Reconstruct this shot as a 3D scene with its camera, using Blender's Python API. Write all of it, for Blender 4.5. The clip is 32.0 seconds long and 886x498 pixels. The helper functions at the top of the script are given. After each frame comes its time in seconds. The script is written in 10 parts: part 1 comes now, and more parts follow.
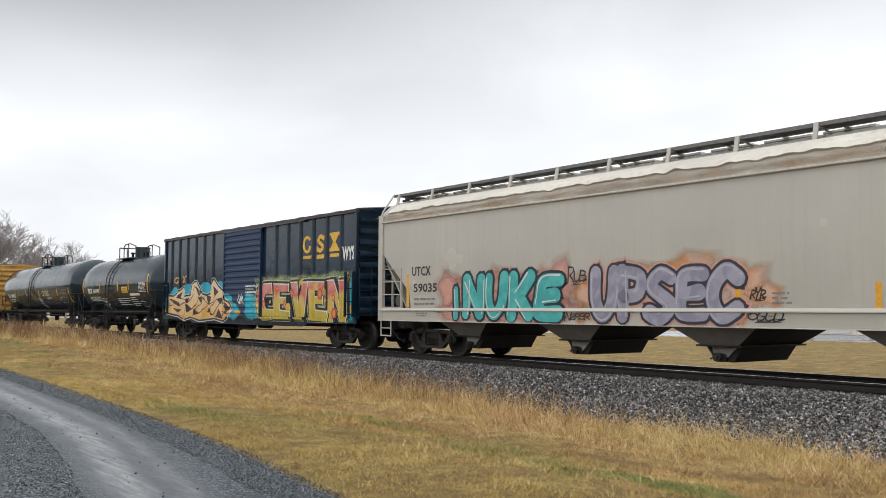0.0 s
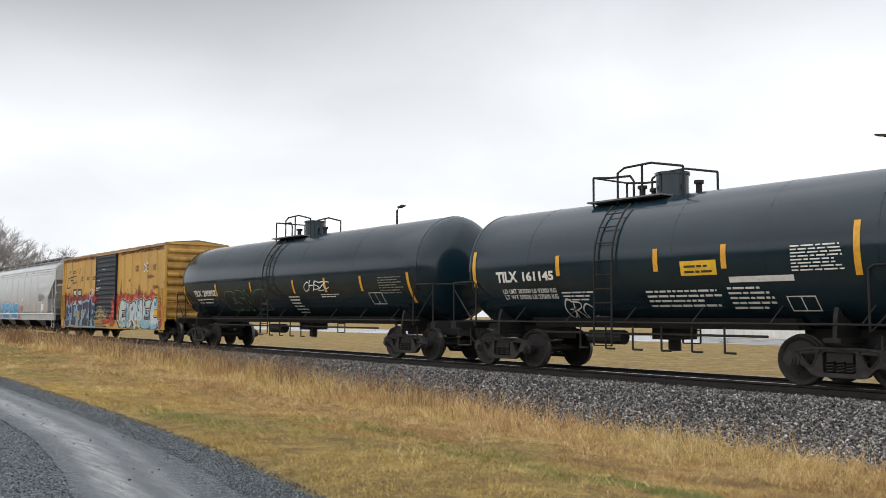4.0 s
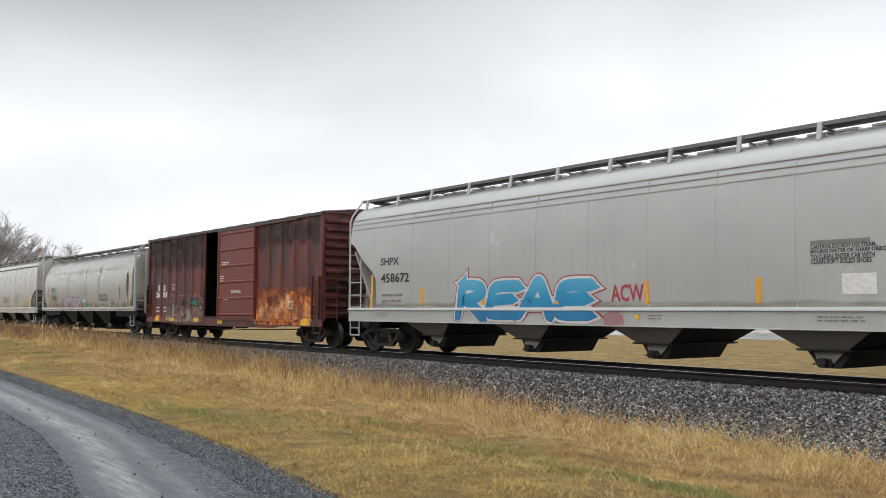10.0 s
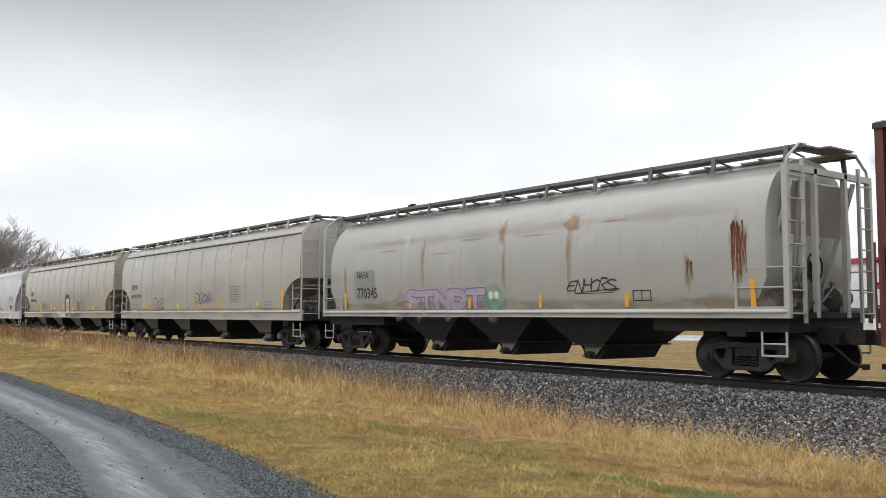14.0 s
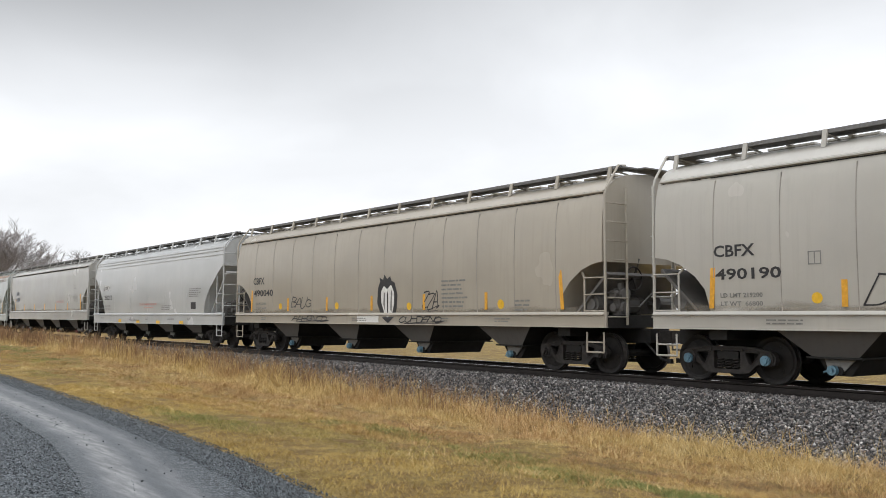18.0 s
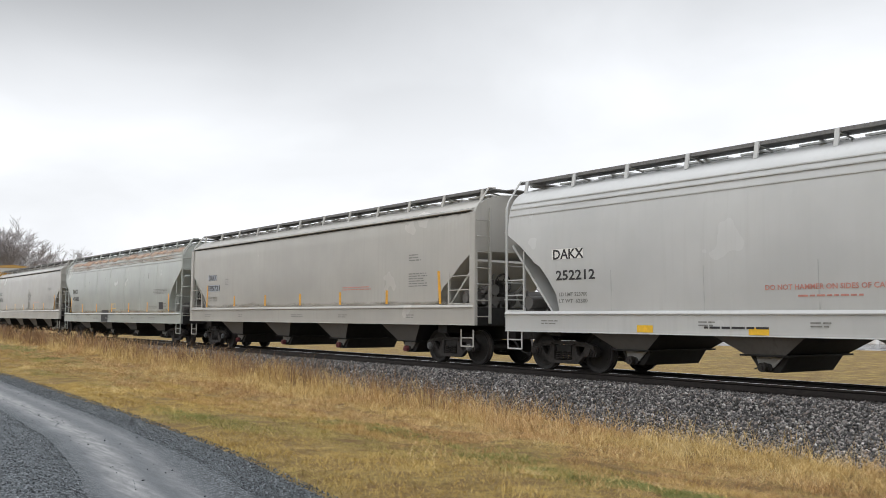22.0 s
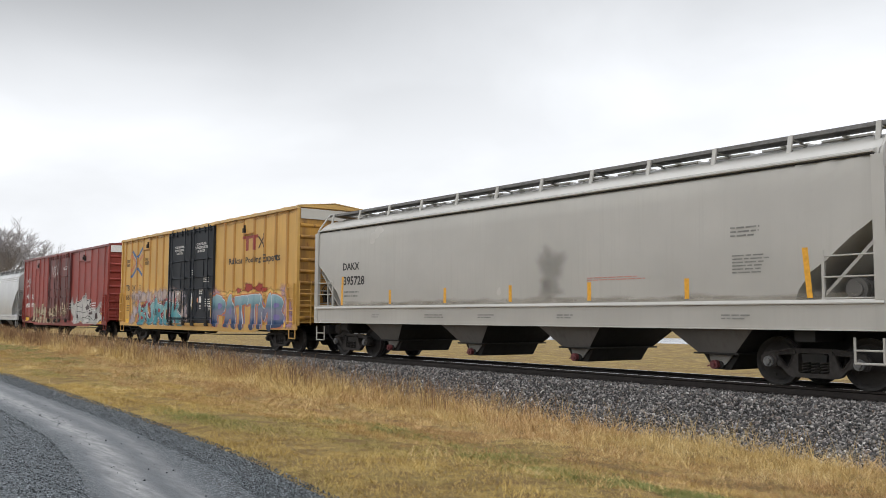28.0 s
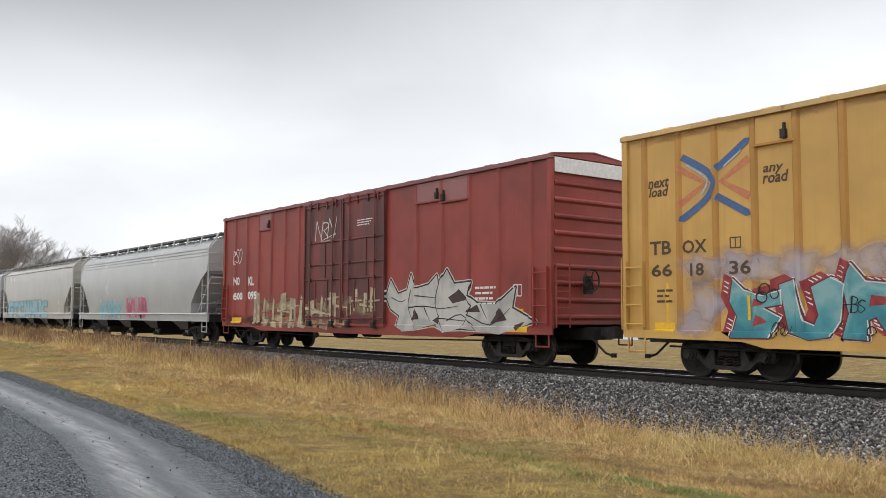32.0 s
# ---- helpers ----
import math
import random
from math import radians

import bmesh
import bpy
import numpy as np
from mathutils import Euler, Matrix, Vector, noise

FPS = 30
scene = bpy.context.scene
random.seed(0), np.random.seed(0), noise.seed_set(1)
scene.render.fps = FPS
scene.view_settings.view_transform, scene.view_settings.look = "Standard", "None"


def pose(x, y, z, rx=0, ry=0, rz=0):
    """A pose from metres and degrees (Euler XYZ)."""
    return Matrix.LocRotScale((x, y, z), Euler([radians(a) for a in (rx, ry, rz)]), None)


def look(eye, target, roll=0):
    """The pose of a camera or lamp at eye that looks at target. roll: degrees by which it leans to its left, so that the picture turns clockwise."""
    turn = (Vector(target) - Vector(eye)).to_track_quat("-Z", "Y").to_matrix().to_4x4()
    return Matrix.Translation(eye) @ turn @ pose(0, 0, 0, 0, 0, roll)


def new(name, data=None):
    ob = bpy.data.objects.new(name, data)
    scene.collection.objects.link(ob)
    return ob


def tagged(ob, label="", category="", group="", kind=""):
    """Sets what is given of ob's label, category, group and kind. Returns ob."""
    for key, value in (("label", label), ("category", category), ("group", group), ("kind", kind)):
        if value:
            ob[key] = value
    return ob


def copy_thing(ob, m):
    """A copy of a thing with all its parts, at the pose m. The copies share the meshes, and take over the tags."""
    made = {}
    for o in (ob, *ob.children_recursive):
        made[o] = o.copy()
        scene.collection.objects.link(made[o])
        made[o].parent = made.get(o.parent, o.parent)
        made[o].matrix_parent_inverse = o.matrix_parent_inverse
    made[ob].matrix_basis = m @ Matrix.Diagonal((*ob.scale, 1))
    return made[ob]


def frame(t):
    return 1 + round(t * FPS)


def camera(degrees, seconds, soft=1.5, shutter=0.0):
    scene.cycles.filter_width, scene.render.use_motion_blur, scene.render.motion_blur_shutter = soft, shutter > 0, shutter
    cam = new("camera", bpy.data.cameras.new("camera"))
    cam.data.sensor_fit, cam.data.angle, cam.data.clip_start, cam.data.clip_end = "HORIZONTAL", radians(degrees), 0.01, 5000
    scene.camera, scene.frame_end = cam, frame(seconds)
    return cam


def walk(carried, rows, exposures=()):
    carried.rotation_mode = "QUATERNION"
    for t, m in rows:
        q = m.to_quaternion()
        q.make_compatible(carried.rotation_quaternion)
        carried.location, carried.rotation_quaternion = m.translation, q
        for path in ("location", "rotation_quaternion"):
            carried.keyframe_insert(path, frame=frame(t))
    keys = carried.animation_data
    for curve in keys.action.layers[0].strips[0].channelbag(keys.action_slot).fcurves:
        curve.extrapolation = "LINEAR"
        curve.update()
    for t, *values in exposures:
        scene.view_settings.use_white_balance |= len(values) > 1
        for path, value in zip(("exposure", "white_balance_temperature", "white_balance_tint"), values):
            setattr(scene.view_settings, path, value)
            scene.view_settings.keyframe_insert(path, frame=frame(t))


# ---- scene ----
# The camera stands on the road and sways a little; z = 0 is the top of the rails, x runs along the track.
EYE = (0.0, -16.289, 1.228)
SWAY = [
    (0, 51.98, 3.96, 0.26), (0.5, 52.00, 4.04, 0.30), (1, 51.89, 4.07, 0.28), (1.5, 51.98, 4.05, 0.23), (2, 51.91, 4.10, 0.18),
    (2.5, 51.72, 4.21, 0.23), (3, 51.60, 4.26, 0.21), (3.5, 51.62, 4.32, 0.17), (4, 51.66, 4.33, 0.24), (4.5, 51.65, 4.35, 0.20),
    (6.5, 51.57, 4.33, 0.18), (7, 51.66, 4.19, 0.17), (7.5, 51.84, 4.09, 0.17), (8, 51.93, 4.16, 0.21), (8.5, 52.03, 4.12, 0.25),
    (9, 51.96, 4.07, 0.16), (9.5, 51.95, 4.02, 0.26), (10, 51.91, 4.00, 0.21), (10.5, 52.15, 3.98, 0.22), (11, 52.18, 4.01, 0.16),
    (11.5, 52.23, 4.06, 0.15), (12, 52.11, 4.10, 0.10), (12.5, 52.13, 4.20, 0.13), (13, 52.23, 4.32, 0.09), (13.5, 52.33, 4.35, 0.12),
    (14, 52.35, 4.25, 0.15), (14.5, 52.33, 4.35, 0.13), (15, 52.52, 4.38, 0.14), (15.5, 52.71, 4.43, 0.07), (17.5, 52.49, 4.59, 0.22),
    (18, 52.38, 4.45, 0.27), (18.5, 52.38, 4.40, 0.37), (19, 52.67, 4.36, 0.34), (19.5, 52.68, 4.42, 0.33), (20, 52.67, 4.39, 0.36),
    (20.5, 52.68, 4.45, 0.43), (21, 52.56, 4.50, 0.40), (21.5, 52.54, 4.51, 0.34), (22, 52.47, 4.44, 0.35), (22.5, 52.53, 4.30, 0.35),
    (23, 52.64, 4.39, 0.32), (23.5, 52.64, 4.36, 0.29), (24, 52.86, 4.39, 0.34), (24.5, 52.63, 4.34, 0.34), (25, 52.61, 4.40, 0.36),
    (25.5, 52.44, 4.55, 0.34), (27.5, 52.49, 4.39, 0.35), (28, 52.53, 4.43, 0.32), (28.5, 52.60, 4.45, 0.33), (29, 52.39, 4.46, 0.29),
    (29.5, 52.56, 4.38, 0.31), (30, 52.59, 4.15, 0.29), (30.5, 52.70, 3.98, 0.25), (31, 52.66, 3.96, 0.30), (31.5, 52.70, 4.05, 0.29),
    (32, 52.71, 4.27, 0.27),
]


def aim(yaw, pitch, roll):
    y, p = radians(yaw), radians(pitch)
    way = Vector((-math.sin(y) * math.cos(p), math.cos(y) * math.cos(p), math.sin(p)))
    return look(EYE, Vector(EYE) + way, roll)


cam = camera(52.78, 32.0, soft=0.5)
walk(cam, [(t, aim(a, b, c)) for t, a, b, c in SWAY])


def gone(t):
    """Metres that the train has gone by t seconds."""
    return 8.4845 * t - 0.001758 * t * t


# ---- world and sun ----
def build_world():
    w = bpy.data.worlds.new("overcast")
    scene.world = w
    w.use_nodes = True
    nt = w.node_tree
    nt.nodes.clear()
    N = nt.nodes.new
    out, bg, sky = N("ShaderNodeOutputWorld"), N("ShaderNodeBackground"), N("ShaderNodeTexSky")
    sky.sky_type, sky.sun_disc, sky.sun_elevation, sky.sun_rotation = "NISHITA", False, radians(48), radians(200)
    sky.air_density, sky.dust_density, sky.ozone_density = 1.5, 6.0, 1.0
    dim = N("ShaderNodeVectorMath")
    dim.operation = "SCALE"
    dim.inputs["Scale"].default_value = 0.08
    nt.links.new(sky.outputs[0], dim.inputs[0])
    co = N("ShaderNodeTexCoord")
    sep = N("ShaderNodeSeparateXYZ")
    nt.links.new(co.outputs["Generated"], sep.inputs[0])
    # cloud sheet: a flat layer seen in perspective
    zz = N("ShaderNodeMath")
    zz.operation = "MAXIMUM"
    nt.links.new(sep.outputs["Z"], zz.inputs[0])
    zz.inputs[1].default_value = 0.0
    za = N("ShaderNodeMath")
    za.operation = "ADD"
    nt.links.new(zz.outputs[0], za.inputs[0])
    za.inputs[1].default_value = 0.30
    div = N("ShaderNodeVectorMath")
    div.operation = "DIVIDE"
    nt.links.new(co.outputs["Generated"], div.inputs[0])
    comb = N("ShaderNodeCombineXYZ")
    for k in range(3):
        nt.links.new(za.outputs[0], comb.inputs[k])
    nt.links.new(comb.outputs[0], div.inputs[1])
    nz = N("ShaderNodeTexNoise")
    nz.inputs["Scale"].default_value, nz.inputs["Detail"].default_value = 1.25, 6.0
    nz.inputs["Roughness"].default_value, nz.inputs["Distortion"].default_value = 0.48, 0.5
    nt.links.new(div.outputs[0], nz.inputs["Vector"])
    # brightness of the cloud layer by height: pale band low, greyer above, bright overhead
    ramp = N("ShaderNodeValToRGB")
    e = ramp.color_ramp.elements
    e[0].position, e[0].color = 0.0, (0.91, 0.93, 0.96, 1)
    e[1].position, e[1].color = 1.0, (1.85, 1.90, 2.0, 1)
    for p, v in ((0.08, 1.08), (0.18, 1.17), (0.26, 1.08), (0.34, 0.82), (0.5, 1.0)):
        n = e.new(p)
        n.color = (v * 0.975, v, v * 1.04, 1)
    nt.links.new(zz.outputs[0], ramp.inputs[0])
    mr = N("ShaderNodeMapRange")
    mr.inputs["From Min"].default_value, mr.inputs["From Max"].default_value = 0.35, 0.65
    mr.inputs["To Min"].default_value, mr.inputs["To Max"].default_value = 0.87, 1.06
    nt.links.new(nz.outputs["Fac"], mr.inputs["Value"])
    # a heavier, greyer bank of cloud rises towards -x
    far = N("ShaderNodeMapRange")
    far.interpolation_type = "SMOOTHSTEP"
    far.inputs["From Min"].default_value, far.inputs["From Max"].default_value = -0.62, -0.98
    nt.links.new(sep.outputs["X"], far.inputs["Value"])
    high = N("ShaderNodeMapRange")
    high.interpolation_type = "SMOOTHSTEP"
    high.inputs["From Min"].default_value, high.inputs["From Max"].default_value = 0.14, 0.36
    high.inputs["To Max"].default_value = 0.46
    nt.links.new(zz.outputs[0], high.inputs["Value"])
    bank, keep = N("ShaderNodeMath"), N("ShaderNodeMath")
    bank.operation, keep.operation = "MULTIPLY", "SUBTRACT"
    nt.links.new(far.outputs[0], bank.inputs[0])
    nt.links.new(high.outputs[0], bank.inputs[1])
    keep.inputs[0].default_value = 1.0
    nt.links.new(bank.outputs[0], keep.inputs[1])
    shade = N("ShaderNodeMath")
    shade.operation = "MULTIPLY"
    nt.links.new(mr.outputs[0], shade.inputs[0])
    nt.links.new(keep.outputs[0], shade.inputs[1])
    mul = N("ShaderNodeVectorMath")
    mul.operation = "SCALE"
    nt.links.new(ramp.outputs[0], mul.inputs[0])
    nt.links.new(shade.outputs[0], mul.inputs["Scale"])
    mix = N("ShaderNodeMix")
    mix.data_type = "RGBA"
    mix.inputs["Factor"].default_value = 0.93
    nt.links.new(dim.outputs[0], mix.inputs["A"])
    nt.links.new(mul.outputs[0], mix.inputs["B"])
    nt.links.new(mix.outputs["Result"], bg.inputs["Color"])
    bg.inputs["Strength"].default_value = 1.0
    nt.links.new(bg.outputs[0], out.inputs[0])


build_world()
sun_data = bpy.data.lights.new("sun", "SUN")
sun_data.energy, sun_data.angle, sun_data.color = 0.9, radians(130), (1.0, 0.98, 0.96)
sun = new("sun", sun_data)
sun.matrix_basis = look((8, -22, 36), (0, 0, 0))
scene.view_settings.exposure = 0.0


# ---- materials ----
class Nodes:
    """A short way to wire a node material."""

    def __init__(self, name):
        self.mat = bpy.data.materials.new(name)
        self.mat.use_nodes = True
        self.nt = self.mat.node_tree
        self.nt.nodes.clear()
        self.out = self.add("ShaderNodeOutputMaterial")
        self.bsdf = self.add("ShaderNodeBsdfPrincipled")
        self.link(self.bsdf.outputs[0], self.out.inputs[0])

    def add(self, kind, **props):
        n = self.nt.nodes.new(kind)
        for k, v in props.items():
            n.inputs[k].default_value = v
        return n

    def link(self, a, b):
        self.nt.links.new(a, b)

    def coords(self, scale=(1, 1, 1), random_shift=True, space="Object"):
        co = self.add("ShaderNodeTexCoord")
        mp = self.add("ShaderNodeMapping")
        mp.inputs["Scale"].default_value = scale
        self.link(co.outputs[space], mp.inputs["Vector"])
        if random_shift:
            info = self.add("ShaderNodeObjectInfo")
            m = self.add("ShaderNodeMath")
            m.operation = "MULTIPLY"
            m.inputs[1].default_value = 37.0
            self.link(info.outputs["Random"], m.inputs[0])
            self.link(m.outputs[0], mp.inputs["Location"])
        return mp.outputs[0]

    def noise(self, vec, scale, detail=4.0, rough=0.55, distortion=0.0):
        n = self.add("ShaderNodeTexNoise", Scale=scale, Detail=detail, Roughness=rough, Distortion=distortion)
        self.link(vec, n.inputs["Vector"])
        return n.outputs["Fac"]

    def range(self, v, a, b, c=0.0, d=1.0):
        n = self.add("ShaderNodeMapRange")
        n.clamp = True
        for k, x in zip(("From Min", "From Max", "To Min", "To Max"), (a, b, c, d)):
            n.inputs[k].default_value = x
        self.link(v, n.inputs["Value"])
        return n.outputs[0]

    def math(self, op, a, b):
        n = self.add("ShaderNodeMath")
        n.operation = op
        for k, x in ((0, a), (1, b)):
            if isinstance(x, (int, float)):
                n.inputs[k].default_value = x
            else:
                self.link(x, n.inputs[k])
        return n.outputs[0]

    def mix(self, f, a, b):
        n = self.add("ShaderNodeMix")
        n.data_type = "RGBA"
        for key, x in (("Factor", f), ("A", a), ("B", b)):
            if isinstance(x, tuple):
                n.inputs[key].default_value = (*x[:3], 1)
            elif isinstance(x, (int, float)):
                n.inputs[key].default_value = x
            else:
                self.link(x, n.inputs[key])
        return n.outputs["Result"]

    def ramp(self, v, stops):
        n = self.add("ShaderNodeValToRGB")
        e = n.color_ramp.elements
        e[0].position, e[0].color = stops[0][0], (*stops[0][1], 1)
        e[1].position, e[1].color = stops[-1][0], (*stops[-1][1], 1)
        for p, c in stops[1:-1]:
            k = e.new(p)
            k.color = (*c, 1)
        self.link(v, n.inputs[0])
        return n.outputs[0]

    def done(self, color, rough=0.5, metal=0.0, bump=None, strength=0.2, distance=0.01):
        for key, x in (("Base Color", color), ("Roughness", rough), ("Metallic", metal)):
            if isinstance(x, tuple):
                self.bsdf.inputs[key].default_value = (*x[:3], 1)
            elif isinstance(x, (int, float)):
                self.bsdf.inputs[key].default_value = x
            else:
                self.link(x, self.bsdf.inputs[key])
        if bump is not None:
            b = self.add("ShaderNodeBump", Strength=strength, Distance=distance)
            self.link(bump, b.inputs["Height"])
            self.link(b.outputs[0], self.bsdf.inputs["Normal"])
        return self.mat


def paint(name, color, rough=0.45, dirt=0.35, dirt_color=(0.12, 0.10, 0.08), rust=0.0, fade=0.12, streaky=False, dent=0.12, gloss=0.0, sheen=0.5):
    """Weathered vehicle paint: faded patches, run-down streaks, fine speckle and rust breaking through."""
    k = Nodes(name)
    v = k.coords()
    big = k.noise(v, 0.55, 3)
    fine = k.noise(v, 9.0, 5)
    run = k.noise(k.coords((5.5, 5.5, 0.22)), 1.6, 5, 0.6)
    lo = tuple(c * (1 - fade) for c in color)
    hi = tuple(min(1, c * (1 + fade) + fade * 0.03) for c in color)
    col = k.mix(k.range(big, 0.35, 0.65), lo, hi)
    if streaky:
        soot = k.noise(k.coords((1.5, 1.5, 0.34)), 1.0, 5, 0.55)
        col = k.mix(k.range(soot, 0.40, 0.57, 0, dirt), col, dirt_color)
    col = k.mix(k.math("MULTIPLY", k.math("MULTIPLY", k.range(run, 0.50, 0.85), k.range(big, 0.4, 0.65, 0.25, 1.0)), dirt), col, dirt_color)
    col = k.mix(k.math("MULTIPLY", k.range(fine, 0.58, 0.85), dirt * 0.3), col, dirt_color)
    if rust:
        spots = k.noise(k.coords((1, 1, 0.45)), 2.6, 8, 0.68)
        col = k.mix(k.range(spots, 0.64 - 0.12 * rust, 0.72 - 0.1 * rust, 0, min(1, 0.5 + rust)), col, (0.17, 0.062, 0.025))
    k.bsdf.inputs["Specular IOR Level"].default_value = sheen
    if gloss:
        k.bsdf.inputs["Coat Weight"].default_value, k.bsdf.inputs["Coat Roughness"].default_value, k.bsdf.inputs["Coat IOR"].default_value = gloss, 0.05, 1.7
    return k.done(col, k.range(big, 0.3, 0.7, rough - 0.03, rough + 0.08), 0.0, k.noise(v, 1.3 if dent < 0.2 else 1.9, 2), dent, 0.02)


def plain(name, color, rough=0.6, metal=0.0, vary=0.25, scale=14.0):
    k = Nodes(name)
    n = k.noise(k.coords(), scale, 5)
    col = k.mix(k.range(n, 0.3, 0.7), tuple(c * (1 - vary) for c in color), tuple(min(1, c * (1 + vary)) for c in color))
    return k.done(col, rough, metal, n, 0.15, 0.004)


M = {}


def build_materials():
    M["hop_beige"] = paint("beige_hopper_paint", (0.47, 0.45, 0.40), rough=0.20, fade=0.05, dirt=0.16)
    M["hop_light"] = paint("light_grey_hopper_paint", (0.43, 0.44, 0.435), rough=0.20, fade=0.05, dirt=0.14)
    M["hop_tan"] = paint("tan_hopper_paint", (0.40, 0.365, 0.305), rough=0.20, fade=0.05, dirt=0.2)
    M["hop_tan2"] = paint("grey_tan_hopper_paint", (0.44, 0.425, 0.385), rough=0.20, fade=0.05, dirt=0.16)
    M["hop_grey"] = paint("pale_grey_hopper_paint", (0.43, 0.42, 0.39), rough=0.20, fade=0.05, dirt=0.14)
    M["hop_white"] = paint("off_white_hopper_paint", (0.50, 0.51, 0.505), rough=0.20, fade=0.05, dirt=0.14)
    M["hop_green"] = paint("green_grey_hopper_paint", (0.42, 0.445, 0.42), rough=0.20, fade=0.05, dirt=0.22, dirt_color=(0.2, 0.13, 0.08))
    M["hop_old"] = paint("stained_grey_hopper_paint", (0.41, 0.41, 0.385), rough=0.20, fade=0.05, dirt=0.4, dirt_color=(0.22, 0.17, 0.12))
    M["stained"] = paint("stained_roof_paint", (0.56, 0.53, 0.46), dirt=0.75, dirt_color=(0.30, 0.16, 0.07))
    M["bay_grey"] = paint("grimy_shaded_underside_paint", (0.13, 0.125, 0.12), dirt=0.6, dirt_color=(0.025, 0.020, 0.018))
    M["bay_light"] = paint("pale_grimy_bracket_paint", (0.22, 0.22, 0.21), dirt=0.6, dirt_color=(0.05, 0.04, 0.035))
    M["tank_black"] = paint("black_tank_paint", (0.0060, 0.020, 0.030), rough=0.16, gloss=0.14, sheen=0.32, dirt=0.05, dirt_color=(0.05, 0.05, 0.05))
    M["csx_blue"] = paint("dark_blue_grey_boxcar_paint", (0.006, 0.021, 0.042), rough=0.14, sheen=0.40, fade=0.4, dirt=0.15, dirt_color=(0.03, 0.05, 0.075), dent=0.5)
    M["csx_post"] = paint("worn_blue_grey_post_paint", (0.014, 0.026, 0.040), rough=0.4, sheen=0.3, dirt=0.3, dirt_color=(0.06, 0.07, 0.08))
    M["csx_door"] = paint("blue_door_paint", (0.009, 0.032, 0.088), rough=0.42, sheen=0.3, dirt=0.3, dirt_color=(0.06, 0.07, 0.09))
    M["rbox_yellow"] = paint("yellow_boxcar_paint", (0.54, 0.315, 0.062), dirt=0.35, dirt_color=(0.10, 0.05, 0.025), rust=0.22)
    M["tbox_yellow"] = paint("golden_yellow_boxcar_paint", (0.56, 0.335, 0.09), dirt=0.25, dirt_color=(0.2, 0.11, 0.04))
    M["tbox_door"] = paint("faded_black_door_paint", (0.018, 0.022, 0.028), rough=0.5, sheen=0.2, dirt=0.4, dirt_color=(0.06, 0.066, 0.07))
    M["chord_gold"] = paint("worn_golden_chord_paint", (0.54, 0.36, 0.14), dirt=0.45, dirt_color=(0.22, 0.12, 0.06), rust=0.3)
    M["nokl_chord"] = paint("faded_mauve_chord_paint", (0.21, 0.085, 0.085), dirt=0.5, dirt_color=(0.07, 0.035, 0.035))
    M["nokl_panel"] = paint("faded_mauve_header_paint", (0.27, 0.11, 0.105), dirt=0.4, dirt_color=(0.12, 0.05, 0.05))
    M["nokl_door"] = paint("grimy_dark_red_door_paint", (0.185, 0.034, 0.028), fade=0.25, dirt=0.7, dirt_color=(0.045, 0.02, 0.02), streaky=True)
    M["black_door"] = paint("black_door_paint", (0.008, 0.017, 0.028), rough=0.45, sheen=0.25, dirt=0.3, dirt_color=(0.07, 0.08, 0.09))
    # posts in a darker yellow than the walls
    M["tbox_post"] = paint("darker_yellow_post_paint", (0.44, 0.22, 0.040), dirt=0.5, dirt_color=(0.14, 0.07, 0.03))
    M["lrs_red"] = paint("oxide_red_boxcar_paint", (0.158, 0.030, 0.021), fade=0.22, dirt=0.95, streaky=True, dirt_color=(0.040, 0.018, 0.017), rust=0.1)
    # post tone set apart from the wall, making up for weak shading
    M["lrs_post"] = paint("contrast_red_post_paint", (0.112, 0.025, 0.020), dirt=0.4, dirt_color=(0.03, 0.016, 0.015))
    M["lrs_door"] = paint("red_door_paint", (0.165, 0.032, 0.025), dirt=0.6, dirt_color=(0.05, 0.02, 0.02))
    M["nokl_red"] = paint("brick_red_boxcar_paint", (0.255, 0.040, 0.030), fade=0.22, dirt=0.4, dirt_color=(0.07, 0.025, 0.022))
    M["chord_dark"] = paint("dark_grimy_chord_paint", (0.040, 0.030, 0.030), dirt=0.5, dirt_color=(0.02, 0.015, 0.015), rust=0.3)
    M["chord_rust"] = paint("rusting_yellow_chord_paint", (0.34, 0.19, 0.075), dirt=0.7, dirt_color=(0.10, 0.045, 0.03), rust=0.9)
    M["rbox_end"] = paint("grimy_yellow_end_paint", (0.50, 0.285, 0.06), dirt=0.5, dirt_color=(0.11, 0.055, 0.025), rust=0.4, streaky=True)
    M["tbox_end"] = paint("worn_golden_end_paint", (0.52, 0.275, 0.05), dirt=0.6, dirt_color=(0.12, 0.06, 0.03), rust=0.35, streaky=True)
    # ends darker than the sides: their shade painted in along with soot
    M["lrs_end"] = paint("sooty_shaded_red_end_paint", (0.125, 0.029, 0.023), dirt=0.8, dirt_color=(0.016, 0.010, 0.010), streaky=True)
    M["roof_metal"] = plain("galvanised_roof_sheet", (0.25, 0.25, 0.25), 0.5, 0.3, 0.25, 3)
    M["lining"] = paint("dark_hold_lining", (0.17, 0.20, 0.205), 0.7, 0.5)
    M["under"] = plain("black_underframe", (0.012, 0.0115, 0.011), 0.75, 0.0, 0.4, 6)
    M["steel_dark"] = plain("grimy_cast_steel", (0.025, 0.022, 0.0205), 0.72, 0.0, 0.5, 9)
    M["wheel"] = plain("wheel_steel", (0.013, 0.0115, 0.011), 0.7, 0.0, 0.5, 7)
    M["tread"] = plain("polished_tread_steel", (0.60, 0.59, 0.58), 0.16, 1.0, 0.15, 9)
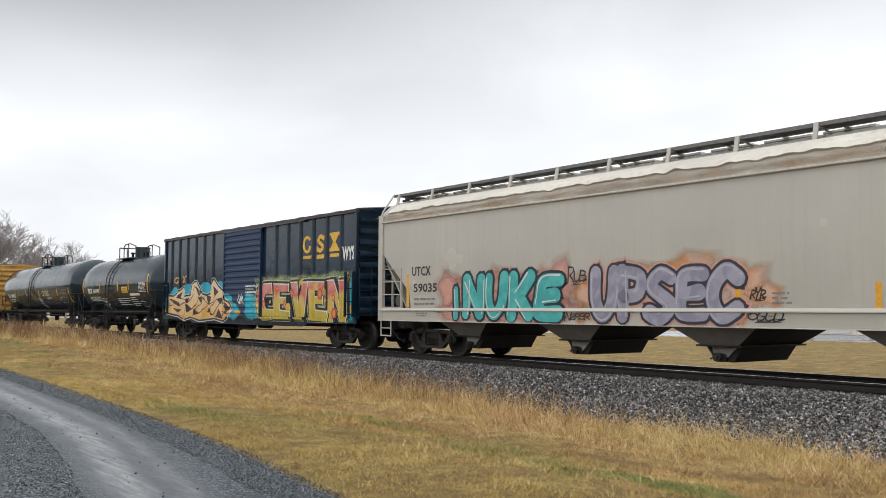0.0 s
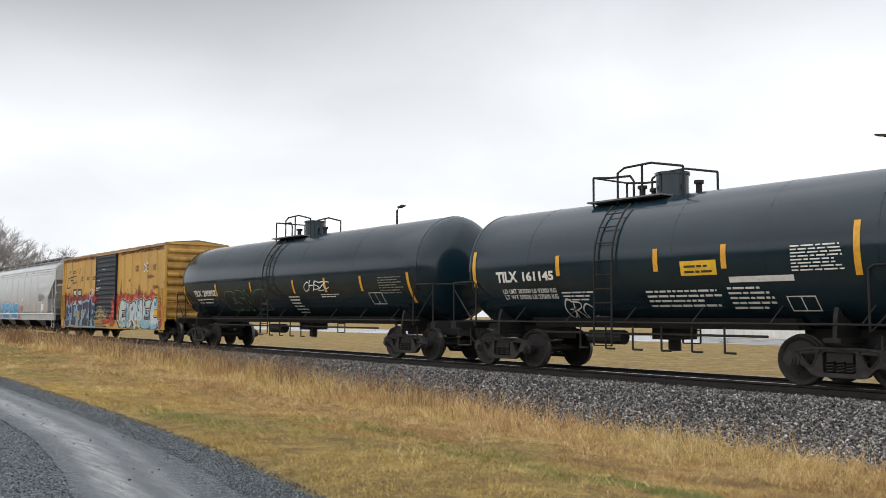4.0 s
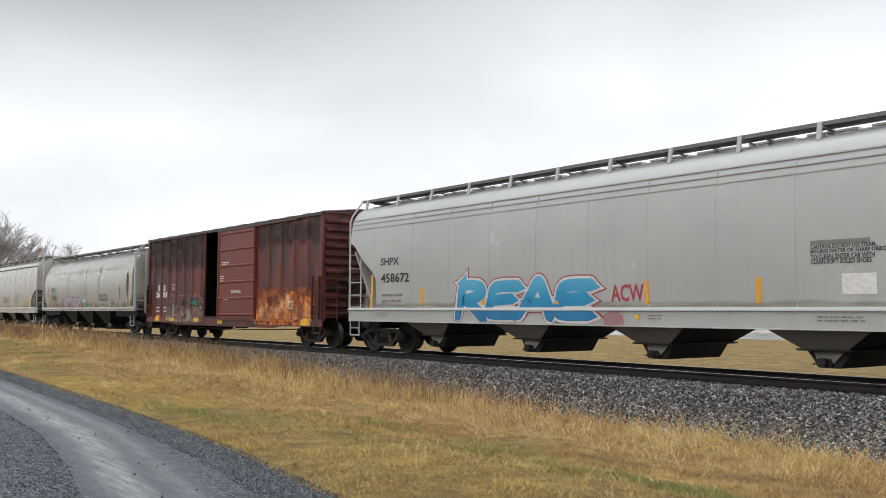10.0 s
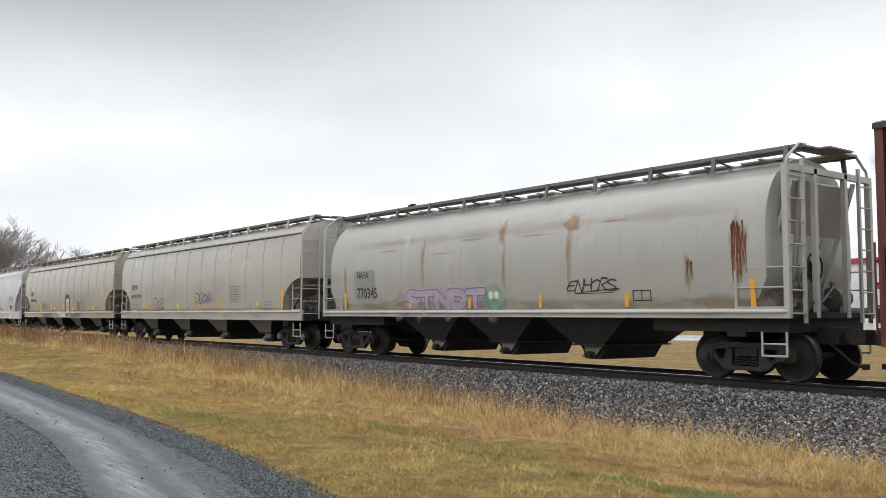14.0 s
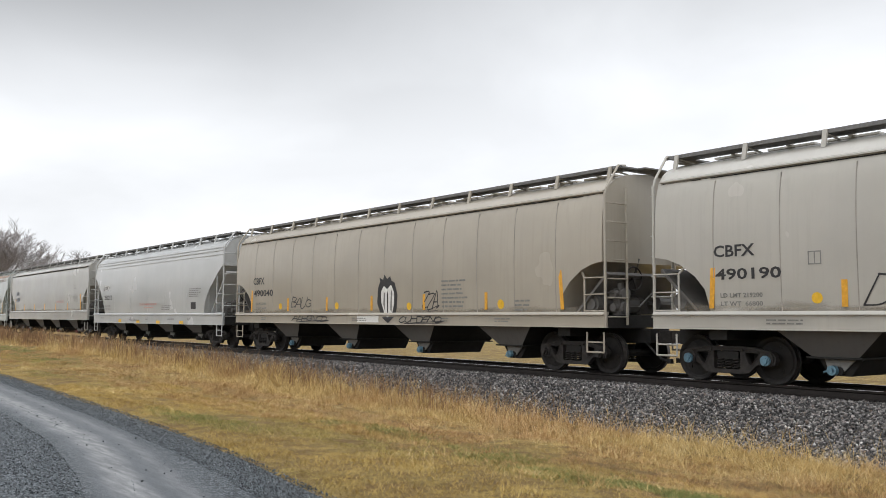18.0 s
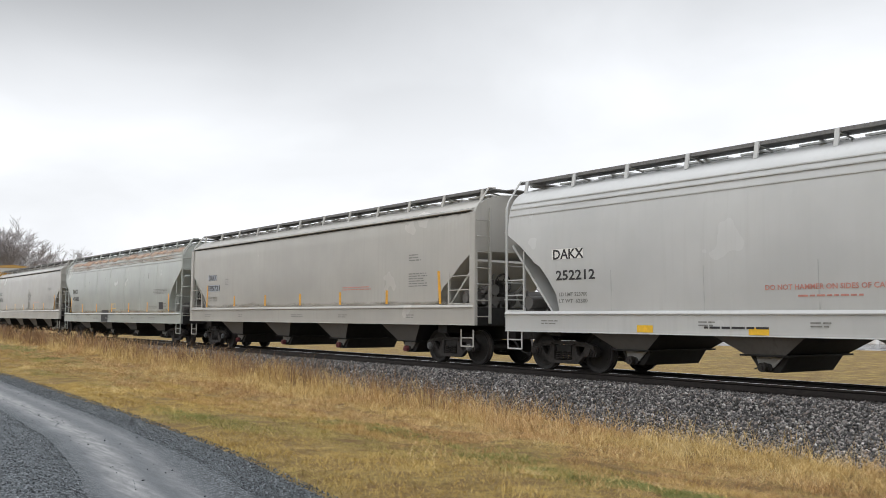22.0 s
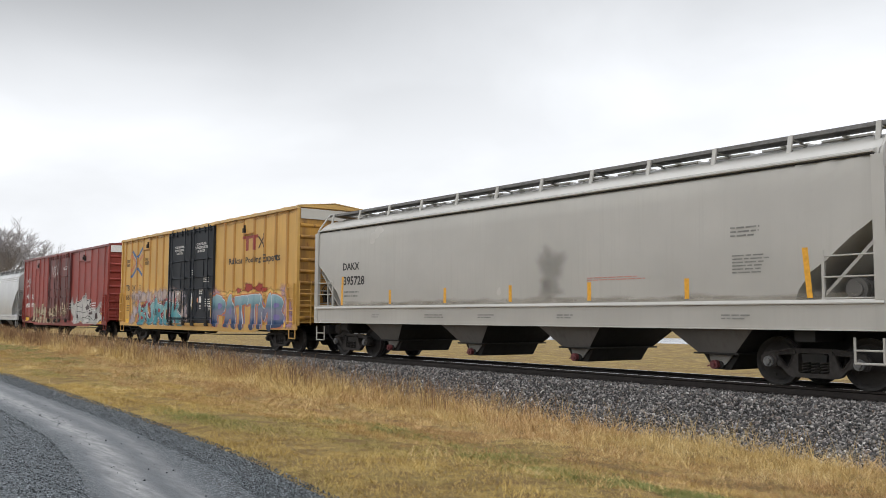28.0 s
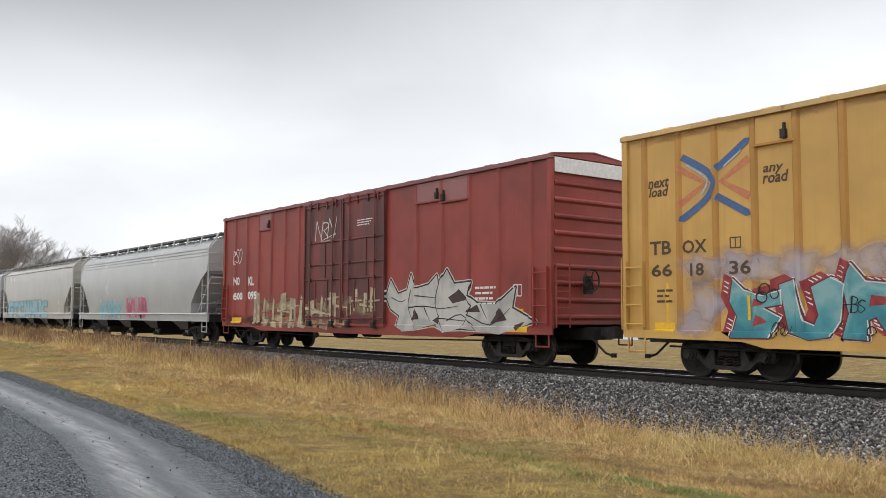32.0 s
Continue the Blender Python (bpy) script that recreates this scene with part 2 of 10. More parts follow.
    M["wheel_tread"] = plain("worn_wheel_tread", (0.11, 0.10, 0.095), 0.42, 0.6, 0.3, 9)
    M["blue_cap"] = plain("blue_bearing_paint", (0.13, 0.25, 0.33), 0.5)
    M["gear"] = paint("grimy_grey_brake_gear_paint", (0.12, 0.115, 0.108), dirt=0.7, dirt_color=(0.03, 0.025, 0.022), rust=0.2)
    M["seam_light"] = plain("pale_weld_seam", (0.40, 0.41, 0.405), 0.5, 0, 0.2, 3)
    M["seam"] = plain("grimy_weld_seam", (0.31, 0.29, 0.26), 0.6, 0, 0.25, 3)
    M["cap_grey"] = plain("grey_bearing_cap", (0.16, 0.165, 0.17), 0.45, 0.5)
    M["red_gate"] = plain("red_gate_paint", (0.13, 0.032, 0.036), 0.55)
    M["grating"] = plain("galvanised_walkway", (0.17, 0.168, 0.165), 0.55, 0.4, 0.2, 20)
    M["white"] = plain("white_stencil_paint", (0.72, 0.72, 0.70), 0.55, 0, 0.12)
    M["black"] = plain("black_stencil_paint", (0.025, 0.025, 0.028), 0.55, 0, 0.3)
    M["grey_stencil"] = plain("faded_grey_stencil_paint", (0.20, 0.20, 0.19), 0.6)
    M["red_stencil"] = plain("faded_red_stencil_paint", (0.50, 0.22, 0.18), 0.6)
    M["amber"] = plain("amber_reflector_tape", (0.72, 0.36, 0.03), 0.4, 0, 0.15)
    M["placard"] = plain("yellow_placard", (0.78, 0.47, 0.03), 0.45, 0, 0.12)
    M["brown_logo"] = plain("dark_brown_logo_paint", (0.075, 0.045, 0.025), 0.55, 0, 0.2)
    M["blue_logo"] = plain("blue_logo_paint", (0.055, 0.12, 0.27), 0.5, 0, 0.15)
    M["red_logo"] = plain("maroon_logo_paint", (0.28, 0.045, 0.03), 0.5, 0, 0.15)
    M["pale_logo"] = plain("pale_blue_logo_paint", (0.36, 0.45, 0.50), 0.5, 0, 0.2)
    M["orange_logo"] = plain("orange_logo_paint", (0.52, 0.19, 0.085), 0.5, 0, 0.15)
    M["grey_patch"] = plain("grey_overpaint", (0.27, 0.29, 0.28), 0.55, 0, 0.1)
    M["blue_patch"] = plain("pale_blue_overpaint", (0.36, 0.39, 0.44), 0.55, 0, 0.08)
    M["csx_gold"] = plain("gold_logo_paint", (0.72, 0.42, 0.05), 0.5, 0, 0.15)


build_materials()


# ---- mesh tools ----
def box(bm, x0, x1, y0, y1, z0, z1):
    vs = [bm.verts.new((x, y, z)) for x in (x0, x1) for y in (y0, y1) for z in (z0, z1)]
    for f in ((0, 1, 3, 2), (4, 6, 7, 5), (0, 4, 5, 1), (2, 3, 7, 6), (0, 2, 6, 4), (1, 5, 7, 3)):
        bm.faces.new([vs[i] for i in f])


def rod(bm, a, b, r, n=6):
    a, b = Vector(a), Vector(b)
    m = Matrix.Translation((a + b) / 2) @ (b - a).to_track_quat("Z", "Y").to_matrix().to_4x4()
    bmesh.ops.create_cone(bm, cap_ends=True, segments=n, radius1=r, radius2=r, depth=(b - a).length, matrix=m)


def pipe(bm, pts, r, n=6):
    for a, b in zip(pts, pts[1:]):
        rod(bm, a, b, r, n)


def prism(bm, poly, a, b, axis="y"):
    """A polygon in (x, z) swept from y = a to b, in (y, z) swept along x, or in (x, y) swept up."""
    put = {"y": lambda p, t: (p[0], t, p[1]), "x": lambda p, t: (t, p[0], p[1]), "z": lambda p, t: (p[0], p[1], t)}[axis]
    one = [bm.verts.new(put(p, a)) for p in poly]
    two = [bm.verts.new(put(p, b)) for p in poly]
    bm.faces.new(one)
    bm.faces.new(two[::-1])
    for i in range(len(poly)):
        j = (i + 1) % len(poly)
        bm.faces.new((one[j], one[i], two[i], two[j]))


def band(bm, pts, width, a, b):
    """A strip of that width along a polyline in (x, z), swept from y = a to b."""
    for (x0, z0), (x1, z1) in zip(pts, pts[1:]):
        d = Vector((x1 - x0, z1 - z0)).normalized() * width / 2
        n = Vector((-d.y, d.x))
        q = [(x0 - d.x * 0.6 + n.x, z0 - d.y * 0.6 + n.y), (x0 - d.x * 0.6 - n.x, z0 - d.y * 0.6 - n.y),
             (x1 + d.x * 0.6 - n.x, z1 + d.y * 0.6 - n.y), (x1 + d.x * 0.6 + n.x, z1 + d.y * 0.6 + n.y)]
        prism(bm, q, a, b)


def finish(name, bm, material, smooth=False):
    bmesh.ops.recalc_face_normals(bm, faces=bm.faces)
    me = bpy.data.meshes.new(name)
    bm.to_mesh(me)
    bm.free()
    if material:
        me.materials.append(material)
    if smooth:
        me.shade_smooth()
    return me


def part(name, bm, material, parent, label="", smooth=False, at=None):
    me = bm if isinstance(bm, bpy.types.Mesh) else finish(name, bm, material, smooth)
    ob = new(name, me)
    ob.parent = parent
    if at is not None:
        ob.matrix_basis = at
    if label:
        ob["label"] = label
    return ob


def thing(name, label, category, group="", kind="", at=None):
    ob = new(name)
    ob.empty_display_size = 0.3
    tagged(ob, label, category, group, kind)
    if at is not None:
        ob.matrix_basis = at
    return ob


SHARED = {}


def shared(key, make):
    if key not in SHARED:
        SHARED[key] = make()
    return SHARED[key]


def patch(x0, x1, z0, z1, parent, material, y=-1.506, name="painted_patch", label="", lean=0.0):
    bm = bmesh.new()
    prism(bm, [(x0, z0), (x1, z0), (x1 + lean, z1), (x0 + lean, z1)], y - 0.002, y + 0.002)
    return part(name, bm, material, parent, label)


# ---- bogies and couplers ----
def wheelset_mesh():
    bm = bmesh.new()
    prof = [(0.0, 0.10), (0.085, 0.10), (0.09, 0.05), (0.16, 0.035), (0.36, 0.02), (0.39, 0.045), (0.425, 0.062), (0.457, 0.066), (0.461, -0.045),
            (0.487, -0.058), (0.487, -0.074), (0.40, -0.075), (0.36, -0.02), (0.14, -0.03), (0.09, -0.06), (0.0, -0.06)]
    n = 28
    for s in (-1, 1):
        rings = []
        for r, w in prof:
            y = s * (0.752 + w)
            if r == 0.0:
                rings.append([bm.verts.new((0, y, 0))] * n)
            else:
                rings.append([bm.verts.new((r * math.cos(2 * math.pi * i / n), y, r * math.sin(2 * math.pi * i / n))) for i in range(n)])
        for j in range(len(rings) - 1):
            for i in range(n):
                q = [rings[j][i], rings[j][(i + 1) % n], rings[j + 1][(i + 1) % n], rings[j + 1][i]]
                q = list(dict.fromkeys(q))
                f = bm.faces.new(q)
                f.material_index = 1 if prof[j][0] in (0.457,) else 0
        # small casting marks on the plate
        for a in (0.4, 2.5, 4.6):
            c, d = math.cos(a) * 0.26, math.sin(a) * 0.26
            y = s * (0.752 + 0.035)
            box(bm, c - 0.03, c + 0.03, y - 0.012, y + 0.012, d - 0.018, d + 0.018)
    rod(bm, (0, -1.05, 0), (0, 1.05, 0), 0.085, 12)
    me = finish("wheelset", bm, M["wheel"])
    me.materials.append(M["wheel_tread"])
    return me


def cast_plate(bm, outer, holes, y0, y1):
    """A flat casting with holes, between two depths."""
    loops = []
    for y in (y0, y1):
        edges, both = [], []
        for ring in [outer] + holes:
            vs = [bm.verts.new((x, y, z)) for x, z in ring]
            edges += [bm.edges.new((vs[i], vs[(i + 1) % len(vs)])) for i in range(len(vs))]
            both.append(vs)
        bmesh.ops.triangle_fill(bm, edges=edges, use_beauty=True)
        loops.append(both)
    for one, two in zip(*loops):
        for i in range(len(one)):
            j = (i + 1) % len(one)
            bm.faces.new((one[i], one[j], two[j], two[i]))


def mirrored(pts):
    return pts + [(-x, z) for x, z in pts[::-1]]


def side_frame_mesh():
    bm = bmesh.new()
    outer = mirrored([(-0.40, 0.185), (-0.50, 0.215), (-0.64, 0.35), (-0.72, 0.385), (-0.93, 0.345), (-1.03, 0.37), (-1.07, 0.45), (-1.06, 0.55), (-0.98, 0.625), (-0.80, 0.665), (-0.55, 0.70), (-0.30, 0.715)])
    wing = [(-0.70, 0.60), (-0.45, 0.615), (-0.405, 0.59), (-0.42, 0.52), (-0.49, 0.375), (-0.54, 0.36), (-0.58, 0.38), (-0.70, 0.53), (-0.72, 0.57)]
    cast_plate(bm, outer, [wing, [(-x, z) for x, z in wing], mirrored([(-0.27, 0.265), (-0.30, 0.29), (-0.30, 0.61), (-0.27, 0.63)])], -0.06, 0.06)
    # raised rims round the windows and under the bearing
    for s in (-1, 1):
        pts = [(s * x, z) for x, z in wing]
        for a, b in zip(pts, pts[1:] + pts[:1]):
            rod(bm, (a[0], -0.06, a[1]), (b[0], -0.06, b[1]), 0.02, 5)
        prism(bm, [(s * 0.875 - 0.13, 0.37), (s * 0.875 + 0.13, 0.37), (s * 0.875 + 0.16, 0.52), (s * 0.875 + 0.1, 0.60), (s * 0.875 - 0.1, 0.60), (s * 0.875 - 0.16, 0.52)], -0.085, 0.085)
        rod(bm, (s * 0.36, -0.10, 0.64), (s * 0.36, 0.0, 0.64), 0.03, 6)
    band(bm, [(-0.98, 0.60), (-0.55, 0.69), (0.55, 0.69), (0.98, 0.60)], 0.03, -0.085, 0.06)
    return finish("side_frame", bm, M["steel_dark"])


def truck_mesh():
    bm = bmesh.new()
    prism(bm, [(-0.23, 0.47), (0.23, 0.47), (0.25, 0.60), (0.17, 0.62), (-0.17, 0.62), (-0.25, 0.60)], -1.05, 1.05)
    rod(bm, (0, 0, 0.60), (0, 0, 0.84), 0.22, 16)
    for x in (-0.5, 0.5):
        box(bm, x - 0.05, x + 0.05, -0.80, 0.80, 0.36, 0.46)
    return finish("truck", bm, M["under"])


def spring_mesh():
    """One coil spring."""
    V, F, turns, step, k = [], [], 4, 9, 4
    for i in range(turns * step + 1):
        a, z = 2 * math.pi * i / step, 0.262 + 0.208 * i / (turns * step)
        for j in range(k):
            b = 2 * math.pi * j / k
            r = 0.068 + 0.017 * math.cos(b)
            V.append((r * math.cos(a), r * math.sin(a), z + 0.017 * math.sin(b)))
    for i in range(turns * step):
        for j in range(k):
            F.append((i * k + j, i * k + (j + 1) % k, (i + 1) * k + (j + 1) % k, (i + 1) * k + j))
    me = bpy.data.meshes.new("spring")
    me.from_pydata(V, [], F)
    me.materials.append(M["steel_dark"])
    return me


def cap_mesh():
    bm = bmesh.new()
    rod(bm, (0, 0, 0), (0, -0.05, 0), 0.10, 14)
    rod(bm, (0, -0.05, 0), (0, -0.085, 0), 0.06, 12)
    for i in range(3):
        a = i * 2.094 + 0.5
        rod(bm, (0.065 * math.cos(a), -0.04, 0.065 * math.sin(a)), (0.065 * math.cos(a), -0.075, 0.065 * math.sin(a)), 0.018, 6)
    return finish("bearing_cap", bm, M["steel_dark"])


def brake_wheel_mesh():
    """A spoked hand wheel on its gear box."""
    bm = bmesh.new()
    ring = [(0.0, 0.27 * math.cos(a * math.pi / 8), 0.27 * math.sin(a * math.pi / 8)) for a in range(17)]
    pipe(bm, ring, 0.02, 6)
    for a in range(5):
        rod(bm, (-0.03, 0, 0), (0, 0.27 * math.cos(a * 1.2566), 0.27 * math.sin(a * 1.2566)), 0.014, 5)
    rod(bm, (-0.14, 0, 0), (0.02, 0, 0), 0.05, 10)
    box(bm, -0.16, -0.06, -0.12, 0.12, -0.34, 0.10)
    return finish("brake_wheel", bm, M["steel_dark"])


WHEELS = []


def add_truck(car, x, cap="steel_dark"):
    t = part("truck", shared("truck", truck_mesh), None, car, at=pose(x, 0, 0))
    for dx in (-0.875, 0.875):
        w = part("wheelset", shared("wheelset", wheelset_mesh), None, t, at=pose(dx, 0, 0.457))
        WHEELS.append((w, dx))
        for s in (-1, 1):
            c = part("bearing_cap", shared("cap", cap_mesh), None, t, at=pose(dx, s * 1.105, 0.457, 0, 0, 0 if s < 0 else 180))
            if cap != "steel_dark":
                c.material_slots[0].link = "OBJECT"
                c.material_slots[0].material = M[cap]
                c["label"] = "blue-painted bearing cap"
    for s in (-1, 1):
        f = part("side_frame", shared("side_frame", side_frame_mesh), None, t, at=pose(0, s * 1.02, 0, 0, 0, 0 if s < 0 else 180))
        for dx in (-0.18, 0.0, 0.18):
            part("spring", shared("spring", spring_mesh), None, t, at=pose(dx, s * 1.02, 0))
    return t


def coupler_mesh():
    bm = bmesh.new()
    box(bm, -0.5, 0.35, -0.10, 0.10, 0.74, 0.94)
    prism(bm, [(0.30, -0.17), (0.62, -0.17), (0.70, 0.02), (0.58, 0.16), (0.30, 0.14)], 0.70, 0.98, "z")
    return finish("coupler", bm, M["steel_dark"])


def hose_mesh():
    bm = bmesh.new()
    pts = [(0.0, -0.30, 0.72), (0.22, -0.32, 0.55), (0.42, -0.28, 0.36), (0.60, -0.22, 0.30)]
    pipe(bm, pts, 0.028, 8)
    box(bm, 0.57, 0.68, -0.26, -0.18, 0.26, 0.36)
    return finish("brake_hose", bm, M["under"])


def add_ends(car, half):
    for s in (1, -1):
        m = pose(s * half, 0, 0, 0, 0, 0 if s > 0 else 180)
        part("coupler", shared("coupler", coupler_mesh), None, car, at=m)
        part("brake_hose", shared("hose", hose_mesh), None, car, "black rubber brake hose", at=m)


def rungs(bm, xs, ys, z0, z1, step, r=0.016):
    """Ladder rungs from (xs[0], ys[0]) to (xs[1], ys[1])."""
    z = z0
    while z <= z1 + 1e-6:
        rod(bm, (xs[0], ys[0], z), (xs[1], ys[1], z), r, 6)
        z += step


def add_rungs(parent, xs, ys, z0, z1, step, mat, r=0.016):
    """Ladder rungs as parts of their own, all of one mesh."""
    def one():
        bm = bmesh.new()
        rod(bm, (xs[0], ys[0], 0), (xs[1], ys[1], 0), r)
        return finish("ladder_rung", bm, mat)

    me = shared(("rung", round(xs[0], 3), round(xs[1], 3), round(ys[0], 3), round(ys[1], 3), mat.name), one)
    z = z0
    while z <= z1 + 1e-6:
        part("ladder_rung", me, None, parent, at=pose(0, 0, z))
        z += step


CARS = []


class Skin:
    """The camera-side surface of a car, on which paint is laid."""

    def __init__(self, car, uc, depth, cuts_x, cuts_z):
        self.car, self.uc, self.depth, self.cuts_x, self.cuts_z = car, uc, depth, cuts_x, cuts_z

    def lay(self, name, bm, material, off=0.004, label=""):
        """Lay a flat drawing in (x, z) on the surface, folding it over ribs and curves."""
        xs = [v.co.x for v in bm.verts]
        zs = [v.co.z for v in bm.verts]
        for c in self.cuts_x:
            if min(xs) < c < max(xs):
                bmesh.ops.bisect_plane(bm, geom=bm.verts[:] + bm.edges[:] + bm.faces[:], plane_co=(c, 0, 0), plane_no=(1, 0, 0))
        for c in self.cuts_z:
            if min(zs) < c < max(zs):
                bmesh.ops.bisect_plane(bm, geom=bm.verts[:] + bm.edges[:] + bm.faces[:], plane_co=(0, 0, c), plane_no=(0, 0, 1))
        for v in bm.verts:
            v.co.y += self.depth(v.co.x, v.co.z) - off
        me = bpy.data.meshes.new(name)
        bm.to_mesh(me)
        bm.free()
        me.materials.append(material)
        return part(name, me, None, self.car, label)



# ---- covered hoppers ----
def reservoir_mesh():
    """A two-part air tank lying across the platform, on straps."""
    bm = bmesh.new()
    for y0, y1, r in ((-1.25, -0.45, 0.20), (-0.40, 0.35, 0.20)):
        rod(bm, (-0.62, y0, 0.26), (-0.62, y1, 0.26), r, 16)
    rod(bm, (-0.62, -1.30, 0.26), (-0.62, 0.40, 0.26), 0.13, 12)
    for y in (-1.1, -0.6, -0.2, 0.2):
        rod(bm, (-0.62, y - 0.02, 0.26), (-0.62, y + 0.02, 0.26), 0.212, 16)
        box(bm, -0.78, -0.46, y - 0.03, y + 0.03, 0.0, 0.10)
    return finish("air_reservoir", bm, M["gear"])


def cylinder_mesh():
    bm = bmesh.new()
    rod(bm, (-0.30, 0.55, 0.30), (-0.30, 1.05, 0.30), 0.17, 14)
    rod(bm, (-0.30, 0.50, 0.30), (-0.30, 0.56, 0.30), 0.21, 14)
    rod(bm, (-0.30, 0.30, 0.30), (-0.30, 0.52, 0.30), 0.035, 8)
    box(bm, -0.42, -0.18, 0.62, 0.98, 0.0, 0.14)
    return finish("brake_cylinder", bm, M["gear"])


def valve_mesh():
    """The control valve: a bracket with two round portions and flanges."""
    bm = bmesh.new()
    box(bm, -0.30, -0.12, -0.90, -0.62, 0.0, 0.62)
    for z, r in ((0.18, 0.13), (0.48, 0.15)):
        rod(bm, (-0.36, -0.76, z), (-0.04, -0.76, z), r, 12)
        rod(bm, (-0.22, -1.02, z), (-0.22, -0.55, z), r * 0.7, 10)
    rod(bm, (-0.21, -0.76, 0.60), (-0.21, -0.76, 0.74), 0.07, 8)
    return finish("control_valve", bm, M["gear"])


GEAR_PIPES = ([(-0.20, -0.95, 0.50), (-0.20, -1.25, 0.50), (-0.20, -1.30, 0.35), (-0.20, -1.30, 0.0)],
              [(-0.05, -0.70, 0.20), (0.02, -0.40, 0.20), (0.02, 0.10, 0.55), (-0.25, 0.40, 0.60), (-0.30, 0.60, 0.45)],
              [(-0.62, -0.30, 0.46), (-0.62, -0.30, 0.80), (-0.15, -0.30, 0.95), (-0.05, -0.30, 1.30)],
              [(-0.22, -0.76, 0.70), (-0.30, -0.60, 0.90), (-0.55, -0.50, 0.70), (-0.62, -0.45, 0.46)])


def gear_pipe_mesh(pts):
    bm = bmesh.new()
    pipe(bm, pts, 0.02)
    return finish("brake_pipe", bm, M["gear"])


SECTION = {
    # half sections (y, z) from the side sill up to the ridge
    "round": [(1.50, 1.22), (1.525, 1.7), (1.54, 2.3), (1.54, 2.9), (1.52, 3.4), (1.48, 3.75), (1.44, 3.95), (1.32, 4.19), (1.08, 4.38), (0.6, 4.53), (0.0, 4.58)],
    "flat": [(1.50, 1.22), (1.51, 1.8), (1.515, 2.6), (1.51, 3.3), (1.505, 3.95), (1.50, 4.06), (1.36, 4.20), (1.08, 4.38), (0.6, 4.53), (0.0, 4.58)],
    "tube": [(1.36, 1.22), (1.48, 1.6), (1.53, 2.1), (1.54, 2.6), (1.52, 3.0), (1.44, 3.4), (1.30, 3.70), (1.08, 3.96), (0.8, 4.14), (0.5, 4.25), (0.0, 4.30)],
}


def side_y(style, z):
    """How far the side stands out at that height."""
    p = SECTION[style]
    for (y0, z0), (y1, z1) in zip(p, p[1:]):
        if z0 <= z <= z1:
            return y0 + (y1 - y0) * (z - z0) / (z1 - z0)
    return p[0][0]


def hopper_body(half, style, cut):
    """The shell: full at mid length; towards each end its floor rises as a slope sheet."""
    sec = SECTION[style]
    zs = [z for _, z in sec]

    def ring(x, zb):
        pts = [(side_y(style, zb), zb)] + [(y, z) for y, z in sec if z > zb + 0.02]
        full = []
        n = 14
        # resample evenly by arc so that all rings match
        d = [0.0]
        for (y0, z0), (y1, z1) in zip(pts, pts[1:]):
            d.append(d[-1] + math.hypot(y1 - y0, z1 - z0))
        for i in range(n + 1):
            t = d[-1] * i / n
            k = max(j for j in range(len(d)) if d[j] <= t + 1e-9)
            k = min(k, len(d) - 2)
            u = (t - d[k]) / (d[k + 1] - d[k])
            full.append((pts[k][0] + (pts[k + 1][0] - pts[k][0]) * u, pts[k][1] + (pts[k + 1][1] - pts[k][1]) * u))
        left = [(-y, z) for y, z in full]
        right = [(y, z) for y, z in full[:-1]][::-1]
        return [(x, y, z) for y, z in left + right]

    stations = [(-half, cut[0][1])] + [(-half + dx, z) for dx, z in cut[1:]]
    inner = half - cut[-1][0]
    k = max(2, int(inner / 1.2))
    stations += [(-inner + 2 * inner * i / k, cut[-1][1]) for i in range(1, k)]
    stations += [(half - dx, z) for dx, z in cut[:0:-1]] + [(half, cut[0][1])]
    bm = bmesh.new()
    loops = [[bm.verts.new(p) for p in ring(x, z)] for x, z in stations]
    m = len(loops[0])
    for a, b in zip(loops, loops[1:]):
        for i in range(m):
            bm.faces.new((a[i], a[(i + 1) % m], b[(i + 1) % m], b[i]))
    bm.faces.new(loops[0][::-1])
    bm.faces.new(loops[-1])
    bmesh.ops.recalc_face_normals(bm, faces=bm.faces)
    return bm


def smooth_by_angle(me, degrees=32):
    me.shade_smooth()
    me.set_sharp_from_angle(angle=radians(degrees))
    return me


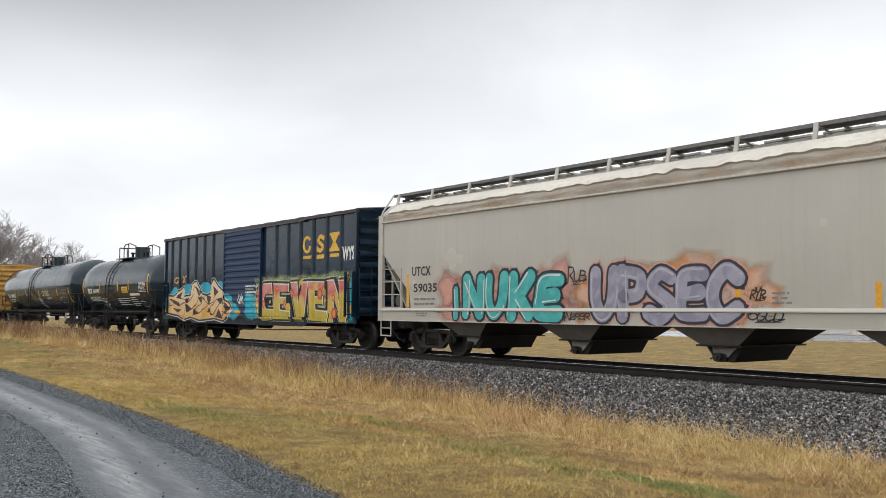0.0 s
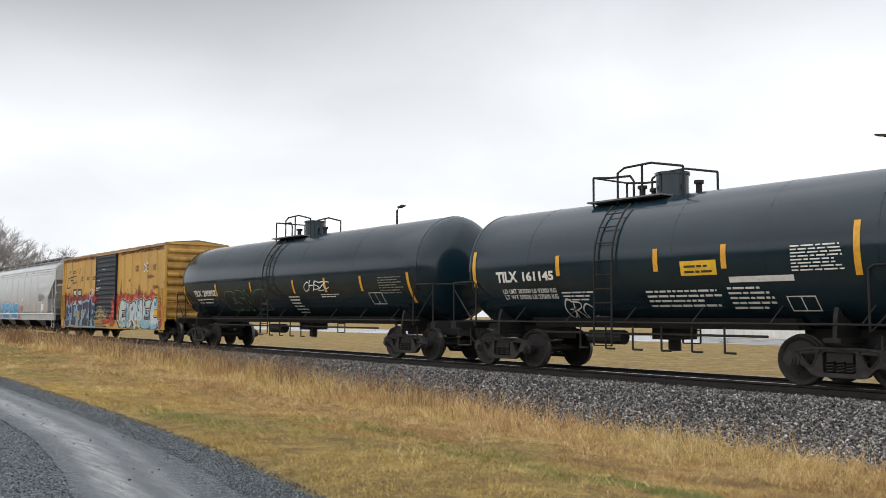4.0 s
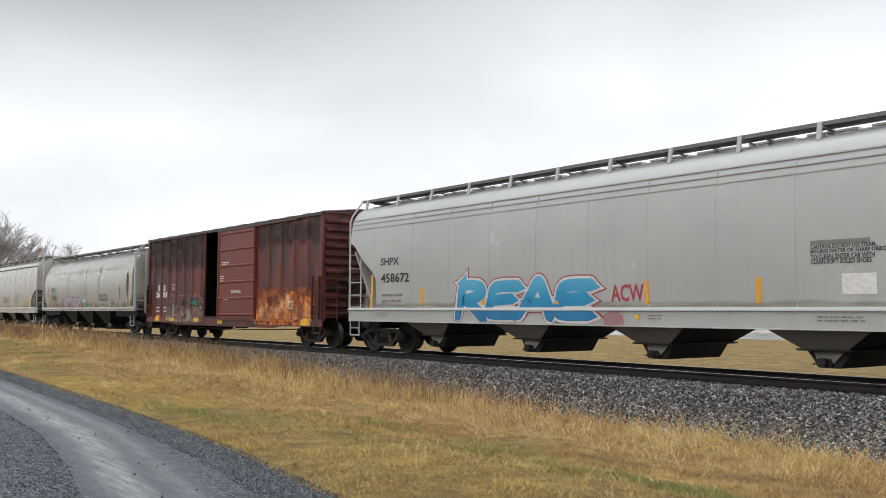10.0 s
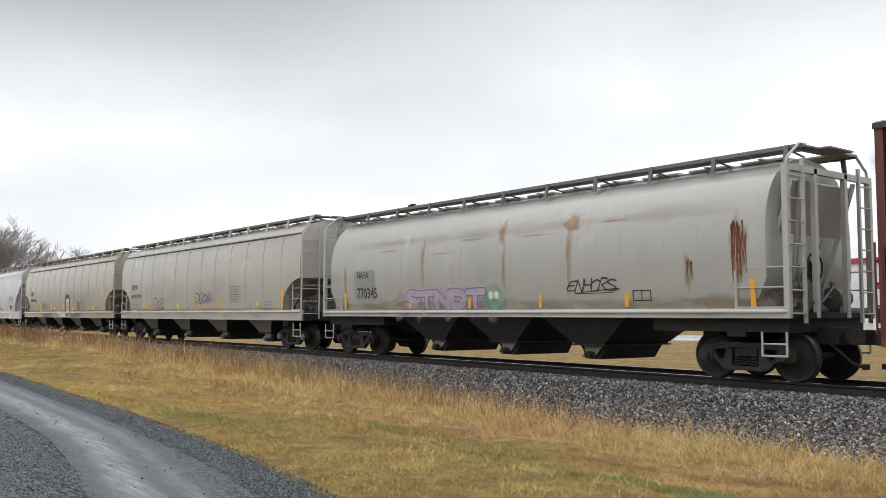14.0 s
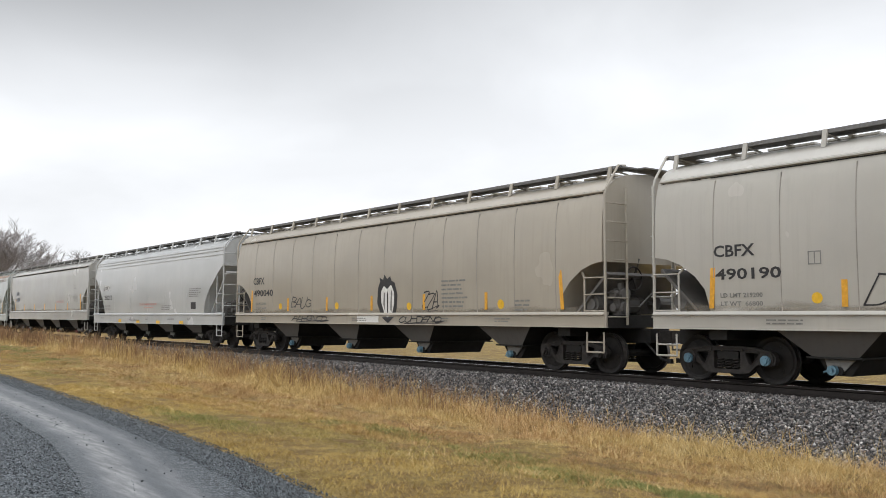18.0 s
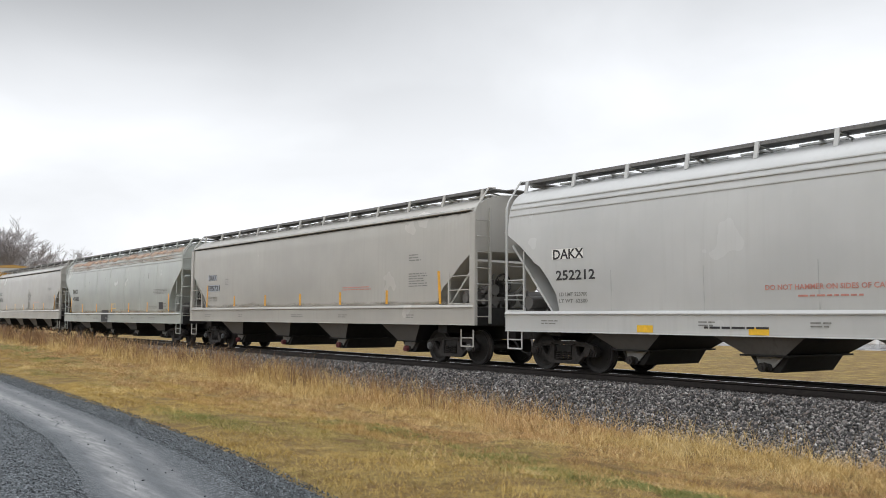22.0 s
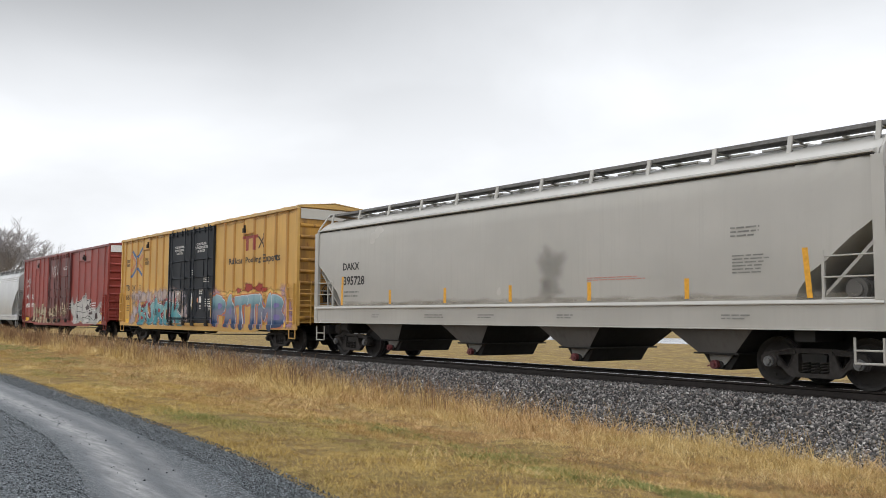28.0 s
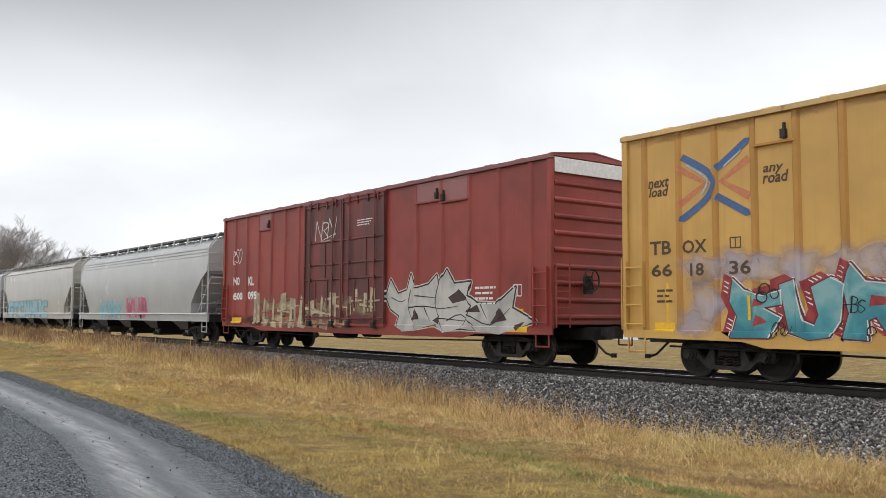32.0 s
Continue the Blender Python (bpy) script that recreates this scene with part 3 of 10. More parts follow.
def hopper(u_right, u_left, paint_key, style="flat", bays=4, ribs=(), seams=(), cap="steel_dark",
           gate="steel_dark", label="", tape=(), under="bay_grey", lip=4.10, sill=(0.93, 1.27), cut=None, buckled=False, bogie=1.95, dark_lip=False, pitch=3.85, seam_key="", seam_top=4.12):
    uc, half = (u_right + u_left) / 2, (u_right - u_left) / 2
    car = thing("covered_hopper_car", label, "freight car", "cars of the freight train")
    CARS.append((car, uc))
    mat = M[paint_key]
    base = sill[1] - 0.02
    cut = cut or [(0, 3.05), (0.62, 2.72), (1.02, 2.34), (1.16, 2.26), (1.42, 1.98), (1.68, 1.72), (1.78, base)]
    if style == "tube":
        cut = [(0, 1.95), (0.25, 1.5), (0.5, base)]
    inset = 0.42 if style == "tube" else 0.06
    me = finish("body", hopper_body(half - inset, style, cut), mat)
    body = part("body", smooth_by_angle(me), None, car)
    if style != "tube":
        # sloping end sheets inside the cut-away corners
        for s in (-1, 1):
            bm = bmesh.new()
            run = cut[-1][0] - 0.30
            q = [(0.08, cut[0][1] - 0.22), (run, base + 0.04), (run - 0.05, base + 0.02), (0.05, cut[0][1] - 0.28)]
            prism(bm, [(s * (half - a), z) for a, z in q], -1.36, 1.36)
            # behind low cuts the car's colour gives way to painted-in recess shade
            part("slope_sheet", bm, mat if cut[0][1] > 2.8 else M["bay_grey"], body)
    # long gutter lip or ribs high on the side
    if lip:
        for s in (-1, 1):
            bm = bmesh.new()
            y = side_y(style, lip)
            prism(bm, [(s * y, lip - 0.05), (s * (y + 0.075), lip - 0.03), (s * (y + 0.075), lip), (s * (y - 0.06), lip + 0.05)], -half + 0.12, half - 0.12, "x")
            part("gutter", bm, mat, body)
            # black strip put in for the shadow line below the lip
            if dark_lip and s < 0:
                bm = bmesh.new()
                box(bm, -half + 0.14, half - 0.14, -y - 0.03, -y + 0.01, lip - 0.075, lip - 0.052)
                part("gutter_seal", bm, M["under"], body, "dark strip standing for the shadow under the gutter")
    for z in ribs:
        for s in (-1, 1):
            bm = bmesh.new()
            y = side_y(style, z)
            box(bm, -half + 0.1, half - 0.1, s * y - 0.014, s * y + 0.014, z, z + 0.028)
            part("side_rib", bm, mat, body)
    for u in seams:
        bm = bmesh.new()
        x = u - uc
        pts = [(y, z) for y, z in SECTION[style] if z <= seam_top]
        for (y0, z0), (y1, z1) in zip(pts, pts[1:]):
            q = [(-y0 - 0.005, z0), (-y1 - 0.005, z1), (-y1 + 0.02, z1), (-y0 + 0.02, z0)]
            prism(bm, q, x - 0.008, x + 0.008, "x")
        part("seam_weld", bm, M[seam_key or "seam"], body)
    if buckled:
        bm = bmesh.new()
        n = 260
        rows = []
        for i in range(n + 1):
            x = -half + 0.35 + (2 * half - 0.7) * i / n
            w1, w2, w3 = noise.noise(Vector((x * 1.1, 2, 0))), noise.noise(Vector((x * 3.3, 8, 0))), noise.noise(Vector((x * 7.0, 5, 0)))
            dip = 0.05 * w1 + 0.045 * w2
            rows.append([bm.verts.new(p) for p in ((x, -1.475, 4.06 + dip), (x, -1.52 - 0.03 * w3 - 0.02 * w2, 4.09 + dip), (x, -1.40 - 0.02 * w3, 4.19 + 0.03 * w2), (x, -1.12, 4.36))])
        for a, b in zip(rows, rows[1:]):
            for k in range(3):
                bm.faces.new((a[k], b[k], b[k + 1], a[k + 1]))
        part("roof_edge", bm, M["stained"], body, "buckled rust-stained roof edge")
    # side sills, end platforms, centre sill
    for s in (-1, 1):
        bm = bmesh.new()
        s0, s1 = sill
        prism(bm, [(s * 1.40, s0), (s * 1.56, s0), (s * 1.56, s0 + 0.012), (s * 1.535, s0 + 0.02), (s * 1.535, s1 - 0.06), (s * 1.575, s1 - 0.045), (s * 1.575, s1 - 0.025), (s * 1.53, s1 + 0.03), (s * 1.40, s1 + 0.03)], -half, half, "x")
        part("side_sill", bm, mat, car)
    # stub sills only: nothing runs through between the bays
    for s in (-1, 1):
        bm = bmesh.new()
        box(bm, min(s * (half + 0.28), s * (half - 2.7)), max(s * (half + 0.28), s * (half - 2.7)), -0.32, 0.32, 0.70, 1.02)
        box(bm, s * half - 0.12, s * half + 0.02, -1.42, 1.42, sill[0], sill[1] - 0.04)
        box(bm, s * (half - bogie) - 0.2, s * (half - bogie) + 0.2, -1.35, 1.35, 0.84, 1.05)
        part("stub_sill", bm, M["under"], car)
    for s in (-1, 1):
        bm = bmesh.new()
        box(bm, min(s * half, s * (half - 1.5)), max(s * half, s * (half - 1.5)), -1.39, 1.39, sill[1] - 0.09, sill[1] - 0.05)
        part("end_platform", bm, mat, car)
        # brake gear on the platform
        turn = pose(s * half, 0, sill[1] - 0.05, 0, 0, 0 if s > 0 else 180)
        for name, make in (("air_reservoir", reservoir_mesh), ("brake_cylinder", cylinder_mesh), ("control_valve", valve_mesh)):
            part(name, shared(name, make), None, car, at=turn)
        for i, pts in enumerate(GEAR_PIPES):
            part("brake_pipe", shared(("brake_pipe", i), lambda: gear_pipe_mesh(pts)), None, car, at=turn)
    # hopper bays with their outlets
    for i in range(bays):
        c = pitch * (i - (bays - 1) / 2) + 0.12
        bm = bmesh.new()
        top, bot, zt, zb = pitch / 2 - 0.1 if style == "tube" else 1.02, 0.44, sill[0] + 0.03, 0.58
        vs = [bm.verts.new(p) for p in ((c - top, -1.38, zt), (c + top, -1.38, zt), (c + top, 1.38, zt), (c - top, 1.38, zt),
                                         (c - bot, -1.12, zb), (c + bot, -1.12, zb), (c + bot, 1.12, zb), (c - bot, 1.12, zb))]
        # sloping and bottom faces take black, painting in their shade; fronts stay grey
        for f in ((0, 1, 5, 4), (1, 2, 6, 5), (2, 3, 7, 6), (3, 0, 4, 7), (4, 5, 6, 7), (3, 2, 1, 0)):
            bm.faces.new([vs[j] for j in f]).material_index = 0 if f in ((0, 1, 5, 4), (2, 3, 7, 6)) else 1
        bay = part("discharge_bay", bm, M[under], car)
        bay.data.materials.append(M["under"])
        bm = bmesh.new()
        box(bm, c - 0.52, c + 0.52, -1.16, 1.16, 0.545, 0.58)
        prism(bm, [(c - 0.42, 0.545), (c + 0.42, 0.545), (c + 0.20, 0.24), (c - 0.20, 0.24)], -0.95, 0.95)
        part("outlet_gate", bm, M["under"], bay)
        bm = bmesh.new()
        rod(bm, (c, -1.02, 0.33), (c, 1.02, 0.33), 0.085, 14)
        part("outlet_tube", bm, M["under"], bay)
        for s in (-1, 1):
            bm = bmesh.new()
            rod(bm, (c - 0.08, s * 1.0, 0.34), (c - 0.08, s * 1.12, 0.34), 0.088, 14)
            rod(bm, (c - 0.08, s * 1.11, 0.34), (c - 0.08, s * 1.15, 0.34), 0.04, 8)
            rod(bm, (c - 0.26, s * 1.06, 0.30), (c - 0.1, s * 1.06, 0.36), 0.016, 5)
            part("outlet_cap", bm, M[gate], bay)
            bm = bmesh.new()
            prism(bm, [(c - 0.26, 0.53), (c + 0.30, 0.53), (c + 0.10, 0.33), (c - 0.10, 0.30), (c - 0.22, 0.40)], s * 0.97, s * 1.0)
            part("outlet_bracket", bm, M["bay_light"], bay)
    # roof: trough with hatch covers and two walkways on brackets
    bm = bmesh.new()
    zr = SECTION[style][-1][1]
    box(bm, -half + 0.9, half - 0.9, -0.30, 0.30, zr - 0.05, zr + 0.02)
    part("hatch_trough", bm, mat, car)
    n = max(6, int(half * 2 / 1.3))
    for i in range(n):
        bm = bmesh.new()
        x = -half + 1.2 + (2 * half - 2.4) * i / (n - 1)
        box(bm, x - 0.5, x + 0.5, -0.34, 0.34, zr + 0.02, zr + 0.06)
        box(bm, x - 0.05, x + 0.05, -0.42, 0.42, zr + 0.055, zr + 0.08)
        part("roof_hatch", bm, mat, car)
    zw = zr + (0.09 if style == "tube" else 0.06)
    for s in (-1, 1):
        bm = bmesh.new()
        box(bm, -half - 0.05, half + 0.05, s * 0.72 - 0.27, s * 0.72 + 0.27, zw, zw + 0.035)
        box(bm, -half - 0.05, half + 0.05, s * 0.99 - 0.02, s * 0.99 + 0.02, zw - 0.025, zw + 0.05)
        part("walkway", bm, M["grating"], car, "dark steel grating running board")
    for s in (-1, 1):
        bm = bmesh.new()
        box(bm, s * half - 0.28, s * half + 0.28, -0.44, 0.44, zw, zw + 0.03)
        part("cross_walkway", bm, M["grating"], car, "dark steel grating running board")
    nb = int(2 * half / 1.62)
    for i in range(nb + 1):
        x = -half + 0.25 + (2 * half - 0.5) * i / nb
        for s in (-1, 1):
            bm = bmesh.new()
            prism(bm, [(s * 1.06, zr - 0.19), (s * 1.11, zr - 0.23), (s * 1.035, zw + 0.05), (s * 0.985, zw + 0.05)], x - 0.045, x + 0.045, "x")
            rod(bm, (x, s * 1.0, zw - 0.02), (x, s * 0.42, zr - 0.02), 0.02, 5)
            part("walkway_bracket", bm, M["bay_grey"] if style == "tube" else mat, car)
    # ladder cages and corner posts at the ends
    for s in (-1, 1):
        for q in (-1, 1):
            bm = bmesh.new()
            x, y = s * half, q * 1.5
            slim = style == "round"
            if slim:
                rod(bm, (x, y, sill[0]), (x, y, 4.0), 0.032, 8)
            else:
                wide = 0.16 if style == "flat" else 0.06
                box(bm, min(x + s * 0.055, x - s * wide), max(x + s * 0.055, x - s * wide), y - 0.05, y + 0.05, sill[0], 4.02)
            pipe(bm, [(x, q * 1.5, 3.96), (x, q * 1.44, 4.14), (x, q * 1.04, zw + 0.04), (x, q * 0.8, zw + 0.06)], 0.028)
            part("corner_post", bm, mat, car)
            bm = bmesh.new()
            xi, high = (s * (half - 0.62), min(2.85, cut[0][1] - 0.35)) if slim else (s * (half - 1.1), 2.45)
            if slim:
                pipe(bm, [(xi, y, sill[1] - 0.03), (xi, y, high), (xi - s * 0.12, q * 1.44, high + 0.14)], 0.024)
            else:
                box(bm, min(xi, xi + s * 0.05), max(xi, xi + s * 0.05), y - 0.03, y + 0.03, sill[1] - 0.03, high)
            add_rungs(part("side_ladder", bm, mat, car), (xi, x), (y * 1.01, y * 1.01), sill[1] + 0.05, 2.45, 0.37, mat)
            bm = bmesh.new()
            ye = q * (0.84 if slim else 1.02)
            if slim:
                rod(bm, (x + s * 0.05, ye, 1.1), (x + s * 0.05, ye, 4.2), 0.03, 8)
            else:
                box(bm, x - 0.03 + s * 0.05, x + 0.03 + s * 0.05, ye - 0.03, ye + 0.03, 1.1, 4.15)
            add_rungs(part("end_ladder", bm, mat, car), (x + s * 0.07, x + s * 0.07), (y, ye), 1.28, 4.1, 0.42, mat)
            bm = bmesh.new()
            pipe(bm, [(x - s * 0.05, y, 0.94), (x - s * 0.05, y, 0.50), (x - s * 0.55, y, 0.50), (x - s * 0.55, y, 0.94)], 0.022)
            rod(bm, (x - s * 0.05, y, 0.72), (x - s * 0.55, y, 0.72), 0.018)
            part("sill_step", bm, mat, car)
    if style == "tube":
        for s in (-1, 1):
            bm = bmesh.new()
            xa, xb = sorted((s * (half - 0.1), s * (half - 3.2)))
            box(bm, xa, xb, -1.34, 1.34, 0.93, sill[0])
            part("bolster", bm, M["under"], car)
            # the sloping end sheet between its frame posts
            bm = bmesh.new()
            prism(bm, [(s * (half - 0.1), 3.75), (s * (half - 0.16), 3.8), (s * (half - 1.0), 1.4), (s * (half - 0.9), 1.36)], -1.1, 1.1)
            part("slope_sheet", bm, mat, body)
            for q in (-1, 1):
                bm = bmesh.new()
                rod(bm, (s * (half - 0.02), q * 0.95, 3.85), (s * (half - 0.55), q * 0.45, 1.35), 0.05, 6)
                part("end_brace", bm, mat, car)
            bm = bmesh.new()
            box(bm, s * half - 0.05, s * half + 0.05, -1.5, 1.5, 3.9, 4.02)
            for q in (-1, 1):
                box(bm, s * half - 0.05, s * half + 0.05, q * 0.55 - 0.05, q * 0.55 + 0.05, 1.2, 4.0)
            part("end_frame", bm, mat, car)
    for u, z0, z1, lean in tape:
        x = u - uc
        y = -side_y(style, (z0 + z1) / 2) - 0.006
        patch(x - 0.055, x + 0.055, z0, z1, car, M["amber"], y, "reflector", "amber reflective strip", lean)
    part("brake_wheel", shared("brake_wheel", brake_wheel_mesh), None, car, at=pose(half - 0.08, -0.45, 2.15))
    add_truck(car, half - bogie, cap)
    add_truck(car, -half + bogie, cap)
    add_ends(car, half + 0.1)

    def skin(x, z):
        return -1.54 if z < sill[1] else -side_y(style, z)

    return Skin(car, uc, skin, [], [z for _, z in SECTION[style]] + [sill[1], sill[1] + 0.004])


# ---- boxcars ----
def boxcar(u_right, u_left, eave, paint_key, door, door_key="", posts=(), end_ribs=9, label="", peak=0.16, sill=0.95,
           opening=None, double=False, roof_key="", post_depth=0.05, ribbed_door=True, end_top=0.0, drop=(0.16, 0.30), bogie=(2.35, 2.35), post_key="", chord_key="", end_key="", headers=(), header_key=""):
    uc, half = (u_right + u_left) / 2, (u_right - u_left) / 2
    car = thing("boxcar", label, "freight car", "cars of the freight train")
    CARS.append((car, uc))
    mat, dmat = M[paint_key], M[door_key or paint_key]
    d0, d1 = sorted(u - uc for u in door)
    yo = 1.49 - post_depth
    # four walls, floor and roof as separate sheets round an empty hold
    for s in (-1, 1):
        bm = bmesh.new()
        y0, y1 = sorted((s * yo, s * (yo - 0.07)))
        if s < 0 and opening:
            o0, o1 = sorted(u - uc for u in opening)
            box(bm, -half + 0.06, o0, y0, y1, sill, eave)
            box(bm, o1, half - 0.06, y0, y1, sill, eave)
        else:
            box(bm, -half + 0.06, half - 0.06, y0, y1, sill, eave)
        side = part("side_wall", bm, mat, car)
        for u in posts:
            bm = bmesh.new()
            x = u - uc
            b0, b1 = s * yo, s * (yo + post_depth)
            prism(bm, [(x - 0.085, b0), (x - 0.045, b1), (x + 0.045, b1), (x + 0.085, b0)], sill, eave - 0.06, "z")
            part("side_post", bm, M[post_key] if post_key else mat, side)
        for s2 in (-1, 1):
            bm = bmesh.new()
            x = s2 * (half - 0.07)
            box(bm, x - 0.07, x + 0.07, min(s * 1.40, s * 1.5), max(s * 1.40, s * 1.5), sill - 0.02, eave)
            part("corner_post", bm, mat, side)
        bm = bmesh.new()
        box(bm, -half - 0.02, half + 0.02, min(s * 1.42, s * 1.53), max(s * 1.42, s * 1.53), eave - 0.10, eave)
        part("top_chord", bm, M[chord_key] if chord_key else mat, side)
        bm = bmesh.new()
        da, db = drop
        dip = [(-half, sill), (-half, sill - da), (-half + 2.9, sill - da - 0.03), (-half + 3.4, sill - db), (half - 3.4, sill - db),
               (half - 2.9, sill - da - 0.03), (half, sill - da), (half, sill)]
        prism(bm, dip, s * 1.44, s * 1.49)
        part("side_sill", bm, mat, side)
    for s in (-1, 1):
        bm = bmesh.new()
        x0, x1 = sorted((s * (half - 0.06), s * (half - 0.14)))
        box(bm, x0, x1, -1.42, 1.42, sill, eave)
        emat = M[end_key] if end_key else mat
        end = part("end_wall", bm, emat, car)
        top = eave - 0.12 - end_top
        pitch = (top - sill - 0.1) / end_ribs
        for i in range(end_ribs):
            bm = bmesh.new()
            z = sill + 0.1 + pitch * i
            xs, xe = s * (half - 0.06), s * (half + 0.02)
            lo, mid, hi, out = (0.0, 0.28, 0.72, 0.0) if not end_top else (0.2, 0.34, 0.56, 0.03)
            prism(bm, [(xs, z + pitch * lo), (xe - s * out, z + pitch * mid), (xe - s * out, z + pitch * (mid + 0.22 - out * 4)), (xs, z + pitch * hi)], -1.36, 1.36)
            part("end_rib", bm, emat, end)
        bm = bmesh.new()
        for q in (-1, 1):
            rungs(bm, (s * (half + 0.09), s * (half + 0.09)), (q * 1.43, q * 0.98), sill + 0.1, sill + 1.5, 0.38)
            for y in (1.43, 0.98):
                rod(bm, (s * (half + 0.09), q * y, sill), (s * (half + 0.09), q * y, sill + 1.55), 0.018)
        part("end_ladder", bm, mat, end)
        if s > 0:
            part("brake_wheel", shared("brake_wheel", brake_wheel_mesh), None, end, at=pose(half + 0.2, -0.35, 2.1))
    bm = bmesh.new()
    prism(bm, [(-1.5, eave - 0.03), (1.5, eave - 0.03), (1.5, eave + 0.01), (0, eave + peak), (-1.5, eave + 0.01)], -half, half, "x")
    roof = part("roof", bm, mat, car)
    nr = int(2 * half / 1.15)
    for i in range(nr + 1):
        x = -half + 2 * half * i / nr
        bm = bmesh.new()
        x0, x1 = max(-half, x - 0.12), min(half, x + 0.12)
        prism(bm, [(-1.515, eave + 0.0), (-1.46, eave + 0.036), (0, eave + peak + 0.035), (1.46, eave + 0.036), (1.515, eave), (0, eave + peak - 0.02)], x0, x1, "x")
        part("roof_rib", bm, M[roof_key] if roof_key else mat, roof)
    bm = bmesh.new()
    box(bm, -half + 0.06, half - 0.06, -1.42, 1.42, sill, sill + 0.08)
    part("floor", bm, M["under"], car)
    if opening:
        bm = bmesh.new()
        box(bm, -half + 0.16, half - 0.16, yo - 0.12, yo - 0.075, sill + 0.08, eave - 0.05)
        for s in (-1, 1):
            box(bm, s * (half - 0.2) - 0.03, s * (half - 0.2) + 0.03, -yo + 0.1, yo - 0.13, sill + 0.08, eave - 0.05)
        part("lining", bm, M["lining"], car, "dark bare steel lining of the hold")
    # doors on both sides, with tracks
    for s in (-1, 1):
        leaves = [(d0, (d0 + d1) / 2 - 0.015), ((d0 + d1) / 2 + 0.015, d1)] if double else [(d0, d1)]
        for a, b in leaves:
            bm = bmesh.new()
            y0, y1 = sorted((s * (yo + 0.012), s * (yo + 0.075)))
            box(bm, a, b, y0, y1, sill + 0.02, eave - 0.14)
            leaf = part("door", bm, dmat, car, "sliding side door")
            nrib = 14 if ribbed_door == "louvre" else 6
            levels = [sill + 0.16 + (eave - sill - 0.42) * i / (nrib - 1) for i in range(nrib)]
            if double:
                # a tall plain head, then bars that lie closer together
                levels = [eave - d for d in (3.95, 2.70, 2.21, 1.46, 0.24)]
            for z in levels:
                bm = bmesh.new()
                yy = s * (yo + 0.075)
                h = 0.07 if ribbed_door == "louvre" else 0.032 if double else 0.05
                prism(bm, [(yy, z - h), (yy + s * 0.035, z - h * 0.4), (yy + s * 0.035, z + h * 0.4), (yy, z + h)], a + 0.08, b - 0.08, "x")
                part("door_rib", bm, dmat, leaf)
            for x in (a + 0.035, b - 0.035):
                bm = bmesh.new()
                box(bm, x - 0.035, x + 0.035, min(s * (yo + 0.075), s * (yo + 0.115)), max(s * (yo + 0.075), s * (yo + 0.115)), sill + 0.02, eave - 0.14)
                part("door_stile", bm, dmat, leaf)
            if double:
                w = b - a
                y0, y1 = sorted((s * (yo + 0.0745), s * (yo + 0.098)))
                bm = bmesh.new()
                box(bm, a + w * 0.56, a + w * 0.585, y0, y1, levels[1] + 0.033, levels[3] - 0.033)
                part("door_stile", bm, dmat, leaf)
                bm = bmesh.new()
                box(bm, a + w * 0.30, a + w * 0.33, y0, y1, sill + 0.5, levels[1] - 0.05)
                box(bm, a + w * 0.62, a + w * 0.65, y0, y1, sill + 0.5, levels[1] - 0.05)
                part("door_stile", bm, dmat, leaf)
                for x in (a + w * 0.19, a + w * 0.79):
                    bm = bmesh.new()
                    rod(bm, (x, s * (yo + 0.125), sill + 0.1), (x, s * (yo + 0.125), eave - 0.04), 0.020, 8)
                    part("lock_rod", bm, dmat, leaf)
                    for z in levels:
                        bm = bmesh.new()
                        box(bm, x - 0.045, x + 0.045, *sorted((s * (yo + 0.076), s * (yo + 0.155))), z - 0.05, z + 0.05)
                        part("rod_keeper", bm, dmat, leaf)
                    bm = bmesh.new()
                    box(bm, x - 0.09, x + 0.09, *sorted((s * (yo + 0.08), s * (yo + 0.19))), sill - 0.10, sill + 0.09)
                    rod(bm, (x, s * (yo + 0.17), sill - 0.02), (x, s * (yo + 0.205), sill - 0.02), 0.07, 10)
                    part("door_roller", bm, M["steel_dark"], leaf, "dark cast roller at the foot of the door")
                bm = bmesh.new()
                for q in range(4):
                    x = a + w * (0.14 + 0.24 * q)
                    box(bm, x - 0.025, x + 0.025, *sorted((s * (yo + 0.076), s * (yo + 0.125))), eave - 0.36, eave - 0.10)
                part("hanger", bm, dmat, leaf)
                bm = bmesh.new()
                pipe(bm, [(a + 0.06, s * (yo + 0.15), sill + 0.48), (a + 0.06, s * (yo + 0.16), sill + 0.16), (b - 0.12, s * (yo + 0.16), sill + 0.16)], 0.018)
                part("pull_bar", bm, dmat, leaf)
        w = (d1 - d0) * (1.0 if double else 2.0)
        for za, zb in ((sill - 0.06, sill + 0.015), (eave - 0.135, eave - 0.10)):
            bm = bmesh.new()
            box(bm, d0 - 0.1, min(half - 0.2, d0 + w), min(s * yo, s * (yo + 0.1)), max(s * yo, s * (yo + 0.1)), za, zb)
            part("door_track", bm, mat, car)
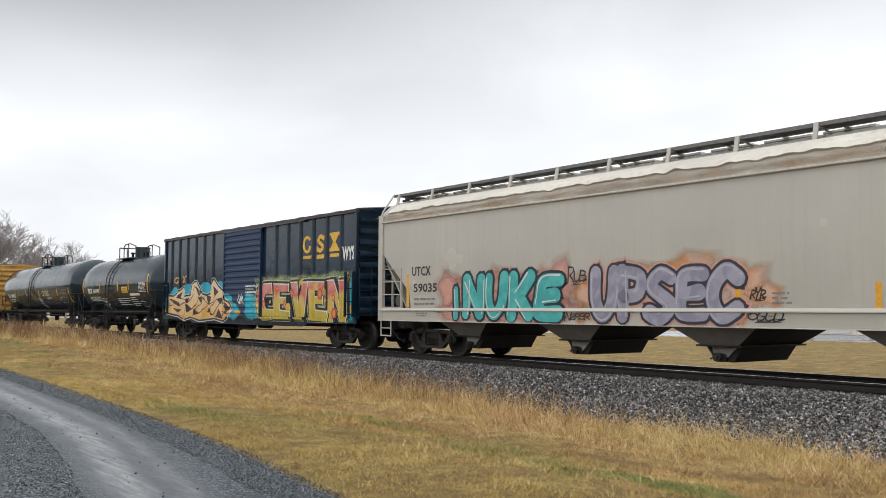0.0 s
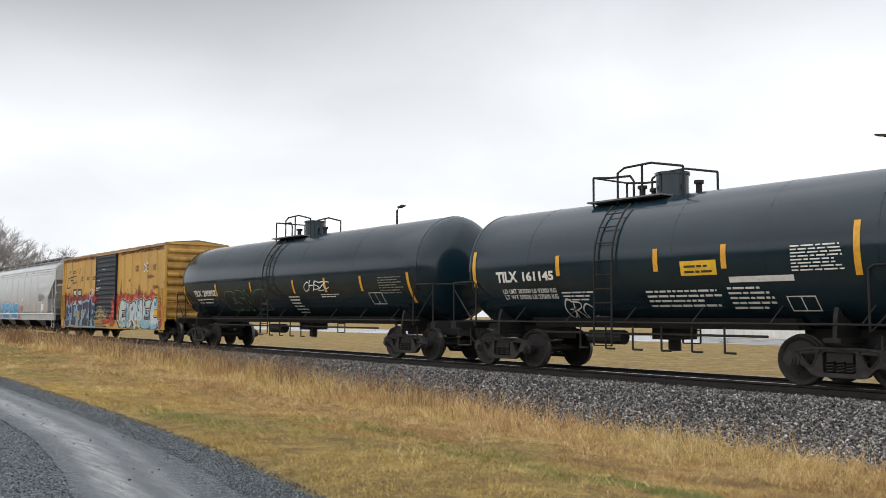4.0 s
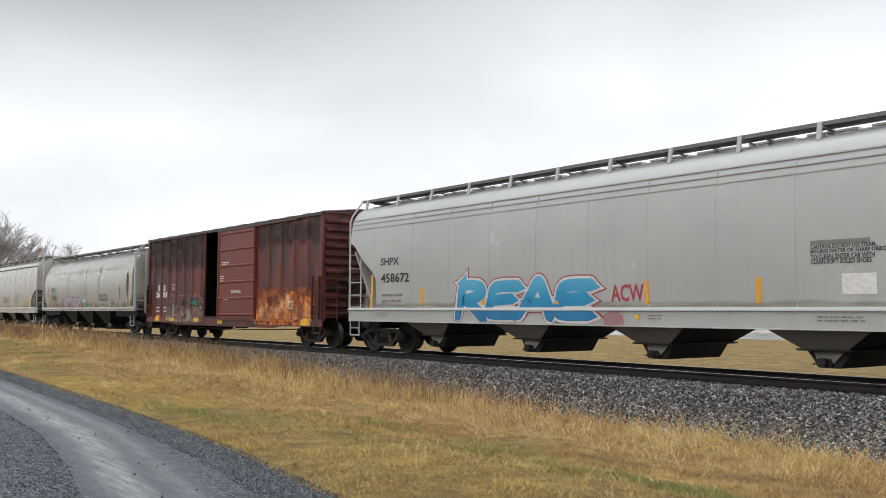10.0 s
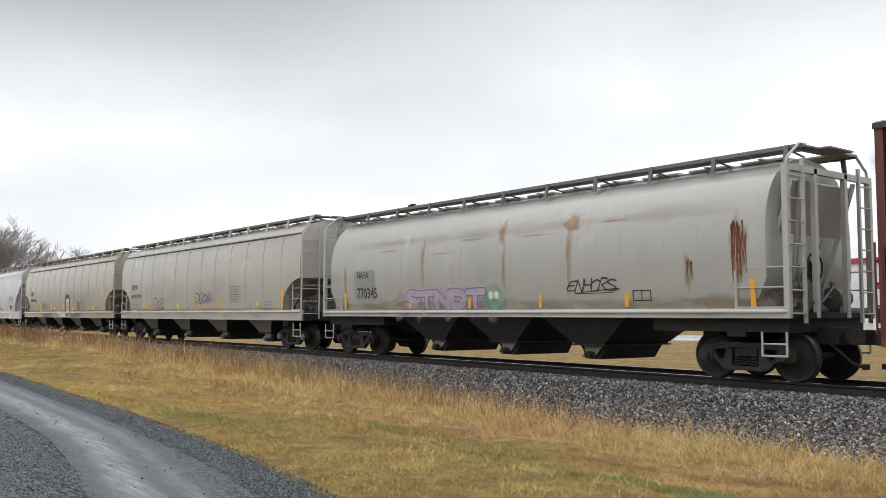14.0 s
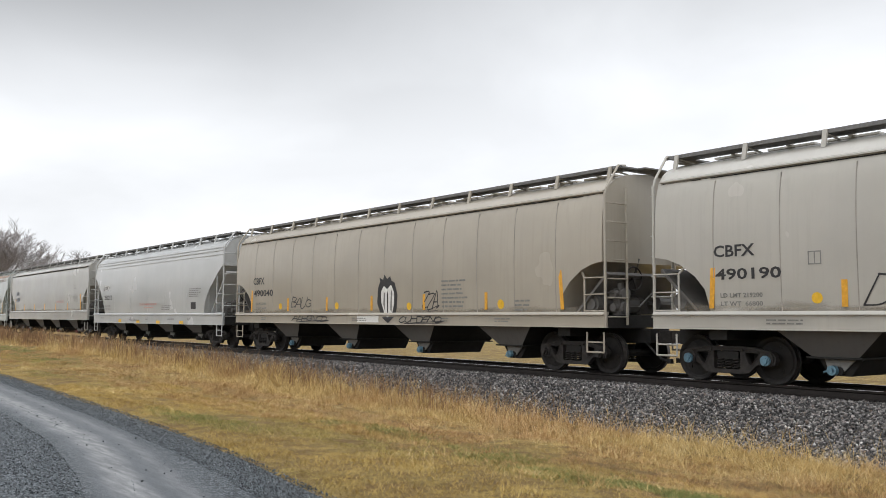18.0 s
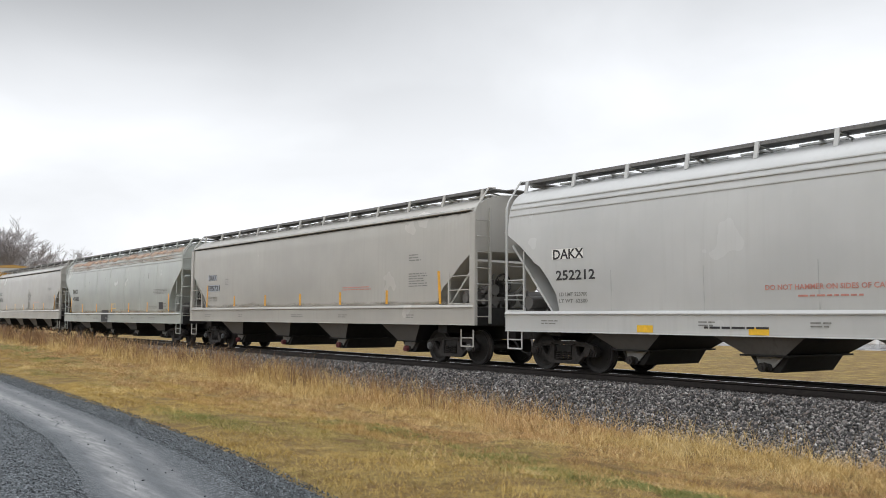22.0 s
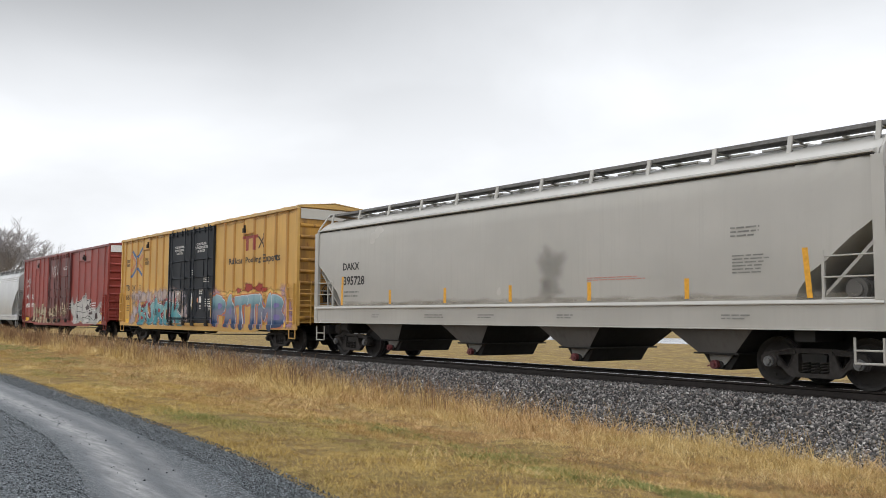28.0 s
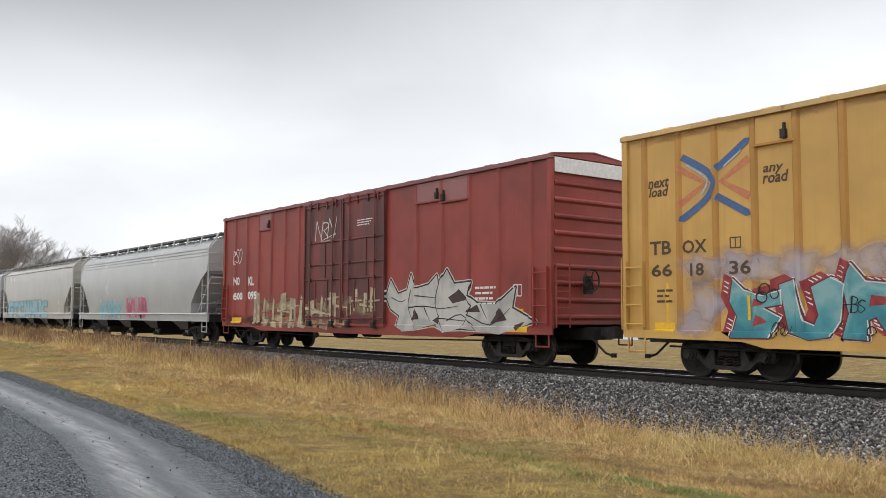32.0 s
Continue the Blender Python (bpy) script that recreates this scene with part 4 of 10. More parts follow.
    # plates between two posts under the eave, over a drip bar, each with a small box beside a post
    for ua, ub, za, zb, ux in headers:
        for s in (-1, 1):
            xa, xb = ua - uc, ub - uc
            bm = bmesh.new()
            box(bm, xa, xb, *sorted((s * (yo - 0.003), s * (yo + 0.028))), za + 0.05, zb)
            plate = part("header_plate", bm, M[header_key] if header_key else mat, car)
            bm = bmesh.new()
            box(bm, xa, xb, *sorted((s * (yo + 0.001), s * (yo + 0.075))), za, za + 0.045)
            part("drip_bar", bm, M[post_key] if post_key else mat, plate)
            bm = bmesh.new()
            x = ux - uc
            box(bm, x - 0.05, x + 0.05, *sorted((s * (yo + 0.02), s * (yo + 0.13))), za + 0.07, za + 0.24)
            box(bm, x - 0.02, x + 0.02, *sorted((s * (yo + 0.02), s * (yo + 0.09))), za + 0.24, za + 0.36)
            part("roof_drain", bm, M["steel_dark"], plate, "small dark box under the eave")
    # ladders and steps at the corners of the sides
    for s in (-1, 1):
        for q in (-1, 1):
            bm = bmesh.new()
            x = s * (half - 0.12)
            for xx in (x, x - s * 0.45):
                box(bm, xx - 0.02, xx + 0.02, min(q * 1.49, q * 1.57), max(q * 1.49, q * 1.57), sill + 0.05, sill + 1.45)
            add_rungs(part("side_ladder", bm, mat, car), (x, x - s * 0.45), (q * 1.56, q * 1.56), sill + 0.12, sill + 1.4, 0.40, mat)
            bm = bmesh.new()
            pipe(bm, [(x, q * 1.47, sill - 0.08), (x, q * 1.47, 0.50), (x - s * 0.45, q * 1.47, 0.50), (x - s * 0.45, q * 1.47, sill - 0.08)], 0.022)
            part("sill_step", bm, mat, car)
    bm = bmesh.new()
    box(bm, -half - 0.25, half + 0.25, -0.32, 0.32, 0.66, 0.96)
    for i in range(7):
        x = -half + 2.0 + (2 * half - 4.0) * i / 6
        box(bm, x - 0.08, x + 0.08, -1.42, 1.42, 0.80, 0.95)
    part("underframe", bm, M["under"], car)
    bm = bmesh.new()
    rod(bm, (-1.6, -0.75, 0.66), (-0.6, -0.75, 0.66), 0.2, 14)
    rod(bm, (0.2, -0.8, 0.68), (1.0, -0.8, 0.68), 0.14, 12)
    pipe(bm, [(-half + 1.0, -1.2, 0.62), (-2.0, -1.2, 0.52), (2.0, -1.2, 0.52), (half - 1.0, -1.2, 0.62)], 0.02)
    part("brake_rigging", bm, M["under"], car)
    add_truck(car, half - bogie[0])
    add_truck(car, -half + bogie[1])
    add_ends(car, half + 0.15)
    xs = [u - uc for u in posts]
    reach = min(half - 0.2, d0 + (d1 - d0) * (1.0 if double else 2.0))

    louvres = [sill + 0.16 + (eave - sill - 0.42) * i / 13 for i in range(14)] if ribbed_door == "louvre" else []

    def skin(x, z):
        if louvres and d0 <= x <= d1 and sill + 0.02 <= z:
            if min(x - d0, d1 - x) < 0.0705:
                return -(yo + 0.116)
            gap = min(abs(z - q) for q in louvres)
            return -(yo + 0.0755) - 0.035 * max(0.0, min(1.0, (0.07 - gap) / 0.042))
        if d0 - 0.1 <= x <= reach and sill - 0.06 <= z <= sill + 0.015:
            return -(yo + 0.102)
        if z < sill:
            return -1.492
        if d0 <= x <= d1:
            return -(yo + 0.075) if not opening else -(yo + 0.079)
        near = min((abs(x - p) for p in xs), default=9)
        return -yo - post_depth * max(0.0, min(1.0, (0.085 - near) / 0.04))

    cuts = sorted({round(p + d, 4) for p in xs for d in (-0.086, -0.045, 0.045, 0.086)} | {d0 - 0.101, d0 - 0.1, d0 - 0.001, d0, d1, d1 + 0.001, reach, reach + 0.001} | ({d0 + 0.07, d0 + 0.071, d1 - 0.071, d1 - 0.07} if louvres else set()))
    face = Skin(car, uc, skin, cuts, [sill - 0.061, sill - 0.06, sill - 0.004, sill, sill + 0.015, sill + 0.016] + [round(q + d, 4) for q in louvres for d in (-0.07, -0.028, 0.028, 0.07)])
    face.low = sill - drop[0] + 0.02
    return face


# ---- tank cars ----
def tank(u_right, u_left, radius, zc, dome_u, trucks, label, tape=()):
    uc, half = (u_right + u_left) / 2, (u_right - u_left) / 2
    car = thing("tank_car", label, "freight car", "cars of the freight train")
    CARS.append((car, uc))
    mat = M["tank_black"]
    bm = bmesh.new()
    n, rings = 56, []
    hd = 0.62
    prof = [(-half, 0.0)] + [(-half + hd * (1 - math.cos(a)), radius * math.sin(a)) for a in (0.15, 0.32, 0.52, 0.75, 1.0, 1.25, 1.45, 1.571)]
    k = 10
    prof += [(-half + hd + (2 * half - 2 * hd) * i / k, radius) for i in range(1, k)]
    prof += [(-x, r) for x, r in prof[8::-1]]
    for x, r in prof:
        if r == 0:
            rings.append([bm.verts.new((x, 0, zc))] * n)
        else:
            rings.append([bm.verts.new((x, r * math.cos(2 * math.pi * i / n), zc + r * math.sin(2 * math.pi * i / n))) for i in range(n)])
    for a, b in zip(rings, rings[1:]):
        for i in range(n):
            q = list(dict.fromkeys((a[i], a[(i + 1) % n], b[(i + 1) % n], b[i])))
            bm.faces.new(q)
    me = finish("barrel", bm, mat)
    barrel = part("barrel", smooth_by_angle(me, 50), None, car)

    def hoop(x, w, r, name, parent):
        b = bmesh.new()
        m = 48
        vs = [[b.verts.new((x + dx, rr * math.cos(2 * math.pi * i / m), zc + rr * math.sin(2 * math.pi * i / m))) for i in range(m)]
              for dx, rr in ((-w, r - 0.01), (-w, r), (w, r), (w, r - 0.01))]
        for p, q in zip(vs, vs[1:]):
            for i in range(m):
                b.faces.new((p[i], p[(i + 1) % m], q[(i + 1) % m], q[i]))
        return part(name, b, mat, parent)

    for x in (-half + hd, half - hd):
        hoop(x, 0.02, radius + 0.006, "weld_seam", barrel)
    for i in range(1, 5):
        hoop(-half + hd + (2 * half - 2 * hd) * i / 5, 0.012, radius + 0.004, "weld_seam", barrel)
    # dome, platform and rails
    xd = dome_u - uc
    top = zc + radius
    bm = bmesh.new()
    rod(bm, (xd, 0, top - 0.12), (xd, 0, top + 0.46), 0.36, 24)
    rod(bm, (xd, 0, top + 0.46), (xd, 0, top + 0.52), 0.39, 24)
    part("dome", bm, mat, car)
    bm = bmesh.new()
    for dy in (-0.58, 0.58):
        box(bm, xd - 1.85, xd + 0.3, dy - 0.2, dy + 0.2, top - 0.06, top - 0.025)
    for dx in (-1.5,):
        box(bm, xd + dx - 0.25, xd + dx + 0.25, -0.38, 0.38, top - 0.01, top + 0.02)
    part("platform", bm, M["grating"], car)
    h = top + 0.60
    for dy in (-0.6, 0.6):
        for pts in ([(xd - 1.8, dy, top - 0.12), (xd - 1.8, dy, h - 0.04), (xd - 1.25, dy, h - 0.10), (xd - 0.7, dy, h - 0.12), (xd - 0.6, dy, h - 0.25), (xd - 0.6, dy, top - 0.1)],
                    [(xd - 1.05, dy * 1.03, top - 0.12), (xd - 1.05, dy * 1.03, h - 0.02), (xd - 0.85, dy * 1.03, h + 0.08), (xd - 0.1, dy * 1.03, h + 0.10), (xd + 0.75, dy * 1.03, h - 0.08), (xd + 0.75, dy * 1.03, top - 0.1)],
                    [(xd - 0.35, dy * 1.03, top - 0.1), (xd - 0.35, dy * 1.03, h + 0.09)]):
            bm = bmesh.new()
            pipe(bm, pts, 0.026)
            part("guard_rail", bm, M["under"], car)
    bm = bmesh.new()
    rod(bm, (xd - 1.8, -0.6, h - 0.04), (xd - 1.8, 0.6, h - 0.04), 0.022)
    part("guard_rail", bm, M["under"], car)
    bm = bmesh.new()
    for dx, dy in ((-0.6, -0.3), (-0.7, 0.25), (0.7, 0.0)):
        rod(bm, (xd + dx, dy, top - 0.1), (xd + dx, dy, top + 0.22), 0.07, 10)
        rod(bm, (xd + dx, dy, top + 0.2), (xd + dx, dy, top + 0.27), 0.11, 10)
    part("valve_fittings", bm, M["under"], car)
    # ladder that follows the barrel
    for q in (-1, 1):
        bm = bmesh.new()
        arc = [(q * (radius + 0.08) * math.cos(a), zc + (radius + 0.08) * math.sin(a)) for a in (0.0, 0.25, 0.5, 0.75, 0.95)]
        line = [(q * (radius + 0.1), 0.62)] + arc
        for x in (xd - 0.95, xd - 0.45):
            pipe(bm, [(x, y, z) for y, z in line], 0.022)
        for (y0, z0), (y1, z1) in zip(line, line[1:]):
            m = max(1, round(math.hypot(y1 - y0, z1 - z0) / 0.33))
            for i in range(m):
                t = i / m
                rod(bm, (xd - 0.95, y0 + (y1 - y0) * t, z0 + (z1 - z0) * t), (xd - 0.45, y0 + (y1 - y0) * t, z0 + (z1 - z0) * t), 0.014)
        part("ladder", bm, M["under"], car)
    # stub sills with end beams, saddles over the trucks, long grab rails, end rails
    for s, u in ((1, max(trucks)), (-1, min(trucks))):
        bm = bmesh.new()
        x0, x1 = sorted((s * (half + 0.35), s * (half - 2.6)))
        box(bm, x0, x1, -0.32, 0.32, 0.70, 1.05)
        box(bm, s * (half + 0.1) - 0.1, s * (half + 0.1) + 0.1, -1.45, 1.45, 0.92, 1.10)
        part("stub_sill", bm, M["under"], car)
        bm = bmesh.new()
        x = u - uc
        prism(bm, [(-1.2, 0.86), (1.2, 0.86), (1.16, 1.25), (1.1, 1.42), (0.9, 1.25), (-0.9, 1.25), (-1.1, 1.42), (-1.16, 1.25)], x - 0.04, x + 0.04, "x")
        box(bm, x - 0.16, x + 0.16, -1.3, 1.3, 0.80, 0.88)
        part("saddle", bm, M["under"], car)
    for q in (-1, 1):
        bm = bmesh.new()
        rod(bm, (-half + 0.4, q * 1.52, 1.12), (half - 0.4, q * 1.52, 1.12), 0.02)
        x = -half + 0.6
        while x < half - 0.4:
            rod(bm, (x, q * 1.52, 1.12), (x + 0.12, q * (radius * 0.86), 1.45 if radius > 1.4 else 1.6), 0.014)
            x += 1.7
        part("grab_rail", bm, M["under"], car)
        for s in (-1, 1):
            bm = bmesh.new()
            xe = s * (half + 0.1)
            pipe(bm, [(xe - s * 0.9, q * 1.45, 1.0), (xe - s * 0.9, q * 1.45, 2.05), (xe - s * 0.8, q * 1.45, 2.12), (xe, q * 1.45, 2.12), (xe, q * 0.2, 2.12)], 0.022)
            rod(bm, (xe, q * 1.45, 2.12), (xe, q * 1.45, 1.0), 0.022)
            rod(bm, (xe - s * 0.88, q * 1.45, 1.0), (xe, q * 1.45, 1.95), 0.018)
            part("end_rail", bm, M["under"], car)
            bm = bmesh.new()
            x = s * (half - 0.1)
            pipe(bm, [(x, q * 1.45, 0.95), (x, q * 1.45, 0.50), (x - s * 0.5, q * 1.45, 0.50), (x - s * 0.5, q * 1.45, 0.95)], 0.022)
            part("sill_step", bm, M["under"], car)
    bm = bmesh.new()
    rng = random.Random(4)
    for i in range(6):
        x = xd - 1.6 + i * 0.75
        pipe(bm, [(x, -1.3, 1.05), (x, -1.3, 0.55), (x + 0.25, -1.3, 0.55)], 0.022)
    rod(bm, (-half + 2.8, -1.25, 0.88), (half - 2.8, -1.25, 0.88), 0.025)
    box(bm, xd - 0.3, xd + 0.3, -0.4, 0.4, 0.75, 1.15)
    rod(bm, (xd, 0, 0.5), (xd, 0, 0.95), 0.14, 12)
    rod(bm, (-1.9, -0.6, 0.78), (-0.9, -0.6, 0.78), 0.16, 12)
    part("bottom_rigging", bm, M["under"], car)
    # dark block added below the barrel in place of its shaded underside
    bm = bmesh.new()
    prism(bm, [(-1.0, 1.22), (-0.85, 1.0), (0.85, 1.0), (1.0, 1.22)], -half + 2.4, half - 2.4, "x")
    part("belly_jacket", bm, M["under"], car)
    for u, z0, z1 in tape:
        b = bmesh.new()
        x = u - uc
        m = 6
        edge = [(-math.sqrt(max(0, radius**2 - (z - zc) ** 2)), z) for z in (z0 + (z1 - z0) * i / m for i in range(m + 1))]
        rows = [[b.verts.new((x + dx, y - 0.012, z)) for dx in (-0.06, 0.06)] for y, z in edge]
        for p, q in zip(rows, rows[1:]):
            b.faces.new((p[0], p[1], q[1], q[0]))
        part("reflector", b, M["amber"], car, "amber reflective strip")
    for u in trucks:
        add_truck(car, u - uc)
    add_ends(car, half + 0.3)

    def skin(x, z):
        return -math.sqrt(max(0.0, radius**2 - (z - zc) ** 2)) - 0.008

    return Skin(car, uc, skin, [], [zc + 0.1 * i for i in range(-14, 15)])


# ---- the train, from its head to its tail ----
TAPE = lambda us, z0=1.30, z1=1.75: [(u, z0, z1, 0.0) for u in us]
h1 = hopper(-3.3, -21.9, "hop_beige", "flat", 4, lip=3.82, buckled=True, cut=[(0, 2.95), (0.5, 2.5), (1.0, 2.1), (1.4, 1.75), (1.48, 1.25)], label="beige covered hopper car with painted tags along its flat side",
            tape=TAPE([-7.2 + -2.65 * i for i in range(5)], 1.28, 1.74) + [(-20.5, 1.32, 2.25, 0), (-4.55, 1.32, 2.25, 0)])
b1 = boxcar(-23.25, -39.2, 4.36, "csx_blue", (-32.82, -29.64), "csx_door", bogie=(1.35, 1.7), post_key="csx_post", ribbed_door="louvre", roof_key="roof_metal", sill=0.98,
            posts=[-24.22 - 0.876 * i for i in range(6)] + [-34.02 - 0.876 * i for i in range(6)], chord_key="chord_dark", label="dark blue boxcar with bright spray paint and a blue door")
t1 = tank(-40.4, -52.1, 1.47, 2.46, -46.25, (-41.95, -50.73), "glossy black tank car with white lettering and yellow placard",
          [(u, 2.17, 2.64) for u in (-43.98, -45.6, -48.39)] + [(-51.35, 1.96, 2.88), (-41.37, 1.96, 2.9)])
t2 = tank(-53.2, -70.9, 1.5, 2.62, -61.96, (-54.9, -69.53), "glossy black long tank car with white lettering",
          [(u, 1.99, 2.45) for u in (-56.69, -58.8, -60.88, -64.08, -67.09)] + [(-54.25, 1.62, 2.47), (-70.2, 1.61, 2.46)])
b2 = boxcar(-72.39, -88.07, 4.44, "rbox_yellow", (-81.9, -78.78), "black_door", bogie=(1.0, 1.85), ribbed_door="louvre", roof_key="roof_metal", sill=0.98, drop=(0.40, 0.42),
            posts=[-73.5 - 1.07 * i for i in range(5)] + [-82.97 - 1.16 * i for i in range(5)], chord_key="chord_rust", end_key="rbox_end", label="yellow boxcar with black louvred door and blue graffiti")
h2 = hopper(-89.5, -108.2, "hop_light", "round", 4, pitch=3.8, bogie=1.2, cut=[(0, 3.3), (0.19, 3.24), (0.65, 2.84), (0.72, 2.76), (1.25, 2.38), (1.41, 2.18), (1.44, 1.28)], sill=(0.92, 1.30), ribs=(3.71, 3.86, 4.0), lip=0, seams=[-93.3 - 1.66 * i for i in range(8)], seam_key="hop_light", label="light grey covered hopper car with a blue painted tag",
            tape=TAPE([-94.05 + -2.6 * i for i in range(5)], 1.4, 1.88) + [(-91.2, 1.32, 2.35, -0.1), (-106.95, 1.32, 2.3, 0.05)])
b3 = boxcar(-109.9, -125.75, 4.47, "lrs_red", (-117.92, -114.73), "lrs_door", bogie=(1.3, 1.95), roof_key="roof_metal", opening=(-119.41, -116.3), sill=0.92, drop=(0.2, 0.3), post_key="lrs_post", end_ribs=12,
            posts=[-110.9 - 0.95 * i for i in range(4)] + [-119.74 - 0.882 * i for i in range(7)], chord_key="chord_dark", end_key="lrs_end", label="rusty oxide red boxcar with its side door slid open")
h3 = hopper(-127.4, -143.9, "hop_old", "tube", 3, under="under", pitch=2.9, bogie=1.2, sill=(1.19, 1.34), label="stained grey round-sided covered hopper car", lip=0,
            tape=TAPE([-131.18 + -2.65 * i for i in range(4)], 1.42, 1.85) + [(-128.1, 1.4, 2.3, -0.05), (-142.6, 1.4, 2.3, 0.05)])
h4 = hopper(-145.5, -164.15, "hop_tan2", "round", 4, cut=[(0, 2.5), (0.3, 2.45), (0.62, 2.33), (0.98, 2.08), (1.2, 1.82), (1.33, 1.34)], bogie=1.42, lip=4.09, dark_lip=True, sill=(1.04, 1.36), label="grey-tan covered hopper car with welded seams", cap="blue_cap", gate="blue_cap",
            seams=[-146.94 - 1.43 * i for i in range(12)], tape=TAPE([-149.45 + -2.65 * i for i in range(5)], 1.46, 1.93) + [(-146.8, 1.45, 2.38, -0.08), (-162.73, 1.45, 2.38, 0.05)])
h5 = hopper(-165.5, -184.35, "hop_tan", "round", 4, cut=[(0, 2.5), (0.3, 2.45), (0.62, 2.33), (0.98, 2.08), (1.2, 1.82), (1.33, 1.34)], bogie=1.42, lip=4.09, dark_lip=True, sill=(1.04, 1.36), label="tan covered hopper car with a black and white painted figure", cap="steel_dark", gate="blue_cap",
            seams=[-167.0 - 1.43 * i for i in range(12)], tape=TAPE([-169.5 + -2.66 * i for i in range(5)], 1.46, 1.9) + [(-166.78, 1.45, 2.36, -0.08), (-183.0, 1.45, 2.36, 0.05)])
h6 = hopper(-185.66, -202.45, "hop_white", "round", 4, pitch=3.24, bogie=1.53, sill=(0.92, 1.38), ribs=(3.75, 3.92, 4.05), lip=0, cut=[(0, 3.3), (0.5, 2.98), (1.0, 2.55), (1.15, 2.48), (1.45, 2.15), (1.7, 1.8), (1.8, 1.36)], seam_key="seam_light", seam_top=2.5, label="clean off-white covered hopper car",
            seams=[-187.0 - 2.4 * i for i in range(6)])
h7 = hopper(-203.7, -222.65, "hop_grey", "flat", 4, bogie=1.55, dark_lip=True, cut=[(0, 3.0), (0.5, 2.66), (0.95, 2.28), (1.25, 2.08), (1.5, 1.75), (1.56, 1.54)], sill=(1.05, 1.56), cap="cap_grey", gate="red_gate", label="pale grey covered hopper car with red outlet gates",
            tape=TAPE([-207.76 + -2.65 * i for i in range(5)], 1.64, 2.04) + [(-205.15, 1.62, 2.52, -0.08), (-221.02, 1.62, 2.52, 0.05)])
h8 = hopper(-223.85, -242.28, "hop_green", "round", 4, bogie=1.58, cut=[(0, 3.3), (0.42, 2.95), (0.92, 2.55), (1.2, 2.2), (1.34, 1.85), (1.4, 1.36)], sill=(0.92, 1.38), ribs=(3.71, 3.86, 4.0), lip=0, seams=[-226.9 - 2.3 * i for i in range(6)], seam_key="hop_green", label="green-grey covered hopper car with rusty roof seams",
            tape=TAPE([-228.07 + -2.65 * i for i in range(5)], 1.46, 1.9) + [(-225.27, 1.46, 2.38, -0.08), (-240.95, 1.46, 2.38, 0.05)])
h9 = hopper(-243.45, -262.4, "hop_grey", "flat", 4, bogie=1.55, dark_lip=True, cut=[(0, 3.0), (0.5, 2.66), (0.95, 2.28), (1.25, 2.08), (1.5, 1.75), (1.56, 1.54)], sill=(1.05, 1.56), cap="cap_grey", gate="red_gate", label="pale grey covered hopper car with a worn patch",
            tape=TAPE([-247.42 + -2.65 * i for i in range(5)], 1.64, 2.05) + [(-244.78, 1.62, 2.52, -0.08), (-260.75, 1.62, 2.52, 0.05)])
b4 = boxcar(-263.8, -282.7, 5.12, "tbox_yellow", (-275.9, -270.9), "tbox_door", bogie=(2.0, 2.3), double=True, sill=0.95, end_top=0.3,
            posts=[-264.63 - 0.89 * i for i in range(7)] + [-276.84 - 0.88 * i for i in range(7)], post_key="tbox_post", chord_key="chord_gold", end_key="tbox_end",
            headers=((-279.48, -278.60, 4.44, 4.98, -278.80), (-268.19, -267.30, 4.40, 4.98, -268.08)), label="tall golden yellow boxcar with black double doors")
b5 = boxcar(-284.9, -303.8, 5.10, "nokl_red", (-296.95, -291.98), "nokl_door", bogie=(2.0, 2.2), double=True, sill=0.95, end_top=0.3,
            posts=[-285.66 - 1.2 * i for i in range(5)] + [-297.5 - 1.05 * i for i in range(6)], chord_key="nokl_chord", header_key="nokl_panel",
            headers=((-290.46, -289.26, 4.40, 4.98, -289.42), (-289.26, -288.06, 4.32, 4.98, -289.12), (-300.65, -299.60, 4.36, 4.98, -299.76)), label="tall brick red boxcar with white graffiti along the sill")
h10 = hopper(-305.3, -324.0, "hop_light", "round", 4, ribs=(3.71, 3.86, 4.0), lip=0, label="light grey covered hopper car with red and blue tags")
h11 = hopper(-325.7, -344.6, "hop_tan2", "flat", 4, label="grey covered hopper car with a blue painted tag")
h12 = hopper(-346.0, -364.6, "hop_light", "flat", 4, label="light grey covered hopper car at the tail")


# ---- ground, road and track ----
def along(x, stops):
    """Straight runs between (position, value) stops."""
    if x <= stops[0][0]:
        return stops[0][1]
    for (a, va), (b, vb) in zip(stops, stops[1:]):
        if x <= b:
            return va + (vb - va) * (x - a) / (b - a)
    return stops[-1][1]


def ditch(x):
    """The verge beside the track dips towards +x."""
    return along(x, [(-90, -0.22), (-45, -0.32), (-30, -0.52), (-18, -0.78), (-8, -0.88), (10, -0.9)])


def bed_z(y):
    return along(abs(y), [(1.5, -0.20), (1.85, -0.24), (2.5, -0.53), (3.2, -0.80), (3.7, -0.95)])


def ground_z(x, y):
    """Height of the soil: under the bed of the track, the verge, and the road's level."""
    d = ditch(x)
    if y > 3.3:
        return along(y, [(3.3, -0.66), (20, -0.62)])
    if y > 0:
        return -0.66
    if y > -3.5:
        return min(d, bed_z(y) - 0.07)
    return along(y, [(-10.6, -0.47), (-8.0, -0.47 + (d + 0.47) * 0.45), (-5.0, -0.47 + (d + 0.47) * 0.92), (-3.5, d)])


ROAD = [(60, -36.0), (30, -24.0), (15, -18.2), (6, -15.2), (0, -13.55), (-4, -12.65), (-7.1, -11.98), (-10.1, -11.53), (-12.9, -11.28), (-16.2, -11.05),
        (-20.7, -10.82), (-27.6, -10.5), (-40, -10.15), (-70, -9.8), (-150, -9.6), (-900, -9.6)]


